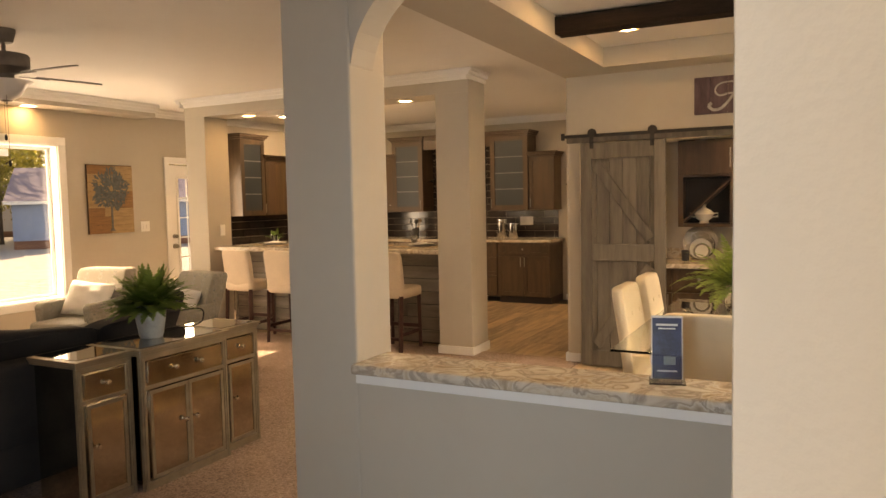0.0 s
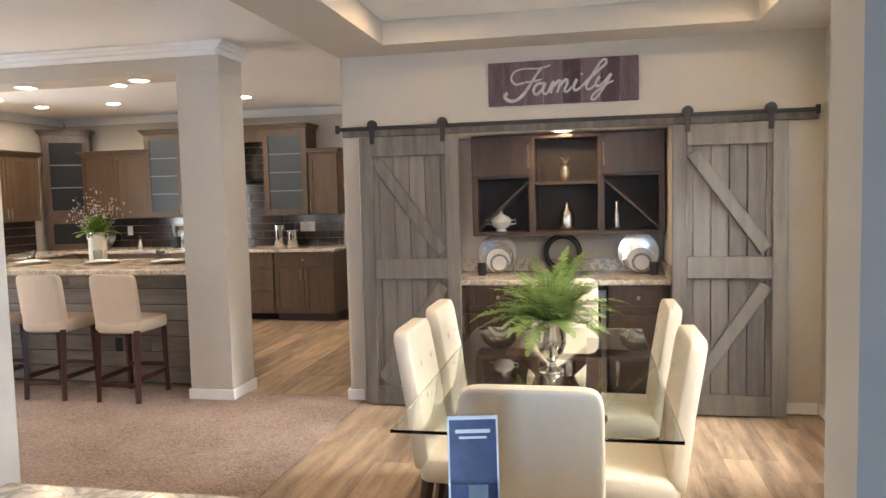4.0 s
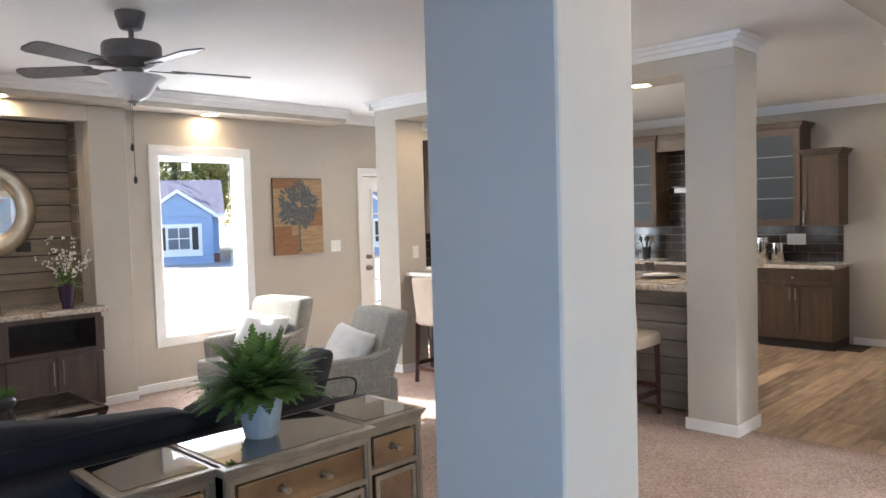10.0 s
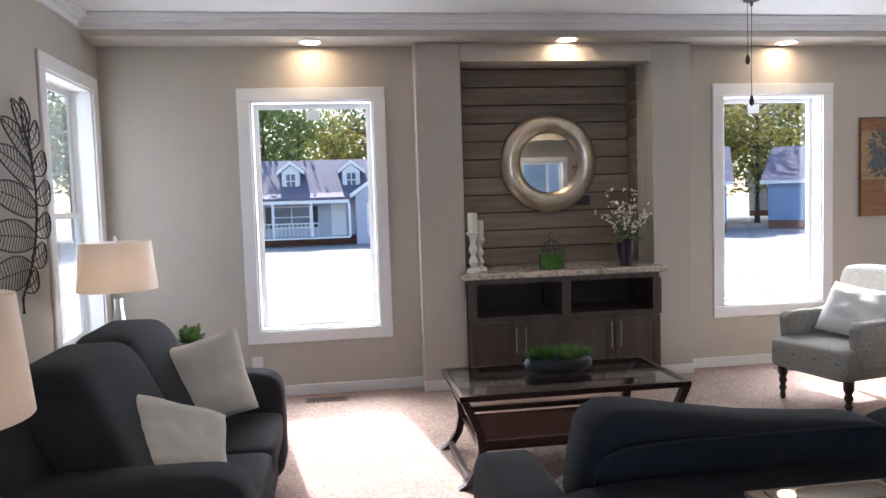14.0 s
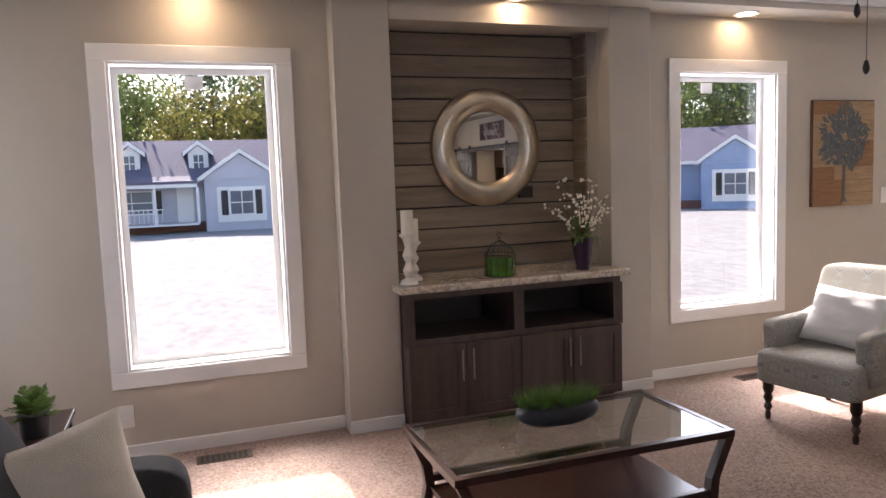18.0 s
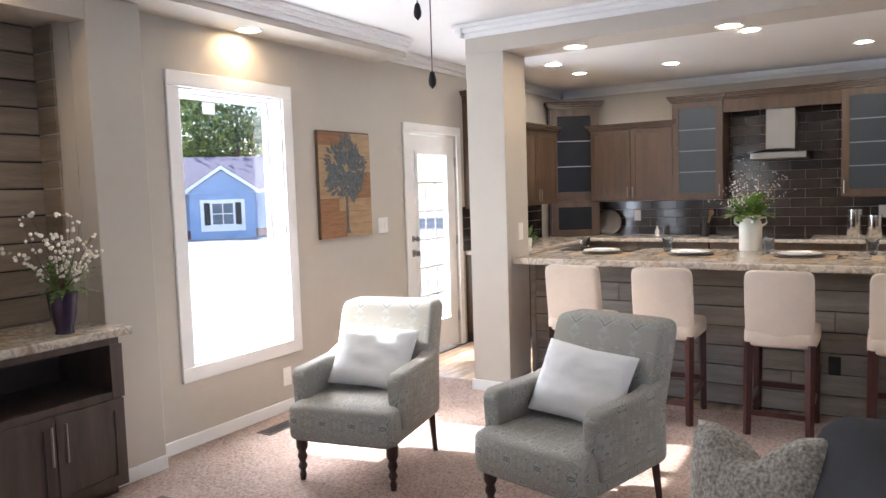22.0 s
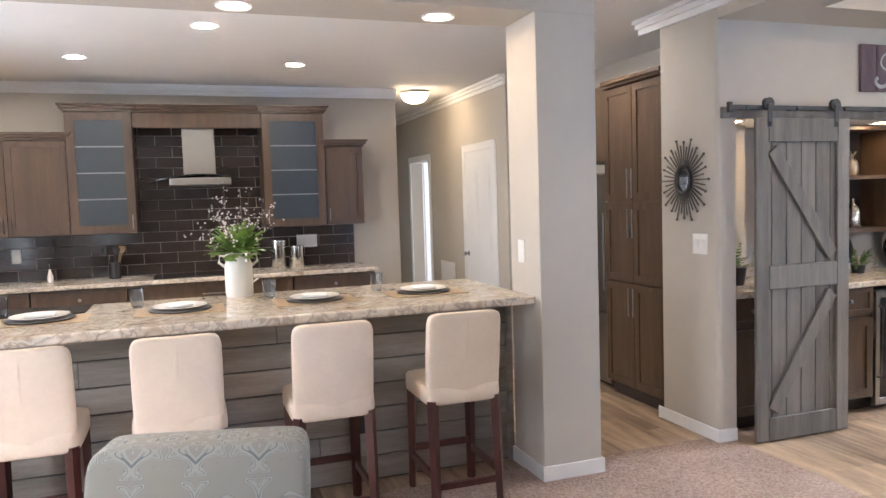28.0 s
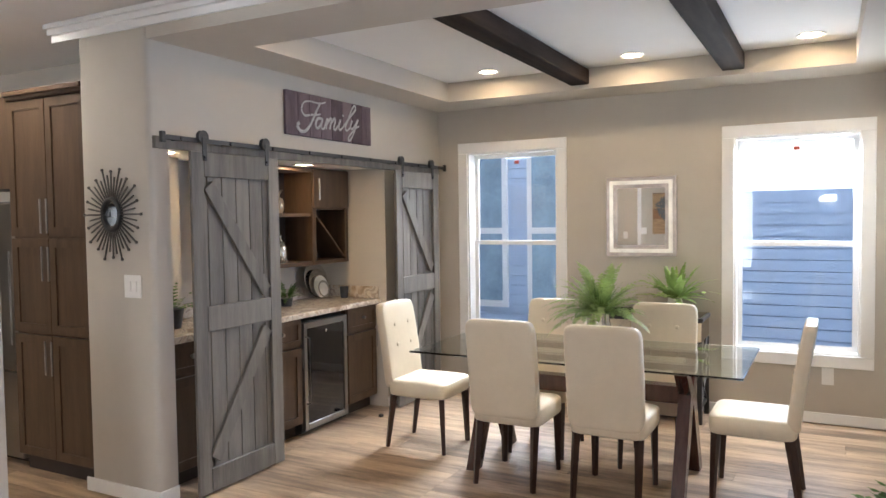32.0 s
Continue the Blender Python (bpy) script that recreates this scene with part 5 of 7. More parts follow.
# ---- wall plates ----
def wall_plate(x, y, z, rz, kind, label):
    t = thing("light_switch" if kind == "switch" else "outlet", label, "switch" if kind == "switch" else "outlet", x, y, z, rz)
    w = 0.068 if kind == "switch" else 0.040
    part("plate", boxb(-w, w, -0.006, 0, -0.064, 0.064, 0.003, 2), M_PLASTIC, t)
    if kind == "switch":
        for sx in (-0.024, 0.024):
            part("toggle", boxb(sx - 0.014, sx + 0.014, -0.011, -0.006, -0.03, 0.03, 0.002, 1), M_PLASTIC, t)
    else:
        for sz in (-0.022, 0.022):
            part("socket", boxb(-0.016, 0.016, -0.008, -0.006, sz - 0.014, sz + 0.014, 0.002, 1), M_PLASTIC, t)


wall_plate(XB - 0.001, 6.42, 1.22, -90, "switch", "white double light switch beside the sunburst mirror")
wall_plate(XW + 0.001, 6.31, 1.25, 90, "switch", "white double light switch beside the back door")
wall_plate(-6.304, 6.36, 1.20, 90, "outlet", "white switch plate on the column")
wall_plate(-3.316, 6.36, 1.245, -90, "outlet", "white switch plate on the column")
wall_plate(XW + 0.001, 5.10, 0.25, 90, "outlet", "white outlet below the window")
wall_plate(XW + 0.001, 0.60, 0.25, 90, "outlet", "white outlet beside the loveseat")
wall_plate(XE - 0.001, 3.01, 0.36, -90, "outlet", "white outlet below the dining window")
wall_plate(-6.55, YN - 0.014, 1.15, 0, "outlet", "white outlet on the dark tiles")
wall_plate(-3.86, YN - 0.014, 1.17, 0, "outlet", "white outlet on the dark tiles")
wall_plate(-3.96, YN - 0.014, 1.17, 0, "switch", "white switch on the dark tiles")

# sunburst mirror
M_PEWTER = mat("pewter_wire", (0.13, 0.12, 0.11), 0.4, 0.2, 20, metal=0.6)
sb = thing("sunburst_mirror", "dark and silver wire sunburst mirror with an oval centre", "mirror", XB - 0.002, 6.56, 1.62, -90)
part("centre", lathe([(0.001, -0.004), (0.062, -0.004), (0.062, 0.0), (0.001, 0.0)], 28, pose(0, -0.012, 0, 90)), M_MIRROR, sb, "small round mirror")
ring = [(0.07 * math.cos(a), -0.014, 0.085 * math.sin(a)) for a in [2 * math.pi * i / 32 for i in range(33)]]
part("ring", tube(ring, 0.016, 8), M_BLACK, sb, "", True)
for i in range(40):
    a = 2 * math.pi * i / 40
    r1 = (0.235, 0.19, 0.215, 0.20)[i % 4]
    part("ray", tube([(0.075 * math.cos(a), -0.012, 0.09 * math.sin(a)), (r1 * math.cos(a), -0.012, r1 * 1.12 * math.sin(a))], 0.0052, 5), M_PEWTER, sb)
    if i % 2 == 0:
        part("bead", superq(0.009, 0.009, 0.009, 1, 1, 5, pose(r1 * math.cos(a), -0.012, r1 * 1.12 * math.sin(a))), M_PEWTER, sb)

# ---- built-in media cabinet ----
tv = thing("media_cabinet", "dark wooden built-in media cabinet with four doors", "cabinet", -7.30, 2.905, 0, 90)
part("back", boxb(-0.735, 0.735, 0.50, 0.51, 0.06, 0.838), M_CABIN, tv)
for x in (-0.723, 0.0, 0.723):
    part("side", boxb(x - 0.03 if abs(x) < 0.1 else x - 0.012, x + 0.03 if abs(x) < 0.1 else x + 0.012, 0.0, 0.499, 0.06, 0.838), M_TV, tv)
part("shelf", boxb(-0.711, 0.711, 0.006, 0.499, 0.505, 0.55), M_TV, tv)
part("bottom", boxb(-0.711, 0.711, 0.04, 0.499, 0.0, 0.058), M_TV, tv)
part("top_rail", boxb(-0.736, 0.736, -0.004, 0.03, 0.795, 0.839), M_TV, tv)
for x in (-0.718, 0.0, 0.718):
    part("stile", boxb(x - 0.034, x + 0.034, -0.0045, -0.0005, 0.516, 0.7945), M_TV, tv)
for i in range(4):
    a = -0.735 + i * 0.3675
    dr = shaker(tv, "door", a, a + 0.3675, -0.001, 0.06, 0.515, M_TV)
    pull(dr, a + (0.332 if i % 2 == 0 else 0.036), -0.021, 0.38, 0.19)
bm = bm_new()
box(bm, -0.79, 0.775, -0.075, 0.095, 0.841, 0.885)
bevelled(bm, 0.012, 3)
box(bm, -0.736, 0.736, 0.0955, 0.505, 0.841, 0.885)
part("top", bm, M_STONE, tv, "marbled stone-look top")
np_ = thing("niche_panelling", "brown-grey shiplap boards lining the niche", "panelling", -7.875, 2.905, 0.886, 90, kind="structure")
part("backing", boxb(-0.738, 0.738, -0.005, -0.001, 0, 1.58), M_CABIN, np_)
for i in range(11):
    z = i * 0.1435
    top = min(z + 0.1355, 1.578)
    part("plank", boxb(-0.738, 0.738, -0.024, -0.006, z + 0.002, top, 0.002, 1), M_NICHEWOOD, np_)
    for a, b in ((-0.738, -0.722), (0.722, 0.738)):
        part("plank", boxb(a, b, -0.19, -0.0245, z + 0.002, top, 0.002, 1), M_NICHEWOOD, np_)
rm = thing("round_mirror", "round wall mirror with a wide silver-leaf frame", "mirror", -7.85, 2.95, 1.707, 90)
part("frame", lathe([(0.235, -0.01), (0.25, -0.03), (0.30, -0.055), (0.36, -0.05), (0.395, -0.025), (0.40, 0.0), (0.235, 0.0)], 56, pose(0, 0, 0, 90) @ Matrix.Scale(-1, 4, (0, 0, 1)), False), M_SILVERLEAF, rm, "silver-leaf frame", True)
part("mirror_glass", lathe([(0.001, 0.0), (0.24, 0.0), (0.24, 0.006), (0.001, 0.006)], 48, pose(0, -0.012, 0, 90)), M_MIRROR, rm)


ob_ = thing("outlet_box", "small black outlet box on the niche boards", "outlet", -7.851, 3.235, 1.392, 90)
part("plate", boxb(-0.055, 0.055, -0.022, 0, -0.04, 0.04, 0.004, 1), M_BLACK, ob_)


def candlestick(x, y, h, label):
    t = thing("candlestick", label, "candlestick", x, y, 0.886, group="white candlesticks")
    part("stick", lathe([(0.001, 0), (0.055, 0), (0.05, 0.02), (0.02, 0.04), (0.035, 0.08 * h / 0.3), (0.016, 0.13 * h / 0.3), (0.035, 0.17 * h / 0.3), (0.018, 0.22 * h / 0.3), (0.03, h - 0.03), (0.05, h - 0.01), (0.05, h), (0.001, h)], 20), M_ENAMEL, t, "", True)
    part("candle", lathe([(0.001, h + 0.001), (0.037, h + 0.001), (0.037, h + 0.14), (0.03, h + 0.143), (0.001, h + 0.14)], 20), M_CANDLE, t, "ivory pillar candle", True)


candlestick(-7.36, 2.215, 0.30, "tall white turned candlestick with an ivory candle")
candlestick(-7.50, 2.29, 0.24, "short white turned candlestick with an ivory candle")
bc = thing("birdcage_terrarium", "green glass birdcage terrarium with moss", "terrarium", -7.38, 2.82, 0.886)
part("glass", lathe([(0.001, 0), (0.085, 0), (0.09, 0.02), (0.09, 0.12), (0.001, 0.12)], 24), mat("green_glass", (0.06, 0.16, 0.02), 0.2, 0.4, 16), bc, "green mossy glass", True)
for i in range(12):
    a = 2 * math.pi * i / 12
    part("wire", tube([(0.095 * math.cos(a), 0.095 * math.sin(a), 0), (0.095 * math.cos(a), 0.095 * math.sin(a), 0.14), (0.06 * math.cos(a), 0.06 * math.sin(a), 0.19), (0.006 * math.cos(a), 0.006 * math.sin(a), 0.225)], 0.0022, 5), M_BLACK, bc)
for z in (0.004, 0.14):
    part("hoop", tube([(0.095 * math.cos(a), 0.095 * math.sin(a), z) for a in [2 * math.pi * i / 24 for i in range(25)]], 0.003, 6), M_BLACK, bc)
part("finial", lathe([(0.001, 0.225), (0.012, 0.235), (0.004, 0.25), (0.02, 0.262), (0.001, 0.28)], 10), M_CLEAR, bc, "", True)


def blossom_bunch(parent, rng, count, ln, spread, r, material, z, leaf_n=14, leaf_mat=None):
    """Twigs with small blossoms along them, and blades at the foot."""
    tb, bb = bm_new(), bm_new()
    for i in range(count):
        az, tl = rng.uniform(0, 6.28), rng.uniform(0.1, spread)
        d = Vector((math.cos(az) * math.sin(tl), math.sin(az) * math.sin(tl), math.cos(tl)))
        p, L = Vector((0, 0, z)), ln * rng.uniform(0.6, 1.05)
        pts = [p]
        for k in range(5):
            d = (d + Vector((rng.uniform(-.2, .2), rng.uniform(-.2, .2), rng.uniform(-.15, .1)))).normalized()
            p = p + d * L / 5
            pts.append(p)
            if k > 0:
                for _ in range(3):
                    q = p + Vector((rng.uniform(-1, 1), rng.uniform(-1, 1), rng.uniform(-1, 1))) * 0.022
                    bmesh.ops.create_icosphere(bb, subdivisions=1, radius=r * rng.uniform(0.6, 1.2), matrix=Matrix.Translation(q))
        t2 = tube(pts, 0.0028, 5, 0.0012)
        me = bpy.data.meshes.new("tmp")
        t2.to_mesh(me)
        t2.free()
        tb.from_mesh(me)
        bpy.data.meshes.remove(me)
    part("twigs", tb, M_TWIG, parent)
    part("blossoms", bb, material, parent)
    if leaf_n:
        part_mesh("leaves", frond_mesh(rng, leaf_n, ln * 0.55, 1.25, 5, 0.02, pairs=8), leaf_mat or M_FERN2, parent, "", (0, 0, z))


ov = thing("blossom_vase", "dark purple vase of white blossom branches", "flower vase", -7.36, 3.40, 0.886)
part("vase", lathe([(0.001, 0), (0.045, 0), (0.04, 0.02), (0.06, 0.10), (0.07, 0.20), (0.065, 0.205), (0.001, 0.18)], 22), M_PURPLE, ov, "", True)
blossom_bunch(ov, random.Random(8), 16, 0.42, 0.85, 0.010, M_BLOSSOM, 0.19, 30)

# ---- wall art and vents on the window wall ----
art = thing("tree_painting", "painting of a grey-blue tree on a planked brown ground", "painting", XW + 0.002, 5.81, 1.188, 90)
part("canvas", boxb(-0.31, 0.31, -0.03, 0, 0, 0.81, 0.003, 1), M_TWIG, art)
rng = random.Random(11)
ART = [mat("art_" + n, c, 0.6, 0.25, 8, 0.3, 60, stretch=(1, 1, 6)) for n, c in (("rust", (0.25, 0.125, 0.055)), ("tan", (0.36, 0.24, 0.13)), ("cream", (0.50, 0.44, 0.36)), ("brown", (0.13, 0.065, 0.03)))]
for i in range(8):
    z0, z1 = i * 0.1, min(i * 0.1 + 0.1, 0.81)
    cut = rng.uniform(-0.15, 0.15)
    for a, b in ((-0.31, cut), (cut, 0.31)):
        part("painted_board", boxb(a + 0.001, b - 0.001, -0.033, -0.0302, z0 + 0.001, z1 - 0.001), ART[rng.choice((0, 1, 2, 1, 0, 1))], art)
bm = bm_new()
for i in range(640):
    a, r = rng.uniform(0, 6.28), math.sqrt(rng.uniform(0.03, 1)) * rng.uniform(0.82, 1.0)
    lobes = 0.86 + 0.10 * math.sin(5 * a + 1) + 0.06 * math.sin(9 * a)
    x, z, s = 0.305 * r * lobes * math.cos(a), 0.525 + 0.285 * r * lobes * math.sin(a), rng.uniform(0.018, 0.036)
    if noise.noise(Vector((x * 9, z * 9, 3.0))) > 0.34 and r < 0.8:
        continue
    t, y = a + rng.uniform(-0.7, 0.7), -0.034 - i * 0.000004
    c, d = math.cos(t), math.sin(t)
    q = [bm.verts.new((x + c * u * s - d * v * s, y, z + d * u * s + c * v * s)) for u, v in ((-1, 0), (-0.3, -0.33), (0.4, -0.28), (1, 0), (0.4, 0.28), (-0.3, 0.33))]
    bm.faces.new(q)
part("painted_crown", bm, mat("art_leaf", (0.135, 0.155, 0.16), 0.6, 0, 45, color2=(0.05, 0.06, 0.065)), art, "grey-blue painted tree crown")
bm = prism([(-0.035, 0.03), (-0.012, 0.06), (-0.012, 0.30), (-0.09, 0.42), (-0.075, 0.43), (0.0, 0.33), (0.09, 0.45), (0.10, 0.44), (0.014, 0.30), (0.014, 0.06), (0.04, 0.03)], -0.0365, -0.0345)
part("painted_trunk", bm, mat("art_trunk", (0.12, 0.12, 0.12), 0.6, 0.3, 20), art)


def floor_vent(x, y, rz):
    t = thing("floor_vent", "brown metal floor vent in the carpet", "vent", x, y, 0.0065, rz)
    part("frame", boxb(-0.15, 0.15, -0.06, 0.06, 0, 0.004, 0.001, 1), M_VENT, t)
    for i in range(9):
        part("slat", boxb(-0.128 + i * 0.029, -0.112 + i * 0.029, -0.045, 0.045, 0.0045, 0.007), M_BLACK, t)


floor_vent(-7.35, 1.10, 90)
floor_vent(-7.32, 4.78, 90)
# wire leaf on the front wall
lf = thing("metal_leaf_art", "large black wire leaf hung on the front wall", "wall art", -6.0, YS + 0.02, 1.0, 180)
def leaf_stem(z):
    """The bowed middle line of the wire leaf."""
    return Vector((0.27 * max(0.0, math.sin(math.pi * min(1.0, z / 1.08))) ** 0.8 * (1 - 0.15 * z), -0.012, z))


def wire_lobe(z, angle, ln, wide, bend):
    """One lobe: a teardrop outline of bent wire, filled with fine cross wires."""
    o, a = leaf_stem(z), radians(angle)
    d, nrm = Vector((math.cos(a), 0, math.sin(a))), Vector((-math.sin(a), 0, math.cos(a)))

    def at(u, v):
        return tuple(o + d * ln * u + nrm * (wide * v * math.sin(math.pi * min(1, u * 0.92 + 0.06)) ** 0.6 + bend * u * u) - Vector((0, 0.014 * math.sin(math.pi * u), 0)))
    rim = [at(k / 14, 1) for k in range(15)] + [at(1 - k / 14, -1) for k in range(15)]
    lobe = part("lobe", tube(rim, 0.0044, 6), M_BLACK, lf)
    part("vein", tube([at(k / 6, 0) for k in range(7)], 0.003, 5), M_BLACK, lobe)
    n_ = max(4, int(ln / 0.032))
    for k in range(1, n_):
        u = k / n_
        for s in (-1, 1):
            part("mesh_wire", tube([at(u, 0), at(min(0.98, u + 0.06), s * 0.97)], 0.0019, 4), M_BLACK, lobe)


part("stem", tube([tuple(leaf_stem(i * 0.08)) for i in range(-1, 12)], 0.0065, 6), M_BLACK, lf)
for z, angle, ln, wide, bend in ((0.04, 24, 0.17, 0.055, 0.0), (0.17, 20, 0.20, 0.065, 0.0), (0.33, 18, 0.21, 0.068, 0.0), (0.50, 22, 0.21, 0.066, 0.0), (0.65, 30, 0.20, 0.062, 0.0), (0.78, 48, 0.19, 0.056, 0.0),
                                (0.14, 180, 0.52, 0.085, 0.03), (0.29, 172, 0.58, 0.082, 0.04), (0.44, 164, 0.55, 0.080, 0.04), (0.58, 156, 0.48, 0.074, 0.03), (0.70, 146, 0.38, 0.066, 0.02), (0.79, 128, 0.27, 0.056, 0.0), (0.85, 98, 0.18, 0.05, 0.0)):
    wire_lobe(z, angle, ln, wide, bend)

# ---- ceiling fan ----
M_FAN = mat("weathered_fan_metal", (0.13, 0.115, 0.105), 0.5, 0.2, 10, 0.1, 80)
M_BLADE = mat("grey_fan_blade", (0.20, 0.19, 0.185), 0.45, 0.15, 4, stretch=(1, 8, 1))
FAN_TURN = 4
fn = thing("ceiling_fan", "weathered grey ceiling fan with a frosted glass bowl", "ceiling fan", -4.99, 3.01, 2.214)
part("canopy", lathe([(0.001, 0.418), (0.052, 0.418), (0.060, 0.424), (0.078, 0.49), (0.080, 0.509), (0.001, 0.509)], 28), M_FAN, fn, "", True)
part("downrod", lathe([(0.014, 0.345), (0.014, 0.418)], 12), M_FAN, fn, "", True)
part("motor", lathe([(0.001, 0.205), (0.06, 0.205), (0.105, 0.222), (0.125, 0.235), (0.150, 0.245), (0.156, 0.26), (0.156, 0.325), (0.148, 0.338), (0.03, 0.35), (0.001, 0.35)], 36), M_FAN, fn, "", True)
for i in range(20):
    a = 2 * math.pi * i / 20
    bm = boxb(-0.014, 0.014, 0.098, 0.134, -0.002, 0.004, 0.001, 1)
    bmesh.ops.transform(bm, matrix=Matrix.Rotation(a, 4, "Z") @ Matrix.Translation((0, 0, 0.222)) @ Matrix.Rotation(radians(24), 4, "X"), verts=bm.verts[:])
    part("vent_fin", bm, M_BLACK, fn)
part("light_collar", lathe([(0.001, 0.155), (0.05, 0.155), (0.056, 0.17), (0.056, 0.205), (0.001, 0.205)], 24), M_FAN, fn, "", True)
part("bowl", lathe([(0.001, 0.028), (0.03, 0.030), (0.075, 0.052), (0.108, 0.092), (0.130, 0.130), (0.168, 0.150), (0.172, 0.158), (0.160, 0.158), (0.001, 0.154)], 36), mat("frosted_bowl", (0.72, 0.73, 0.74), 0.3, 0.05, 6), fn, "frosted white glass bowl", True)
part("finial", lathe([(0.001, 0), (0.008, 0.004), (0.006, 0.014), (0.034, 0.022), (0.036, 0.027), (0.001, 0.032)], 16), M_FAN, fn, "", True)
for i in range(5):
    a = 72 * i + FAN_TURN
    R = Matrix.Rotation(radians(a), 4, "Z") @ Matrix.Rotation(radians(12), 4, "X")
    bm = prism([(0.215, -0.048), (0.24, -0.058), (0.60, -0.068), (0.635, -0.055), (0.648, -0.03), (0.648, 0.03), (0.635, 0.055), (0.60, 0.068), (0.24, 0.058), (0.215, 0.048)], -0.004, 0.004, "z")
    bmesh.ops.transform(bm, matrix=Matrix.Translation((0, 0, 0.205)) @ R, verts=bm.verts[:])
    bl = part("blade", bm, M_BLADE, fn)
    bm = prism([(0.09, -0.016), (0.16, -0.010), (0.20, -0.034), (0.25, -0.042), (0.28, -0.02), (0.28, 0.02), (0.25, 0.042), (0.20, 0.034), (0.16, 0.010), (0.09, 0.016)], -0.010, -0.005, "z")
    bmesh.ops.transform(bm, matrix=Matrix.Translation((0, 0, 0.205)) @ R, verts=bm.verts[:])
    part("bracket", bm, M_FAN, bl)
for x, y, z in ((0.02, -0.03, -0.205), (0.065, -0.04, -0.385)):
    c = part("pull_chain", tube([(x, y, 0.156), (x, y, z)], 0.0016, 5), M_FAN, fn)
    part("pull", lathe([(0.001, z - 0.045), (0.009, z - 0.036), (0.0105, z - 0.024), (0.006, z - 0.004), (0.001, z)], 12, pose(x, y, 0)), M_BLACK, c, "dark wooden pull", True)


# ---- seating ----
M_STOOLLEG = mat("cherry_stool_wood", (0.05, 0.014, 0.011), 0.3, 0.3, 8, stretch=(6, 6, 0.7))


def bar_stool(x, y, label):
    t = thing("bar_stool", label, "bar stool", x, y, 0.006, group="stools at the breakfast bar")
    part("seat", superq(0.20, 0.215, 0.055, 0.3, 0.25, 12, pose(0, 0.02, 0.585)), M_LINEN, t, "", True)
    bm = superq(0.188, 0.032, 0.21, 0.22, 0.22, 12, None)
    for v in bm.verts:
        v.co.y += -0.05 * (v.co.z / 0.21) * 0.6 + 0.02 * (v.co.x / 0.19) ** 2
    bmesh.ops.transform(bm, matrix=pose(0, -0.19, 0.785), verts=bm.verts[:])
    bk_ = part("backrest", bm, M_LINEN, t, "", True)
    part("seam", tube([(0.0, -0.209 + 0.03, 0.585), (0.0, -0.2235, 0.785), (0.0, -0.251, 0.97)], 0.0008, 5), M_LINEN, bk_)
    for sx in (-1, 1):
        part("leg", tube([(sx * 0.165, -0.17, 0.56), (sx * 0.17, -0.20, 0.0)], 0.029, 4, 0.023), M_STOOLLEG, t)
        part("leg", tube([(sx * 0.165, 0.19, 0.56), (sx * 0.17, 0.205, 0.0)], 0.029, 4, 0.023), M_STOOLLEG, t)
        part("stretcher", boxb(sx * 0.168 - 0.009, sx * 0.168 + 0.009, -0.18, 0.19, 0.16, 0.195), M_STOOLLEG, t)
    part("stretcher", boxb(-0.16, 0.16, 0.185, 0.205, 0.20, 0.235), M_STOOLLEG, t)
    part("stretcher", boxb(-0.16, 0.16, -0.20, -0.182, 0.12, 0.15), M_STOOLLEG, t)
    return t


bs = bar_stool(-5.74, 6.16, "cream upholstered bar stool with dark wooden legs")
for x in (-5.146, -4.47, -3.825):
    copy_thing(bs, pose(x, 6.16, 0.006))


def dining_chair():
    t = thing("dining_chair", "cream leather dining chair with tufted back and dark legs", "dining chair", 0, 0, 0, group="chairs round the dining table")
    part("seat", superq(0.215, 0.225, 0.06, 0.3, 0.25, 12, pose(0, 0, 0.42)), M_CREAM, t, "", True)
    bm = superq(0.21, 0.036, 0.29, 0.2, 0.2, 14)
    for v in bm.verts:
        v.co.y += -0.08 * max(0, (v.co.z + 0.29) / 0.58) ** 1.4
    bmesh.ops.transform(bm, matrix=pose(0, -0.205, 0.70), verts=bm.verts[:])
    b = part("backrest", bm, M_CREAM, t, "", True)
    for sx in (-0.09, 0.09):
        for z in (0.70, 0.84):
            part("button", lathe([(0.001, 0.006), (0.012, 0.004), (0.014, 0), (0.001, 0)], 12, pose(sx, -0.168 - 0.08 * ((z - 0.41) / 0.58) ** 1.4, z, -90)), M_CREAM, b)
    for sx in (-1, 1):
        part("leg", tube([(sx * 0.175, 0.185, 0.37), (sx * 0.18, 0.20, 0.0)], 0.026, 4, 0.017), M_ESPRESSO, t)
        part("leg", tube([(sx * 0.175, -0.185, 0.37), (sx * 0.18, -0.24, 0.0)], 0.026, 4, 0.017), M_ESPRESSO, t)
    return t


dc = dining_chair()
dc.matrix_basis = pose(-0.735, 4.075, 0.0, 0, 0, -90)
for x, y, rz in ((-0.735, 4.67, -90), (-0.155, 3.97, 90), (-0.155, 4.71, 90), (-0.42, 5.46, 180), (-0.43, 3.37, 0)):
    copy_thing(dc, pose(x, y, 0, 0, 0, rz))

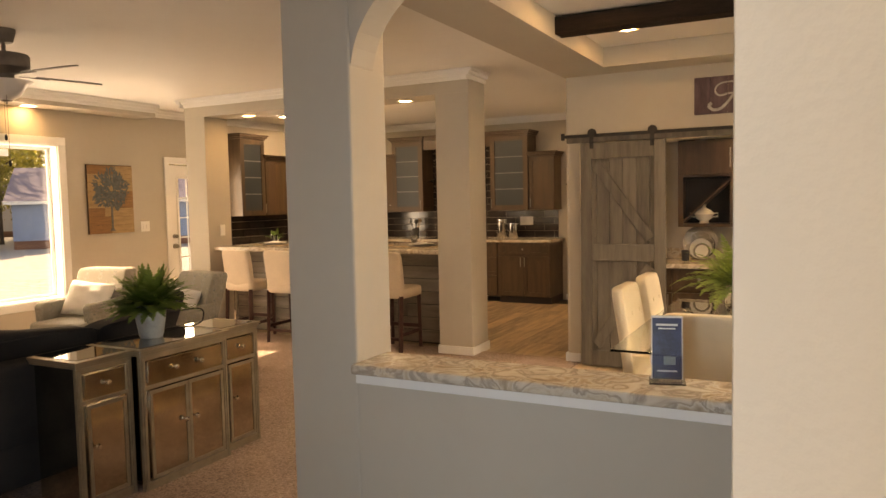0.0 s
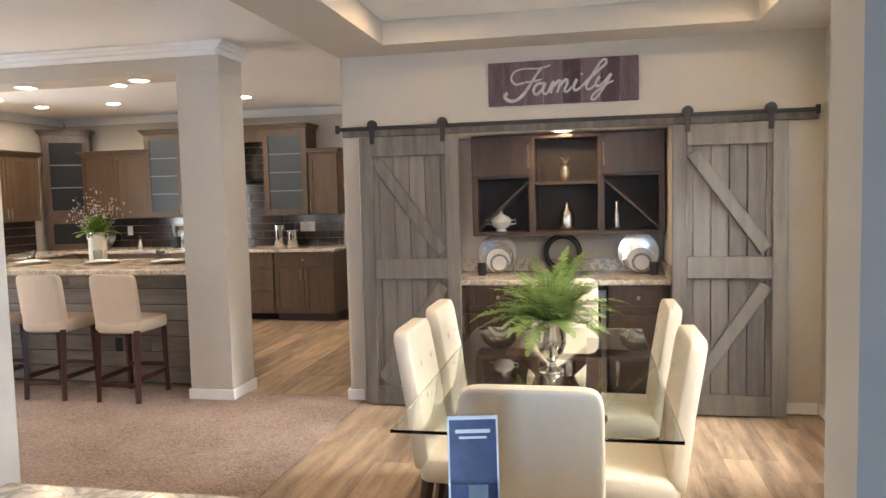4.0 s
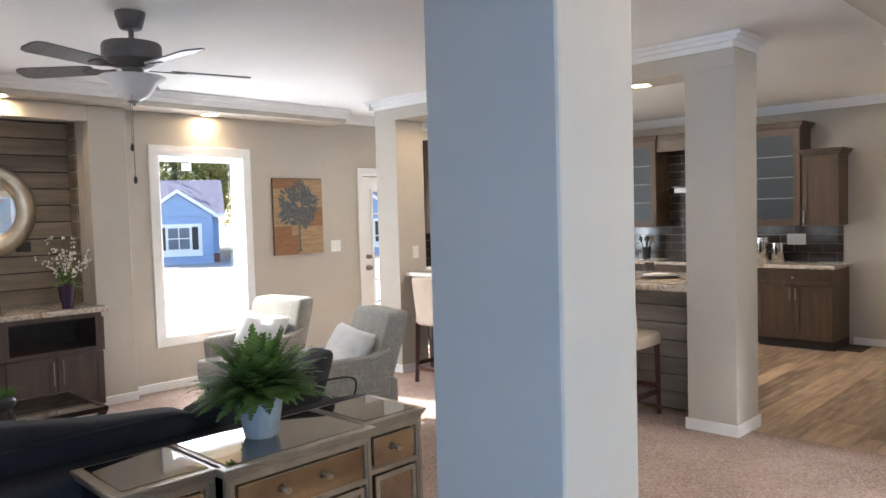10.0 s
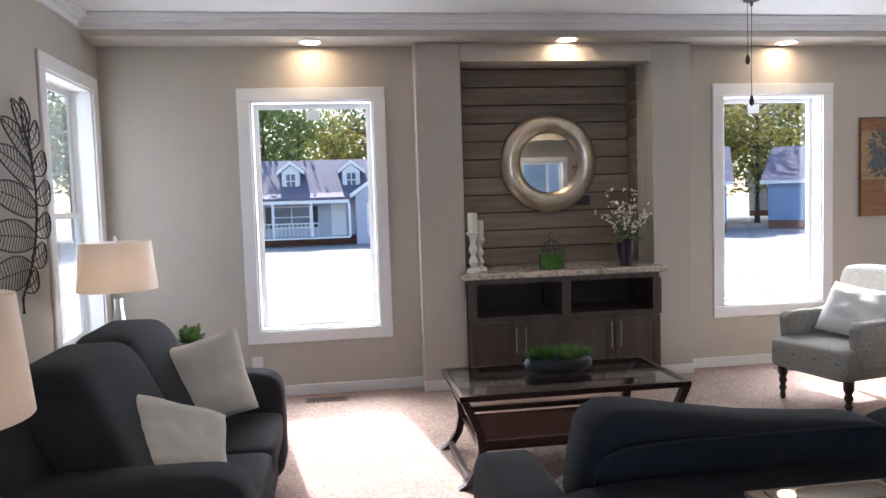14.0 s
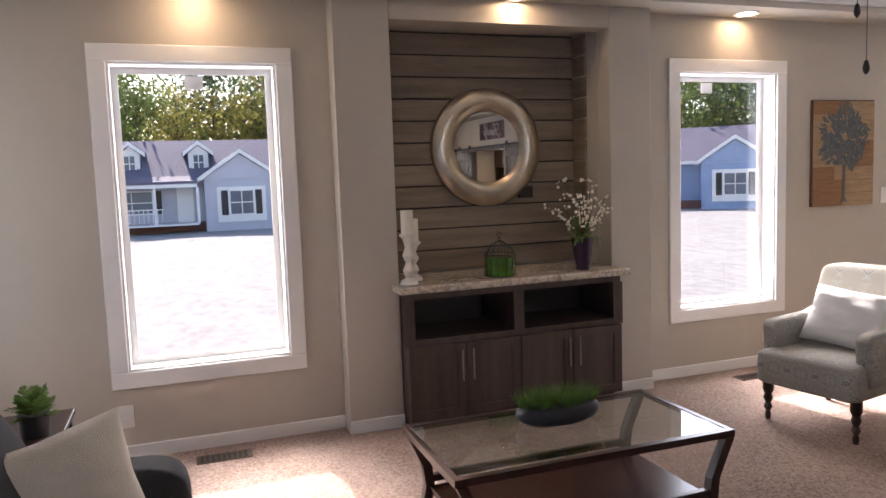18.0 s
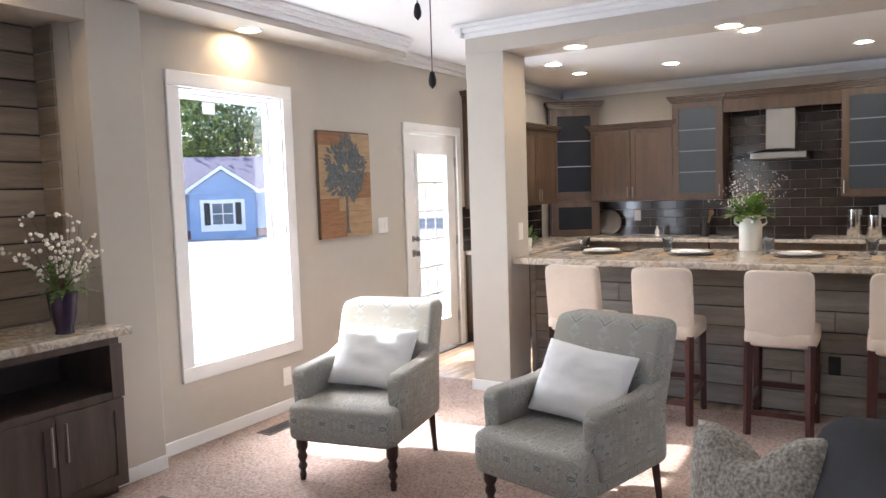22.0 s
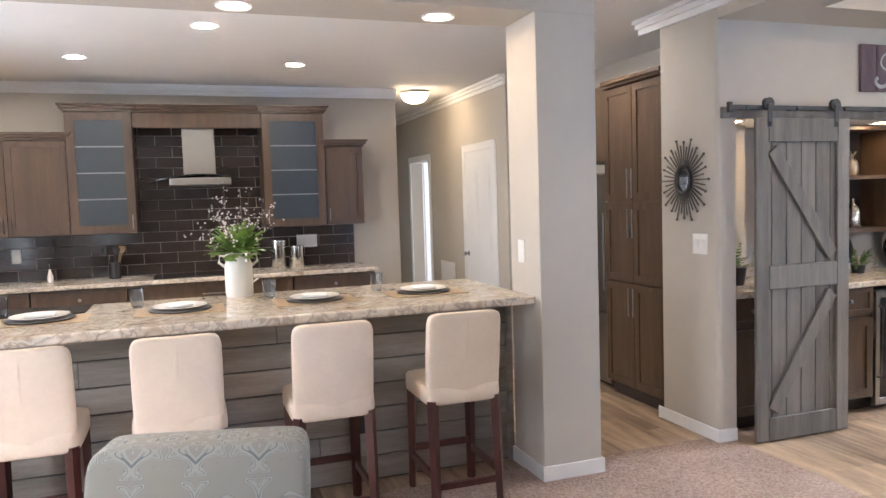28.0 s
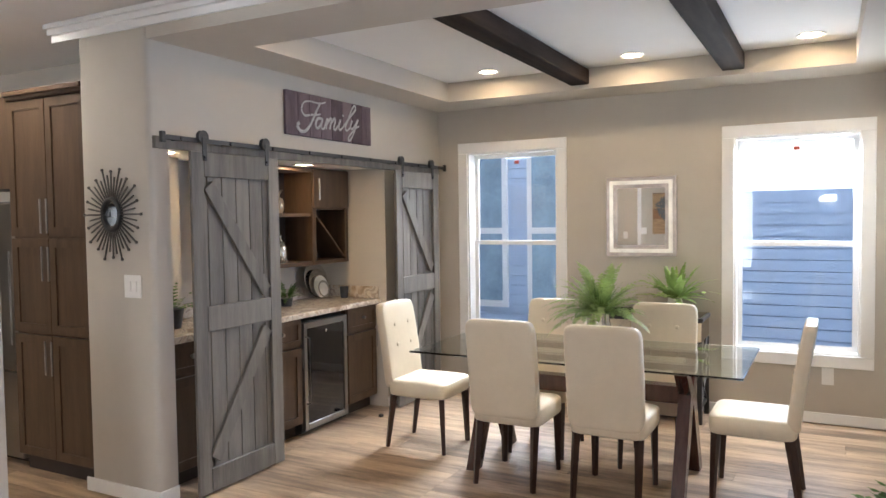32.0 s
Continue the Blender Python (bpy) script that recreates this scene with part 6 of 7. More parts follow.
# ---- dining table ----
dt = thing("dining_table", "glass dining table on dark crossed wooden legs", "dining table", -0.45, 4.35, 0)
part("glass_top", boxb(-0.48, 0.48, -0.97, 0.97, 0.738, 0.75, 0.004, 2), M_TABLEGLASS, dt, "clear bevelled glass top").visible_shadow = False
for y in (-0.62, 0.62):
    for s in (-1, 1):
        part("leg", prism([(s * 0.34, 0.0), (s * 0.25, 0.0), (s * -0.02, 0.55), (s * 0.16, 0.70), (s * 0.25, 0.70), (s * 0.10, 0.55)], y - 0.035 + s * 0.002, y + 0.035 + s * 0.002), M_MAHOG, dt)
part("beam", boxb(-0.05, 0.05, -0.60, 0.60, 0.48, 0.58, 0.004, 1), M_MAHOG, dt)
for s in (-1, 1):
    part("top_rail", boxb(s * 0.20 - 0.03, s * 0.20 + 0.03, -0.70, 0.70, 0.70, 0.737, 0.003, 1), M_MAHOG, dt)

rng = random.Random(21)
fv = thing("table_fern", "fern in a mercury-glass footed vase", "potted fern", -0.43, 4.25, 0.751)
part("vase", lathe([(0.001, 0), (0.058, 0), (0.056, 0.010), (0.022, 0.026), (0.018, 0.045), (0.045, 0.072), (0.064, 0.12), (0.066, 0.16), (0.056, 0.205), (0.06, 0.24), (0.055, 0.24), (0.001, 0.22)], 28), M_MERCURY, fv, "", True)
part_mesh("fronds", frond_mesh(rng, 82, 0.34, 1.55, 2.9, 0.048, pairs=28, width=0.7, up=0.9), M_FERNLIGHT, fv, "feathery light green fronds", (0, 0, 0.225))
part_mesh("grass_blades", blade_mesh(rng, 150, 0.22, 1.35, 4.0, 0.0045), M_FERN2, fv, "dark green grassy blades", (0, 0, 0.225))

# ---- side table, mirror and plant on the dining wall ----
st = thing("mirrored_side_table", "dark mirrored side table with diamond lattice", "side table", 1.02, 4.25, 0, -90)
part("top", boxb(-0.42, 0.42, -0.20, 0.20, 0.77, 0.80, 0.004, 1), M_BLACK, st)
part("top_mirror", boxb(-0.40, 0.40, -0.18, 0.18, 0.8005, 0.803), M_ANTIQUE, st)
part("apron", boxb(-0.41, 0.41, -0.19, 0.19, 0.62, 0.769, 0.003, 1), M_ANTIQUE, st)
knob(st, -0.2, -0.19, 0.70)
knob(st, 0.2, -0.19, 0.70)
for sx in (-0.395, 0.395):
    for sy in (-0.175, 0.175):
        part("leg", boxb(sx - 0.018, sx + 0.018, sy - 0.018, sy + 0.018, 0, 0.62), M_BLACK, st)
part("lower_shelf", boxb(-0.40, 0.40, -0.18, 0.18, 0.10, 0.125), M_BLACK, st)
for sx in (-0.40, 0.40):
    for a, b in (((-0.15, 0.13), (0.15, 0.37)), ((0.15, 0.13), (-0.15, 0.37)), ((-0.15, 0.37), (0.15, 0.61)), ((0.15, 0.37), (-0.15, 0.61))):
        part("lattice", tube([(sx, a[0], a[1]), (sx, b[0], b[1])], 0.007, 5), M_BLACK, st)
for i in range(4):
    x0 = -0.37 + i * 0.185
    for a, b in (((x0, 0.13), (x0 + 0.185, 0.61)), ((x0 + 0.185, 0.13), (x0, 0.61))):
        part("lattice", tube([(a[0], 0.17, a[1]), (b[0], 0.17, b[1])], 0.006, 5), M_BLACK, st)
dm = thing("framed_mirror", "square mirror in a stepped silver-bronze frame", "mirror", XE - 0.002, 4.375, 1.562, -90)
for i, (o, d) in enumerate(((0.285, 0.022), (0.255, 0.034), (0.225, 0.026))):
    bm = bm_new()
    h = 0.325 - (0.285 - o)
    for a in (box(bm, -o, o, -d, 0, h - 0.031, h), box(bm, -o, o, -d, 0, -h, -h + 0.031), box(bm, -o, -o + 0.031, -d + 0.0005, 0, -h + 0.031, h - 0.031), box(bm, o - 0.031, o, -d + 0.0005, 0, -h + 0.031, h - 0.031)):
        pass
    part("frame", bm, (M_BRONZE, M_SILVERLEAF, M_BRONZE)[i], dm)
part("mirror_glass", boxb(-0.196, 0.196, -0.010, -0.002, -0.236, 0.236), M_MIRROR, dm)
sp = thing("side_plant", "leafy green plant in a white pot", "potted plant", 1.04, 4.07, 0.8035)
part("pot", lathe([(0.001, 0), (0.05, 0), (0.065, 0.06), (0.05, 0.12), (0.045, 0.12), (0.001, 0.10)], 20), M_PORC, sp, "", True)
part_mesh("leaves", frond_mesh(random.Random(31), 64, 0.34, 1.35, 2.0, 0.030, pairs=13, width=0.95), M_FERNLIGHT, sp, "", (0, 0, 0.11))
tr = thing("serving_tray", "dark tray on the side table", "tray", 1.02, 4.38, 0.8035)
part("tray", boxb(-0.12, 0.12, -0.16, 0.16, 0, 0.02, 0.006, 2), M_BEAM, tr)

# ---- brochure ----
br = thing("brochure_holder", "acrylic stand with a dark blue leaflet on the ledge", "brochure holder", -0.505, 2.545, 0.823, 12)
part("stand", boxb(-0.063, 0.063, -0.055, 0.045, 0, 0.006, 0.002, 1), M_CLEAR, br)
lean = pose(0, 0.0, 0.006, -10)
for name, y0, y1, z0, z1, m in (("back", 0.004, 0.007, 0.0, 0.235, M_CLEAR), ("pocket", -0.020, -0.017, 0.0, 0.09, M_CLEAR), ("leaflet", -0.004, 0.0, 0.004, 0.232, mat("navy_print", (0.03, 0.045, 0.15), 0.35, 0, 14, color2=(0.006, 0.01, 0.035)))):
    bm = boxb(-0.055, 0.055, y0, y1, z0, z1)
    bmesh.ops.transform(bm, matrix=lean, verts=bm.verts[:])
    lfp = part(name, bm, m, br)
for x0, x1, z0, z1, m in ((-0.038, 0.038, 0.195, 0.203, M_PLASTIC), (-0.03, 0.03, 0.183, 0.188, M_PLASTIC), (-0.012, 0.03, 0.055, 0.085, M_SLATE), (-0.035, 0.035, 0.03, 0.036, M_PLASTIC), (-0.055, 0.055, 0.224, 0.232, M_PLASTIC), (-0.055, -0.051, 0.004, 0.224, M_PLASTIC), (0.051, 0.055, 0.004, 0.224, M_PLASTIC)):
    bm = boxb(x0, x1, -0.0052, -0.0042, z0, z1)
    bmesh.ops.transform(bm, matrix=lean, verts=bm.verts[:])
    part("print_bar", bm, m, br)


# ---- bar settings ----
def place_setting(x):
    m = thing("placemat", "tan woven placemat on the bar", "placemat", x, 6.66, 1.0125, group="placemats on the bar")
    part("mat", boxb(-0.22, 0.22, -0.15, 0.15, 0, 0.004, 0.002, 1), mat("tan_weave", (0.36, 0.26, 0.16), 0.9, 0.2, 30, 0.4, 250), m)
    p = thing("dinner_plate", "white plate on a dark charger with a folded napkin", "plate", x, 6.68, 1.017, group="plates on the bar")
    part("charger", lathe([(0.001, 0), (0.15, 0.0), (0.16, 0.008), (0.155, 0.010), (0.001, 0.005)], 32), M_PEWTER, p, "dark pewter charger", True)
    part("plate", lathe([(0.001, 0.010), (0.09, 0.010), (0.135, 0.022), (0.135, 0.026), (0.09, 0.015), (0.001, 0.015)], 32), M_PORC, p, "white plate", True)
    part("napkin", superq(0.07, 0.045, 0.010, 0.5, 0.5, 8, pose(0, 0, 0.027)), M_PILLOW2, p, "", True)
    g = thing("tumbler", "smoky glass tumbler on the bar", "tumbler", x - 0.22, 6.92, 1.0125, group="tumblers on the bar")
    part("cup", lathe([(0.001, 0), (0.030, 0), (0.040, 0.105), (0.037, 0.105), (0.027, 0.008), (0.001, 0.008)], 20), glass("smoky_glass", (0.72, 0.75, 0.76)), g, "", True)


for x in (-5.78, -5.13, -4.43, -3.80):
    place_setting(x)
jug = thing("enamel_jug", "cream two-handled jug of greenery and buds", "flower jug", -4.80, 7.13, 1.0125)
part("jug", lathe([(0.001, 0), (0.075, 0), (0.08, 0.02), (0.08, 0.19), (0.064, 0.225), (0.074, 0.26), (0.069, 0.26), (0.001, 0.235)], 26), M_ENAMEL, jug, "", True)
for s in (-1, 1):
    part("handle", tube([(s * 0.066, 0, 0.24), (s * 0.105, 0, 0.245), (s * 0.11, 0, 0.205), (s * 0.078, 0, 0.18)], 0.008, 8), M_ENAMEL, jug, "", True)
blossom_bunch(jug, random.Random(14), 26, 0.42, 0.95, 0.006, mat("pale_buds", (0.62, 0.56, 0.55), 0.7, 0.2, 20), 0.235, 0)
part_mesh("leaves", frond_mesh(random.Random(15), 70, 0.20, 1.3, 3.5, 0.045, pairs=7, width=0.9), M_FERN, jug, "", (0, 0, 0.245))

# ---- worktop things ----
ph = thing("silver_platter", "round ridged silver platter leaning on the tiles", "platter", -6.88, YN - 0.10, 0.9165)
for r in (0.16, 0.13, 0.10, 0.07, 0.04):
    part("ring", lathe([(r - 0.018, 0.0), (r - 0.009, 0.014), (r, 0.002)], 36, pose(0, 0.0, 0.158, 76), False), M_SILVER, ph, "", True)
part("back", lathe([(0.001, -0.004), (0.158, -0.004), (0.158, 0.0005), (0.001, 0.0005)], 36, pose(0, 0.0, 0.158, 76)), M_SILVER, ph)
sd = thing("soap_bottle", "clear soap bottle with a steel pump", "bottle", -6.25, 9.95, 0.9165)
part("bottle", lathe([(0.001, 0), (0.026, 0), (0.028, 0.05), (0.012, 0.10), (0.010, 0.12), (0.001, 0.12)], 16), M_PORC, sd, "", True)
part("pump", tube([(0, 0, 0.12), (0, 0, 0.16), (0, -0.03, 0.165)], 0.004, 6), M_STEEL, sd)
ut = thing("utensil_holder", "dark crock of wooden spoons and black utensils", "utensils", -5.72, 9.98, 0.9165)
part("crock", lathe([(0.001, 0), (0.05, 0), (0.055, 0.15), (0.05, 0.15), (0.046, 0.01), (0.001, 0.01)], 20), M_BLACK, ut, "", True)
rng = random.Random(2)
for i in range(6):
    dx, dy = rng.uniform(-0.07, 0.07), rng.uniform(-0.03, 0.03)
    u = part("handle", tube([(dx * 0.2, dy * 0.2, 0.02), (dx, dy, 0.24)], 0.006, 6), M_BLACK if i % 2 else ART[1], ut)
    part("spoon_head", superq(0.026, 0.008, 0.035, 1, 1, 8, pose(dx * 1.1, dy * 1.1, 0.265)), M_BLACK if i % 2 else ART[1], u, "", True)
for x, h in ((-4.24, 0.285), (-4.06, 0.225)):
    t = thing("canister", "hammered silver canister on the worktop", "canister", x, 9.98, 0.9165, group="hammered silver canisters")
    part("body", lathe([(0.001, 0), (0.066, 0), (0.070, 0.01), (0.070, h - 0.03), (0.064, h - 0.025), (0.001, h - 0.025)], 24), M_MERCURY, t, "", True)
    part("lid", lathe([(0.071, h - 0.024), (0.071, h - 0.003), (0.064, h), (0.001, h)], 24), M_SILVER, t, "", True)
pp = thing("herb_pot", "small green herb in a white pot on the side worktop", "potted plant", -7.15, 8.3, 0.9165)
part("pot", lathe([(0.001, 0), (0.045, 0), (0.055, 0.09), (0.001, 0.08)], 18), M_PORC, pp, "", True)
part_mesh("leaves", frond_mesh(random.Random(6), 24, 0.16, 1.3, 5, 0.03, pairs=7, width=0.9), M_FERN2, pp, "", (0, 0, 0.08))


# ---- living room ----
cs = thing("mirrored_console", "breakfront mirrored console table with champagne trim", "console table", -3.345, 2.755, 0.006, 90)
def console_bay(x0, x1, front, doors, name):
    """One bay of the console: mirrored top, drawer and doors in a ribbed frame."""
    b = part(name, boxb(x0 + 0.012, x1 - 0.012, front + 0.012, 0.165, 0.03, 0.715), M_ANTIQUE, cs)
    for k, (o, a, c) in enumerate(((0.004, 0.715, 0.728), (0.012, 0.728, 0.740), (0.020, 0.740, 0.752))):
        part("cornice", boxb(x0 - o + 0.002 * k, x1 + o - 0.002 * k, front - o, 0.185, a, c, 0.003, 1), M_CHAMPAGNE, b)
    part("top_mirror", boxb(x0 + 0.02, x1 - 0.02, front + 0.015, 0.165, 0.7522, 0.7555), M_SMOKED, b, "smoked mirror top")
    bm = bm_new()
    for x in (x0, x1 - 0.03):
        box(bm, x, x + 0.030, front, front + 0.02, 0.0, 0.714)
        box(bm, x + 0.009, x + 0.021, front - 0.006, front - 0.0005, 0.01, 0.70)
    for z0, z1 in ((0.0, 0.045), (0.535, 0.552), (0.69, 0.714)):
        box(bm, x0 + 0.031, x1 - 0.031, front, front + 0.02, z0, z1)
    part("frame", bm, M_CHAMPAGNE, b)
    dw = part("drawer", boxb(x0 + 0.045, x1 - 0.045, front - 0.004, front + 0.011, 0.565, 0.68, 0.003, 1), M_ANTIQUE, b)
    n = 2 if doors == 2 else 1
    for kx in (((x0 + x1) / 2 - 0.09, (x0 + x1) / 2 + 0.09) if n == 2 else ((x0 + x1) / 2,)):
        part("knob", lathe([(0.001, 0), (0.006, 0), (0.006, 0.012), (0.016, 0.02), (0.012, 0.03), (0.001, 0.032)], 12, pose(kx, front - 0.004, 0.622, 90)), M_CHROME, dw, "chrome knob", True)
    w = (x1 - x0 - 0.09) / n
    for i in range(n):
        a = x0 + 0.045 + i * w
        d = part("door", boxb(a + 0.002, a + w - 0.002, front - 0.004, front + 0.011, 0.055, 0.525, 0.003, 1), M_ANTIQUE, b)
        bm = bm_new()
        for q in (box(bm, a + 0.002, a + 0.02, front - 0.009, front - 0.0045, 0.055, 0.525), box(bm, a + w - 0.02, a + w - 0.002, front - 0.009, front - 0.0045, 0.055, 0.525),
                  box(bm, a + 0.02, a + w - 0.02, front - 0.009, front - 0.0045, 0.055, 0.073), box(bm, a + 0.02, a + w - 0.02, front - 0.009, front - 0.0045, 0.507, 0.525)):
            pass
        part("door_bead", bm, M_CHAMPAGNE, d)
        part("knob", lathe([(0.001, 0), (0.006, 0), (0.006, 0.012), (0.016, 0.02), (0.012, 0.03), (0.001, 0.032)], 12, pose(a + (w - 0.035 if i == 0 and n == 2 else 0.035), front - 0.009, 0.32, 90)), M_CHROME, d, "chrome knob", True)


console_bay(-0.635, -0.315, -0.165, 1, "bay")
console_bay(-0.305, 0.315, -0.215, 2, "bay")
console_bay(0.325, 0.635, -0.165, 1, "bay")
cf = thing("console_fern", "bushy fern in a blue-grey ceramic pot", "potted fern", -3.36, 2.73, 0.762)
part("pot", lathe([(0.001, 0), (0.058, 0), (0.066, 0.02), (0.082, 0.12), (0.088, 0.185), (0.08, 0.185), (0.075, 0.15), (0.001, 0.15)], 28), M_SLATE, cf, "", True)
part_mesh("fronds", frond_mesh(random.Random(41), 300, 0.25, 1.55, 2.4, 0.031, pairs=16, width=0.85, up=0.75), M_FERN2, cf, "", (0, 0, 0.17))


def sofa(name, label, x, y, rz, w, seats, pillows=()):
    """A rolled-arm sofa; its front looks along -y."""
    t = thing(name, label, "sofa", x, y, 0.006, rz)
    h = w / 2
    part("base", superq(h - 0.05, 0.38, 0.12, 0.15, 0.12, 12, pose(0, 0.02, 0.18)), M_SOFA, t, "", True)
    for s in (-1, 1):
        bm = superq(0.105, 0.40, 0.285, 0.35, 0.2, 14, pose(s * (h - 0.11), 0.0, 0.325))
        part("arm", bm, M_SOFA, t, "", True)
    bm = superq(h - 0.04, 0.10, 0.325, 0.25, 0.15, 14)
    for v in bm.verts:
        v.co.y += 0.06 * (v.co.z / 0.36)
    bmesh.ops.transform(bm, matrix=pose(0, 0.31, 0.39), verts=bm.verts[:])
    part("back_frame", bm, M_SOFA, t, "", True)
    sw = (w - 0.44) / seats
    for i in range(seats):
        cx = -h + 0.22 + sw * (i + 0.5)
        c = part("seat_cushion", superq(sw / 2 - 0.004, 0.30, 0.07, 0.3, 0.18, 14, pose(cx, -0.10, 0.36)), M_SOFA, t, "", True)
        thick, tall = (0.10, 0.215) if name == "sofa" else (0.135, 0.24)
        bm = superq(sw / 2 + 0.03, thick, tall, 0.4, 0.25, 14)
        for v in bm.verts:
            v.co.y += 0.10 * (v.co.z / 0.215) - 0.02 * (1 - (v.co.x / sw) ** 2)
        lift = 0.012 if name == "sofa" else 0.085
        if name == "sofa" and i == 0:
            for v in bm.verts:
                k = max(0.0, min(1.0, 0.35 - v.co.x / sw)) ** 2
                v.co.z += 0.17 * k
                v.co.y -= 0.22 * k
        elif name == "sofa":
            for v in bm.verts:
                v.co.z += 0.13 * max(0.0, min(1.0, 0.4 + v.co.x / sw)) ** 2
        bmesh.ops.transform(bm, matrix=pose(cx, 0.17, 0.60 + lift), verts=bm.verts[:])
        b = part("back_cushion", bm, M_SOFA, t, "", True)
        ring = []
        for k in range(33):
            a = 2 * math.pi * k / 32
            cc, ss = math.copysign(abs(math.cos(a)) ** 0.3, math.cos(a)), math.copysign(abs(math.sin(a)) ** 0.3, math.sin(a))
            ring.append((cx + (sw / 2 + 0.022) * cc, 0.17 + 0.09 * ss + 0.07, 0.60 + lift + (tall - 0.012) * ss))
        part("piping", tube(ring, 0.005, 6), M_SOFA, b, "", True)
    for sx in (-1, 1):
        for sy in (-0.31, 0.33):
            part("foot", lathe([(0.001, 0), (0.022, 0), (0.03, 0.07), (0.001, 0.07)], 12, pose(sx * (h - 0.1), sy, 0)), M_ESPRESSO, t)
    return t


sofa("sofa", "charcoal fabric sofa with loose back cushions", -4.03, 2.66, -90, 2.06, 2)
sofa("loveseat", "charcoal fabric loveseat with scatter cushions", -5.07, 0.53, 180, 1.60, 2)


def scatter(x, y, z, w, h, t, rx, rz, material, label, seed, dent=0.0, roll=0):
    bm = pillow_mesh(w, h, t, seed)
    for v in bm.verts:
        k = max(0.0, v.co.z / (h / 2))
        v.co.z -= dent * k * k * math.exp(-(v.co.x / (0.16 * w)) ** 2)
    o = solid("scatter_cushion", bm, material, label, "cushion", smooth=True, at=pose(x, y, z, rx, roll, rz))
    return o


scatter(-4.22, 3.46, 0.615, 0.45, 0.45, 0.17, -16, -28, M_SPECK, "speckled grey woven cushion on the sofa", 1, 0.09, -8)
scatter(-4.20, 1.93, 0.48, 0.32, 0.30, 0.14, -58, -70, M_SPECK, "speckled grey woven cushion on the sofa", 3)
scatter(-5.45, 0.57, 0.635, 0.47, 0.39, 0.17, -14, 115, M_PILLOW, "ivory cushion on the loveseat", 4, 0, -9)
scatter(-4.78, 0.60, 0.57, 0.43, 0.34, 0.15, -40, 122, M_PILLOW, "ivory cushion on the loveseat", 5, 0, 24)


def armchair(x, y, rz, label, pillow_seed, pillow_mat, pillow_label):
    """A low-armed chair on turned legs; its front looks along -y."""
    t = thing("armchair", label, "armchair", x, y, 0.006, rz, group="paisley armchairs")
    part("seat", superq(0.305, 0.36, 0.105, 0.25, 0.15, 14, pose(0, -0.03, 0.33)), M_PAISLEY, t, "", True)
    bm = superq(0.295, 0.085, 0.30, 0.16, 0.10, 14)
    for v in bm.verts:
        v.co.y += 0.10 * (v.co.z / 0.30)
    bmesh.ops.transform(bm, matrix=pose(0, 0.25, 0.585), verts=bm.verts[:])
    part("backrest", bm, M_PAISLEY, t, "", True)
    for s in (-1, 1):
        bm = prism([(-0.26, 0.30), (-0.285, 0.56), (-0.25, 0.595), (0.10, 0.60), (0.26, 0.64), (0.24, 0.30)], 0.235 * s, 0.325 * s, "x")
        part("arm", bevelled(bm, 0.022, 3), M_PAISLEY, t, "", True)
        part("leg", lathe([(0.001, 0), (0.014, 0), (0.019, 0.03), (0.013, 0.05), (0.026, 0.075), (0.016, 0.10), (0.028, 0.13), (0.020, 0.155), (0.032, 0.18), (0.032, 0.235), (0.001, 0.235)], 16, pose(s * 0.265, -0.30, 0)), M_ESPRESSO, t, "turned dark leg", True)
        part("leg", tube([(s * 0.255, 0.26, 0.25), (s * 0.26, 0.30, 0.0)], 0.026, 4, 0.017), M_ESPRESSO, t)
    m = pose(x, y, 0.006, 0, 0, rz) @ pose(0.0, 0.06, 0.60, -30, 6, 8)
    o = solid("scatter_cushion", pillow_mesh(0.46, 0.36, 0.16, pillow_seed), pillow_mat, pillow_label, "cushion", smooth=True, at=m)
    return t


armchair(-6.38, 4.54, 10.8, "grey-green paisley armchair on turned legs by the window", 6, M_PILLOW2, "white crumpled cushion on the armchair")
armchair(-5.15, 4.48, -14.6, "grey-green paisley armchair on turned legs near the bar", 7, M_PILLOW2, "white cushion on the armchair")

# coffee table
co = thing("coffee_table", "glass coffee table with curved dark legs and lower shelf", "coffee table", -5.81, 2.38, 0.006, 0)
part("glass_top", boxb(-0.285, 0.285, -0.575, 0.575, 0.452, 0.462, 0.003, 1), M_TABLEGLASS, co, "clear glass top").visible_shadow = False
bm = bm_new()
for q in (box(bm, -0.315, -0.286, -0.60, 0.60, 0.436, 0.464), box(bm, 0.286, 0.315, -0.60, 0.60, 0.436, 0.464), box(bm, -0.286, 0.286, -0.60, -0.576, 0.436, 0.464), box(bm, -0.286, 0.286, 0.576, 0.60, 0.436, 0.464)):
    pass
part("top_frame", bm, M_ESPRESSO, co)
part("shelf", boxb(-0.27, 0.27, -0.50, 0.50, 0.17, 0.20, 0.006, 2), M_MAHOG, co, "polished mahogany shelf")
for sx in (-1, 1):
    for sy in (-1, 1):
        prof = [(0.575, 0.435), (0.545, 0.37), (0.505, 0.28), (0.495, 0.19), (0.515, 0.10), (0.56, 0.03), (0.60, 0.0)]
        outer = [(sy * (a + 0.018), z) for a, z in prof]
        inner = [(sy * (a - 0.022), z) for a, z in prof[::-1]]
        part("leg", prism(outer + inner, sx * 0.30 - 0.02, sx * 0.30 + 0.02, "x"), M_ESPRESSO, co)
    part("side_rail", boxb(sx * 0.30 - 0.015, sx * 0.30 + 0.015, -0.50, 0.50, 0.205, 0.235, 0.003, 1), M_ESPRESSO, co)
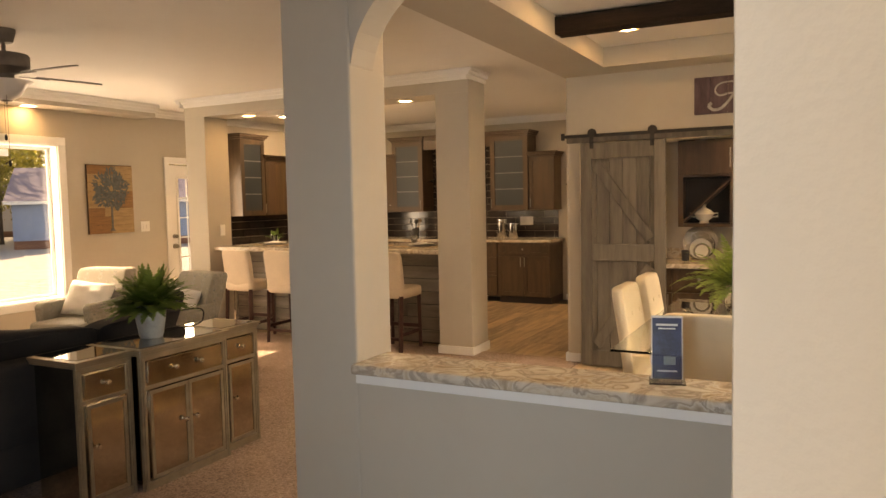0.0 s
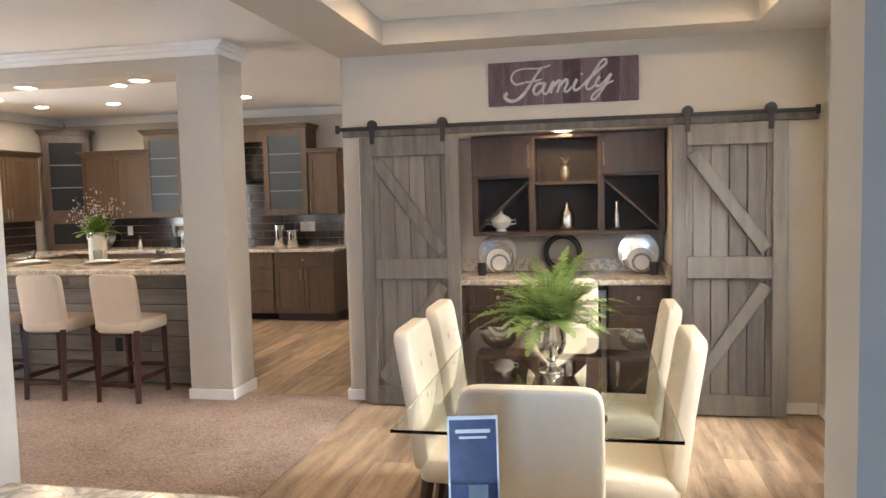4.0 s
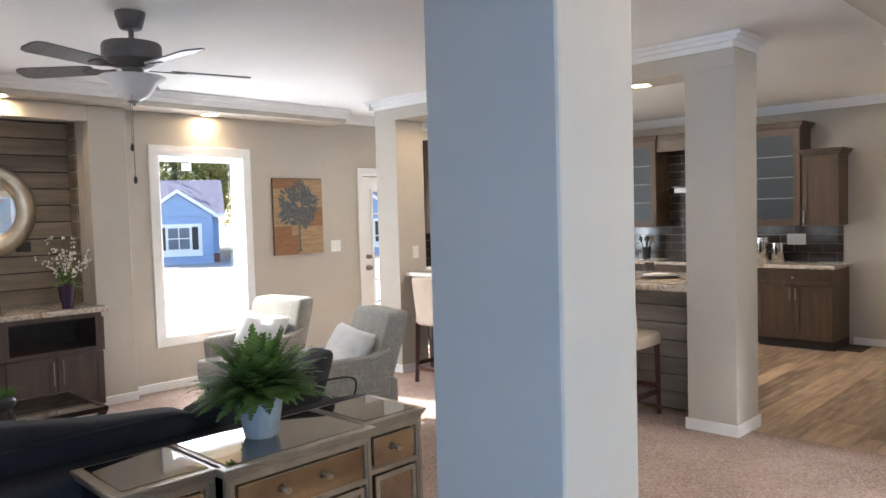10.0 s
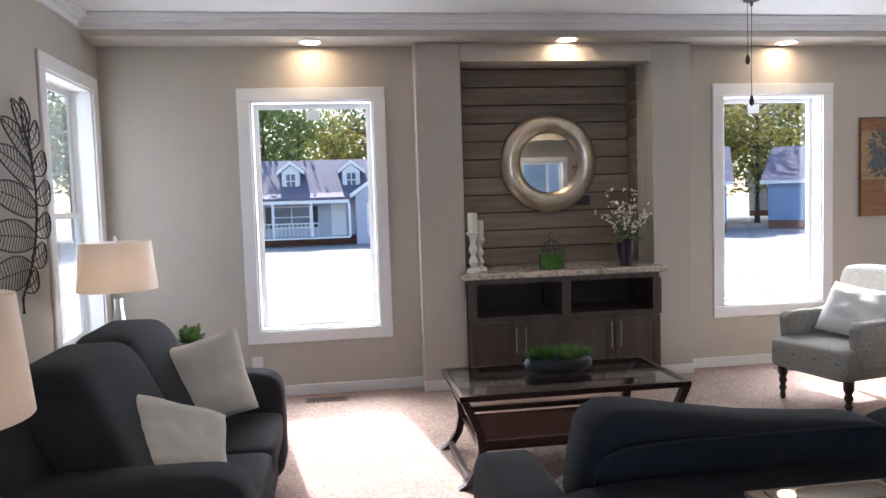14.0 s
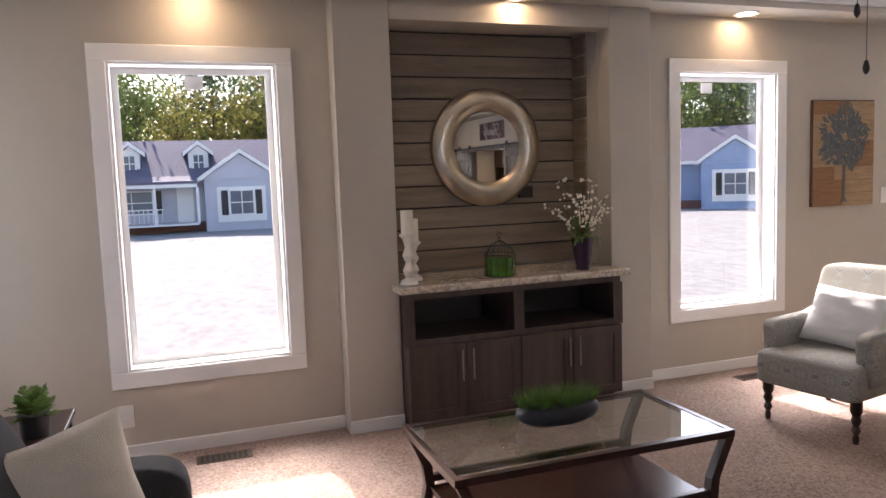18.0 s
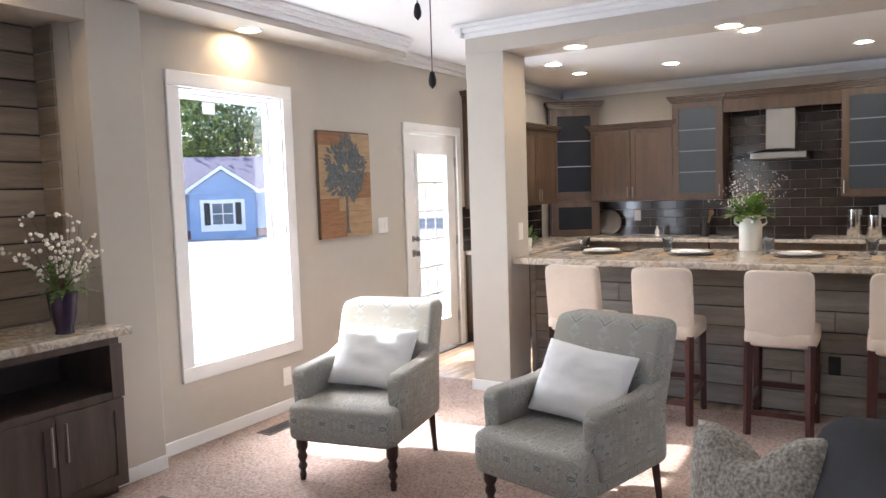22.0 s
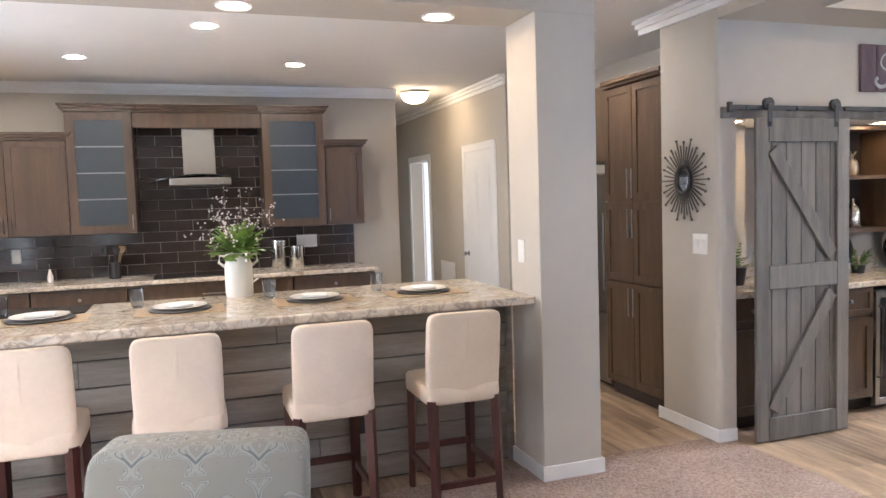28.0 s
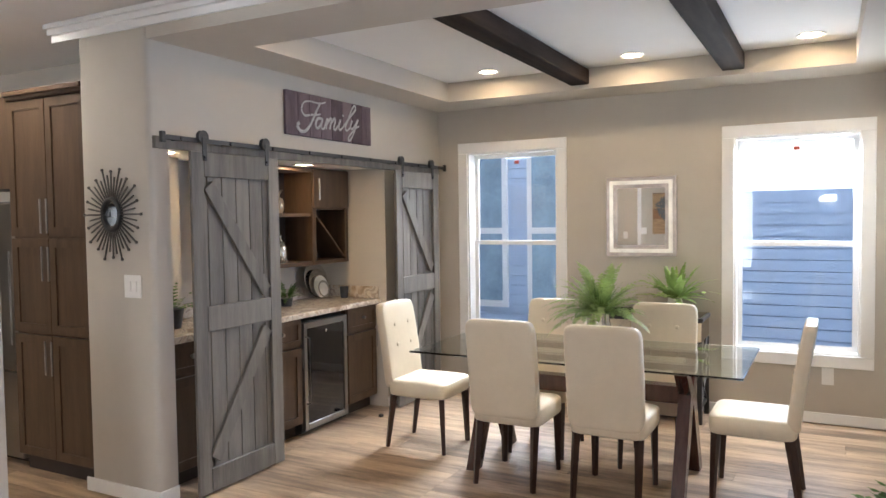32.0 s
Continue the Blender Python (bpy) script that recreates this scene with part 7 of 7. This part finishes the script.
for sy in (-1, 1):
    part("foot_rail", boxb(-0.285, 0.285, sy * 0.56 - 0.015, sy * 0.56 + 0.015, 0.02, 0.05, 0.003, 1), M_ESPRESSO, co)
gb = thing("grass_planter", "artificial grass in a dark oval bowl", "planter", -5.89, 2.40, 0.469)
bm = superq(0.085, 0.19, 0.06, 0.9, 0.8, 14, pose(0, 0, 0.05))
for v in bm.verts:
    if v.co.z > 0.085:
        v.co.z = 0.085
    if v.co.z < 0.006:
        v.co.z = 0.0
part("bowl", bm, M_DARKPOT, gb, "", True)
rng = random.Random(51)
verts, faces = [], []
for i in range(1500):
    r, a = math.sqrt(rng.random()), rng.uniform(0, 6.28)
    p = Vector((0.075 * r * math.cos(a), 0.175 * r * math.sin(a), 0.08))
    d = Vector((rng.uniform(-.45, .45) + 0.4 * p.x / 0.08, rng.uniform(-.45, .45) + 0.35 * p.y / 0.18, 1)).normalized()
    ln = rng.uniform(0.05, 0.10)
    w = Vector((math.cos(a * 3), math.sin(a * 3), 0)) * 0.0016
    b = len(verts)
    verts += [tuple(p - w), tuple(p + w), tuple(p + d * ln + Vector((0, 0, -0.01)) + Vector((d.x, d.y, 0)) * 0.02)]
    faces.append((b, b + 1, b + 2))
me = bpy.data.meshes.new("grass")
me.from_pydata(verts, [], faces)
part_mesh("grass", me, M_GRASS, gb)


def end_table(x, y, w, d, label):
    t = thing("end_table", label, "end table", x, y, 0.006)
    part("top", boxb(-w, w, -d, d, 0.525, 0.55, 0.004, 1), M_ESPRESSO, t)
    for sx in (-1, 1):
        for sy in (-1, 1):
            part("leg", tube([(sx * (w - 0.03), sy * (d - 0.03), 0.526), (sx * (w - 0.02), sy * (d - 0.02), 0)], 0.024, 4, 0.016), M_ESPRESSO, t)
    part("shelf", boxb(-w + 0.04, w - 0.04, -d + 0.04, d - 0.04, 0.16, 0.18), M_ESPRESSO, t)


end_table(-6.44, 0.08, 0.30, 0.38, "dark wooden end table beside the loveseat")
end_table(-3.80, 0.29, 0.24, 0.28, "dark wooden end table beside the loveseat")


def lamp(x, y):
    t = thing("table_lamp", "glass table lamp with a white drum shade", "table lamp", x, y, 0.5565, group="lamps beside the loveseat")
    part("base", lathe([(0.001, 0), (0.07, 0), (0.07, 0.012), (0.02, 0.02), (0.001, 0.02)], 24), M_CHROME, t, "", True)
    part("body", lathe([(0.02, 0.02), (0.055, 0.06), (0.06, 0.12), (0.035, 0.22), (0.022, 0.32), (0.026, 0.36), (0.001, 0.36)], 24), glass("lamp_glass", (0.93, 0.95, 0.95)), t, "clear glass body", True)
    part("stem", lathe([(0.006, 0.36), (0.006, 0.70)], 8), M_CHROME, t)
    part("bulb", superq(0.03, 0.03, 0.045, 1, 1, 8, pose(0.045, 0, 0.50)), glow("bulb_glow", (1.0, 0.74, 0.50), 14), t, "lit bulb")
    part("shade", lathe([(0.222, 0.41), (0.196, 0.69), (0.193, 0.69), (0.219, 0.41)], 40, None, False), M_SHADE, t, "white fabric drum shade", True)
    part("finial", lathe([(0.001, 0.695), (0.01, 0.70), (0.006, 0.72), (0.001, 0.725)], 10), M_CHROME, t, "", True)
    for k in range(3):
        a = k * 2.094
        part("spider", tube([(0, 0, 0.685), (0.196 * math.cos(a), 0.196 * math.sin(a), 0.685)], 0.002, 5), M_CHROME, t)


lamp(-6.53, -0.06)
lamp(-3.80, 0.29)
sm = thing("small_plant", "small green plant in a dark pot on the end table", "potted plant", -6.40, 0.36, 0.5565)
part("pot", lathe([(0.001, 0), (0.05, 0), (0.06, 0.09), (0.001, 0.085)], 18), M_DARKPOT, sm, "", True)
part_mesh("leaves", frond_mesh(random.Random(61), 30, 0.13, 1.3, 4, 0.035, pairs=6, width=1.0), M_FERN2, sm, "", (0, 0, 0.08))

# ---- hall doors and return grille ----
def hall_door(y, open_, label):
    t = thing("hall_door", label, "door", -2.151, y, 0, -90, kind="structure")
    for bm in (boxb(-0.46, -0.385, -0.018, -0.001, 0.004, 2.05, 0.004, 1), boxb(0.385, 0.46, -0.018, -0.001, 0.004, 2.05, 0.004, 1), boxb(-0.46, 0.46, -0.018, -0.001, 2.05, 2.13, 0.004, 1)):
        part("casing", bm, M_WHITE, t)
    lf = part("leaf", boxb(-0.384, 0.384, -0.012, -0.001, 0.006, 2.049, 0.003, 1), M_WHITE, t)
    for z0, z1 in ((0.18, 0.85), (1.0, 1.88)):
        for x0, x1 in ((-0.30, -0.04), (0.04, 0.30)):
            part("door_panel", boxb(x0, x1, -0.016, -0.0125, z0, z1, 0.003, 1), M_WHITE, lf)
    part("door_knob", lathe([(0.001, 0), (0.028, 0), (0.01, 0.02), (0.026, 0.045), (0.001, 0.06)], 14, pose(-0.33, -0.012, 0.95, 90)), M_STEEL, t, "", True)


hall_door(9.81, False, "white panelled hall door with steel knob")
hc = thing("door_casing", "white casing round the open doorway off the hall", "casing", -2.151, 11.86, 0, -90, kind="structure")
for bm in (boxb(-0.46, -0.391, -0.018, -0.001, 0.004, 2.05, 0.004, 1), boxb(0.391, 0.46, -0.018, -0.001, 0.004, 2.05, 0.004, 1), boxb(-0.46, 0.46, -0.018, -0.001, 2.05, 2.13, 0.004, 1)):
    part("casing", bm, M_WHITE, hc)
od = thing("hall_door", "white hall door standing open into the back room", "door", -1.99, 12.22, 0.01, 10, kind="structure")
part("leaf", boxb(0, 0.76, -0.018, 0.018, 0, 2.03, 0.003, 1), M_WHITE, od)
part("door_knob", lathe([(0.001, 0), (0.028, 0), (0.01, 0.02), (0.026, 0.045), (0.001, 0.06)], 14, pose(0.70, -0.018, 0.95, 90)), M_STEEL, od, "", True)
vg = thing("return_grille", "white return-air grille low on the hall wall", "grille", -2.151, 10.86, 0.36, -90)
part("frame", boxb(-0.24, 0.24, -0.012, -0.001, 0, 0.45, 0.003, 1), M_WHITE, vg)
for i in range(14):
    part("slat", boxb(-0.21, 0.21, -0.018, -0.0125, 0.03 + i * 0.029, 0.046 + i * 0.029), M_WHITE, vg)

# ---- outside ----
M_GRAVEL = mat("pale_gravel", (0.38, 0.375, 0.36), 0.95, 0, 5, 0.8, 12, stretch=(0.5, 1, 1), color2=(0.24, 0.23, 0.22))
struct("ground", boxb(-400, 400, -400, 400, -1.4, -1.1), M_GRAVEL, "pale gravel yard reaching to the horizon", "ground")
struct("crawl_wall", boxb(XW - 0.15, XE + 0.15, YS - 0.13, 14.1, -1.1, -0.121), M_GROUT, "skirting under the house", "foundation")
# Roof added out of view; its off-centre high ridge keeps sun off the neighbour's siding.
struct("roof", prism([(XW - 0.35, 2.91), (XE + 0.35, 2.91), (XE + 0.35, 3.0), (-0.6, 5.9), (XW - 0.35, 3.0)], YS - 0.6, 14.6), M_GROUT, "unseen gabled roof added to shade the neighbour's wall", "roof")
M_SHINGLE = mat("dark_shingles", (0.14, 0.13, 0.18), 0.85, 0.3, 6, 0.4, 30)
M_VSIDE = mat("grey_vinyl_siding", (0.50, 0.51, 0.58), 0.6, 0.05, 2)
M_BLUESIDE = mat("slate_blue_siding", (0.26, 0.36, 0.54), 0.6, 0.05, 2)
M_WINDARK = mat("far_window_glass", (0.10, 0.13, 0.17), 0.15, 0.2, 2)
M_BRICK = mat("red_brick_skirt", (0.22, 0.10, 0.075), 0.85, 0.25, 20)


def far_window(parent, x, y, z, w, h, shutters=False):
    win = part("window", boxb(x - w / 2 - 0.09, x + w / 2 + 0.09, y - 0.05, y - 0.001, z - 0.09, z + h + 0.09), M_WHITE, parent)
    for s in (-1, 1):
        part("pane", boxb(x + (s - 1) * w / 4 + 0.03, x + (s + 1) * w / 4 - 0.03, y - 0.07, y - 0.051, z, z + h / 2 - 0.03), M_WINDARK, win)
        part("pane", boxb(x + (s - 1) * w / 4 + 0.03, x + (s + 1) * w / 4 - 0.03, y - 0.07, y - 0.051, z + h / 2 + 0.03, z + h), M_WINDARK, win)
        if shutters:
            part("shutter", boxb(x + s * (w / 2 + 0.30) - 0.18, x + s * (w / 2 + 0.30) + 0.18, y - 0.045, y - 0.002, z - 0.05, z + h + 0.05), M_BLACK, win)


def gable(t, x, y0, w, zb, zp, depth, wallm, roofm=None):
    """A front gable: wall triangle, white rakes and two roof slopes."""
    part("gable_wall", prism([(x - w, zb), (x + w, zb), (x, zp)], y0, y0 + 0.1), wallm, t)
    for s in (-1, 1):
        part("rake", prism([(x + s * (w + 0.25), zb - 0.15), (x + s * (w + 0.25), zb + 0.1), (x, zp + 0.30), (x, zp + 0.05)], y0 - 0.22, y0 - 0.02), M_WHITE, t)
        part("roof_slope", prism([(x + s * (w + 0.25), zb + 0.02), (x + s * (w + 0.25), zb + 0.14), (x, zp + 0.34), (x, zp + 0.22)], y0 - 0.019, y0 + depth), roofm or M_SHINGLE, t)


def far_house(x, y, rz, wallm, wide, label, porch=True, gx=5.2, dormers=()):
    """A one-storey house with porch, dormers and a front gable; its front looks along -y."""
    t = thing("house", label, "house", x, y, -1.1, rz, group="houses across the yard")
    h = wide / 2
    part("foundation", boxb(-h, h, 0.05, 8, 0, 0.55), M_BRICK, t)
    part("wall", boxb(-h, h, 0, 8, 0.55, 3.0), wallm, t)
    for i in range(14):
        part("lap", boxb(-h - 0.01, h + 0.01, -0.03, -0.002, 0.56 + i * 0.175, 0.70 + i * 0.175), wallm, t)
    part("roof", prism([(-0.5, 2.95), (4.0, 5.25), (8.5, 2.95), (8.5, 3.1), (4.0, 5.45), (-0.5, 3.1)], -h - 0.4, h + 0.4, "x"), M_SHINGLE, t)
    part("fascia", boxb(-h - 0.4, h + 0.4, -0.56, -0.505, 2.9, 3.1), M_WHITE, t)
    gable(t, gx, -1.3, 2.1, 2.95, 4.35, 4.5, wallm)
    part("bay_wall", boxb(gx - 2.0, gx + 2.0, -1.25, -0.04, 0, 2.94), wallm, t)
    part("bay_panel", boxb(gx - 1.35, gx + 1.35, -1.32, -1.255, 0.5, 2.5), M_WHITE, t)
    far_window(t, gx, -1.325, 0.95, 1.3, 1.3, True)
    if porch:
        part("porch_roof", prism([(-1.9, 2.75), (-0.45, 3.12), (-0.45, 3.2), (-1.9, 2.9)], -h + 0.2, gx - 2.4, "x"), M_SHINGLE, t)
        part("porch_beam", boxb(-h + 0.2, gx - 2.4, -1.85, -1.7, 2.55, 2.75), M_WHITE, t)
        part("porch_deck", boxb(-h + 0.2, gx - 2.4, -1.9, -0.05, 0.45, 0.55), M_WHITE, t)
        n = 6
        for i in range(n):
            px = -h + 0.4 + (gx - 2.8 + h) * i / (n - 1) - 0.0
            part("porch_post", boxb(px - 0.07, px + 0.07, -1.85, -1.71, 0.551, 2.55), M_WHITE, t)
        part("rail", boxb(-h + 0.3, gx - 4.2, -1.80, -1.76, 1.35, 1.42), M_WHITE, t)
        for i in range(40):
            px = -h + 0.4 + (gx - 4.7 + h) * i / 39
            part("baluster", boxb(px - 0.02, px + 0.02, -1.79, -1.77, 0.65, 1.35), M_WHITE, t)
        far_window(t, -h + 1.6, -0.035, 1.15, 1.3, 1.2, True)
        far_window(t, -0.9, -0.035, 1.15, 2.2, 1.2, True)
        part("front_door", boxb(gx - 3.5, gx - 2.6, -0.06, -0.034, 0.56, 2.55), M_WHITE, t)
    for dx in dormers:
        if True:
            part("dormer_wall", boxb(dx - 0.55, dx + 0.55, 0.6, 3.2, 3.4, 4.55), M_WHITE, t)
            gable(t, dx, 0.58, 0.6, 4.5, 4.95, 2.6, M_WHITE)
            far_window(t, dx, 0.575, 3.55, 0.6, 0.85)
    return t


far_house(-48, -0.6, 90, M_VSIDE, 18, "grey one-storey house with porch and dormers across the yard", True, 5.0, (-0.9, 2.83))
far_house(-46.5, 20.0, 63, M_BLUESIDE, 11, "blue house with a garage gable across the yard", False, 3.1)
far_house(-42, 33.4, 48, M_BLUESIDE, 12, "blue house with white gables across the yard", False, 1.5)
far_house(-66, 46, 55, M_VSIDE, 11, "grey gabled house far across the yard", False, 0.5)

M_NEARPANE = mat("grey_blue_window_glass", (0.26, 0.36, 0.43), 0.25, 0.25, 2, spec=0.25)
# neighbour beside the dining windows
nb = thing("neighbour_house", "blue-grey lap-sided neighbouring house close by", "house", 4.1, 4.0, -1.1)
part("wall", boxb(0.06, 0.3, 0.6, 9.0, 0, 4.6), M_SIDING, nb)
part("wall", boxb(0.06, 0.3, -9.0, 0.598, 0, 2.93), M_SIDING, nb)
for i in range(36):
    z = i * 0.127
    part("lap", boxb(0.0, 0.058, 0.6, 9.0, z, z + 0.118), M_SIDING, nb)
    if z < 2.80:
        part("lap", boxb(0.0, 0.058, -9.0, 0.598, z, z + 0.118), M_SIDING, nb)
part("corner_board", boxb(-0.02, 0.06, 0.58, 0.72, 0, 4.6), M_WHITE, nb)
part("frieze_board", boxb(-0.03, -0.001, 0.72, 9.0, 3.56, 3.80), M_WHITE, nb)
for y in (2.02, 3.20):
    wn_ = part("window", boxb(-0.05, -0.001, y - 0.45, y + 0.45, 1.48, 3.55), M_WHITE, nb)
    for z0, z1 in ((2.53, 3.47), (1.57, 2.45)):
        part("pane", boxb(-0.06, -0.051, y - 0.38, y + 0.38, z0, z1), M_NEARPANE, wn_)

# trees
M_LEAFS = [leaf_mat("tree_leaves_" + n, c, 0.55, 0.45, 0.7) for n, c in (("green", (0.12, 0.17, 0.05)), ("yellow", (0.30, 0.27, 0.07)), ("dark", (0.07, 0.12, 0.05)))]
M_BARK = mat("tree_bark", (0.09, 0.065, 0.05), 0.9, 0.3, 6, 0.5, 20)


def tree_meshes(seed, tall, pine):
    rng = random.Random(seed)
    limbs = bm_new()
    verts, faces = [], []
    top = tall
    specs = [([(0, 0, 0), (rng.uniform(-.2, .2), rng.uniform(-.2, .2), tall * 0.5), (0, 0, tall * 0.95)], 0.22, 0.05)]
    centres = []
    for i in range(16):
        z = tall * rng.uniform(0.3, 0.92)
        a = rng.uniform(0, 6.28)
        reach = (tall * 0.24 * (1.15 - z / tall) * 1.6) if pine else tall * rng.uniform(0.12, 0.24)
        end = Vector((math.cos(a) * reach, math.sin(a) * reach, z + (0.2 if pine else tall * 0.10)))
        specs.append(([(0, 0, z), tuple(end * 0.6 + Vector((0, 0, z * 0.4))), tuple(end)], 0.07, 0.015))
        centres += [end, end * 0.65 + Vector((0, 0, z * 0.35))]
    for pts, r0, r1 in specs:
        t2 = tube(pts, r0, 6, r1)
        me = bpy.data.meshes.new("tmp")
        t2.to_mesh(me)
        t2.free()
        limbs.from_mesh(me)
        bpy.data.meshes.remove(me)
    for c in centres:
        s = tall * (0.07 if pine else 0.10)
        for k in range(60):
            p = c + Vector((rng.gauss(0, s), rng.gauss(0, s), rng.gauss(0, s * 0.7)))
            u = Vector((rng.gauss(0, 1), rng.gauss(0, 1), rng.gauss(0, 1))).normalized() * rng.uniform(0.10, 0.24)
            w = u.orthogonal().normalized() * rng.uniform(0.06, 0.15)
            b = len(verts)
            verts += [tuple(p - u), tuple(p + w), tuple(p + u), tuple(p - w)]
            faces.append((b, b + 1, b + 2, b + 3))
    me = bpy.data.meshes.new("crown")
    me.from_pydata(verts, [], faces)
    return mesh_of("trunk", limbs, M_BARK), me


KINDS = []
for i, (tall, pine, m) in enumerate(((12, False, 0), (11, False, 1), (14, True, 2), (13, False, 0), (10, False, 1))):
    tm, cm = tree_meshes(70 + i, tall, pine)
    cm.materials.append(M_LEAFS[m])
    KINDS.append((tm, cm))
rng = random.Random(77)
for i in range(84):
    row = i % 3
    az = radians(112 - 72 * (i // 3) / 27.0)
    far = 62 + row * 7 + rng.uniform(-3, 3)
    tm, cm = KINDS[rng.randrange(5)]
    t = thing("tree", "tall woodland tree behind the houses", "tree", -3 - far * math.sin(az), 2 + far * math.cos(az), -1.1, rng.uniform(0, 360), group="woods behind the houses")
    s = rng.uniform(0.8, 1.15)
    for n, me in (("trunk", tm), ("crown", cm)):
        o = new(n, me)
        o.parent = t
        o.scale = (s, s, s)

# ---- shiplap, tiles and planks ----
fl = thing("vinyl_floor", "grey-brown wood-look vinyl plank floor", "floor", 0, 0, 0, kind="structure")
rng = random.Random(91)
PLANK = {}


def plank(x0, y0, y1, w=0.1515):
    """One floor plank laid along y; alike planks share a mesh."""
    ln = round(y1 - y0, 2)
    if ln < 0.03:
        return
    if ln not in PLANK:
        bm = boxb(0.0008, w - 0.0008, 0.0008, ln - 0.0008, 0, 0.0115)
        PLANK[ln] = mesh_of("plank", bm, M_VINYL)
    o = new("plank", PLANK[ln])
    o.parent = fl
    o.location = (x0, y0, -0.0118)


def planks(x0, x1, y0, y1, length=1.22):
    x = x0
    while x < x1 - 0.01:
        y = y0
        first = rng.choice((0.3, 0.6, 0.9, 1.22))
        while y < y1 - 0.001:
            e = min(y + first, y1)
            plank(x, y, e)
            y, first = e, length
        x += 0.1515


planks(-1.95, 1.25, 2.60, 6.99)
planks(-7.5, -1.95, 6.36, 9.75)
bm = bm_new()
for x0, x1, y0, y1 in ((-1.95, 1.25, -0.56, 2.60), (-3.14, -1.2, 9.75, 14.0)):
    x = x0
    while x < x1 - 0.02:
        y = y0
        while y < y1:
            box(bm, x + 0.001, x + 0.1505, y + 0.001, min(y + 1.22, y1) - 0.001, -0.0118, -0.0003)
            y += 1.22
        x += 0.1515
tagged(part("entry_planks", bm, M_VINYL, fl), kind="stuff")

bk = thing("tile_backsplash", "dark glossy subway-tile backsplash", "backsplash", -5.43, YN - 0.001, 0.917, kind="structure")
part("joint_bed", boxb(-2.03, 2.0, -0.004, -0.0005, 0, 0.442), M_TILEJOINT, bk)
part("joint_bed", boxb(-0.16, 0.99, -0.004, -0.0005, 0.442, 1.52), M_TILEJOINT, bk)
TILE = {}


def tile(x0, x1, z0, z1):
    w, h = round(x1 - x0, 3), round(z1 - z0, 3)
    if w < 0.02 or h < 0.02:
        return
    if (w, h) not in TILE:
        TILE[w, h] = mesh_of("tile", boxb(0.0026, w - 0.0026, -0.011, -0.0042, 0.0026, h - 0.0026, 0.0012, 1), M_TILE)
    o = new("tile", TILE[w, h])
    o.parent = bk
    o.location = (x0, 0, z0)


for r in range(15):
    z = r * 0.1015
    a, b = (-2.03, 2.0) if z < 0.40 else (-0.16, 1.07)
    top = min(z + 0.1015, 0.442 if z < 0.40 else 1.52)
    x = a - (0.1525 if r % 2 else 0)
    if z >= 0.40:
        x = -2.03 - (0.1525 if r % 2 else 0)
    while x < b:
        if x + 0.305 > a:
            tile(max(x, a), min(x + 0.305, b), z, top)
        x += 0.305
sbk = thing("side_backsplash", "dark glossy subway-tile side backsplash", "backsplash", XW + 0.001, 8.58, 0.917, 90, kind="structure")
bm = bm_new()
for r in range(4):
    for c in range(7):
        x = -0.98 + c * 0.305 - (0.1525 if r % 2 else 0)
        x0, x1 = max(x, -0.98), min(x + 0.302, 0.98)
        if x1 - x0 > 0.02:
            box(bm, x0, x1, -0.010, -0.0005, r * 0.1105, r * 0.1105 + 0.107)
part("tiles", bm, M_TILE, sbk)
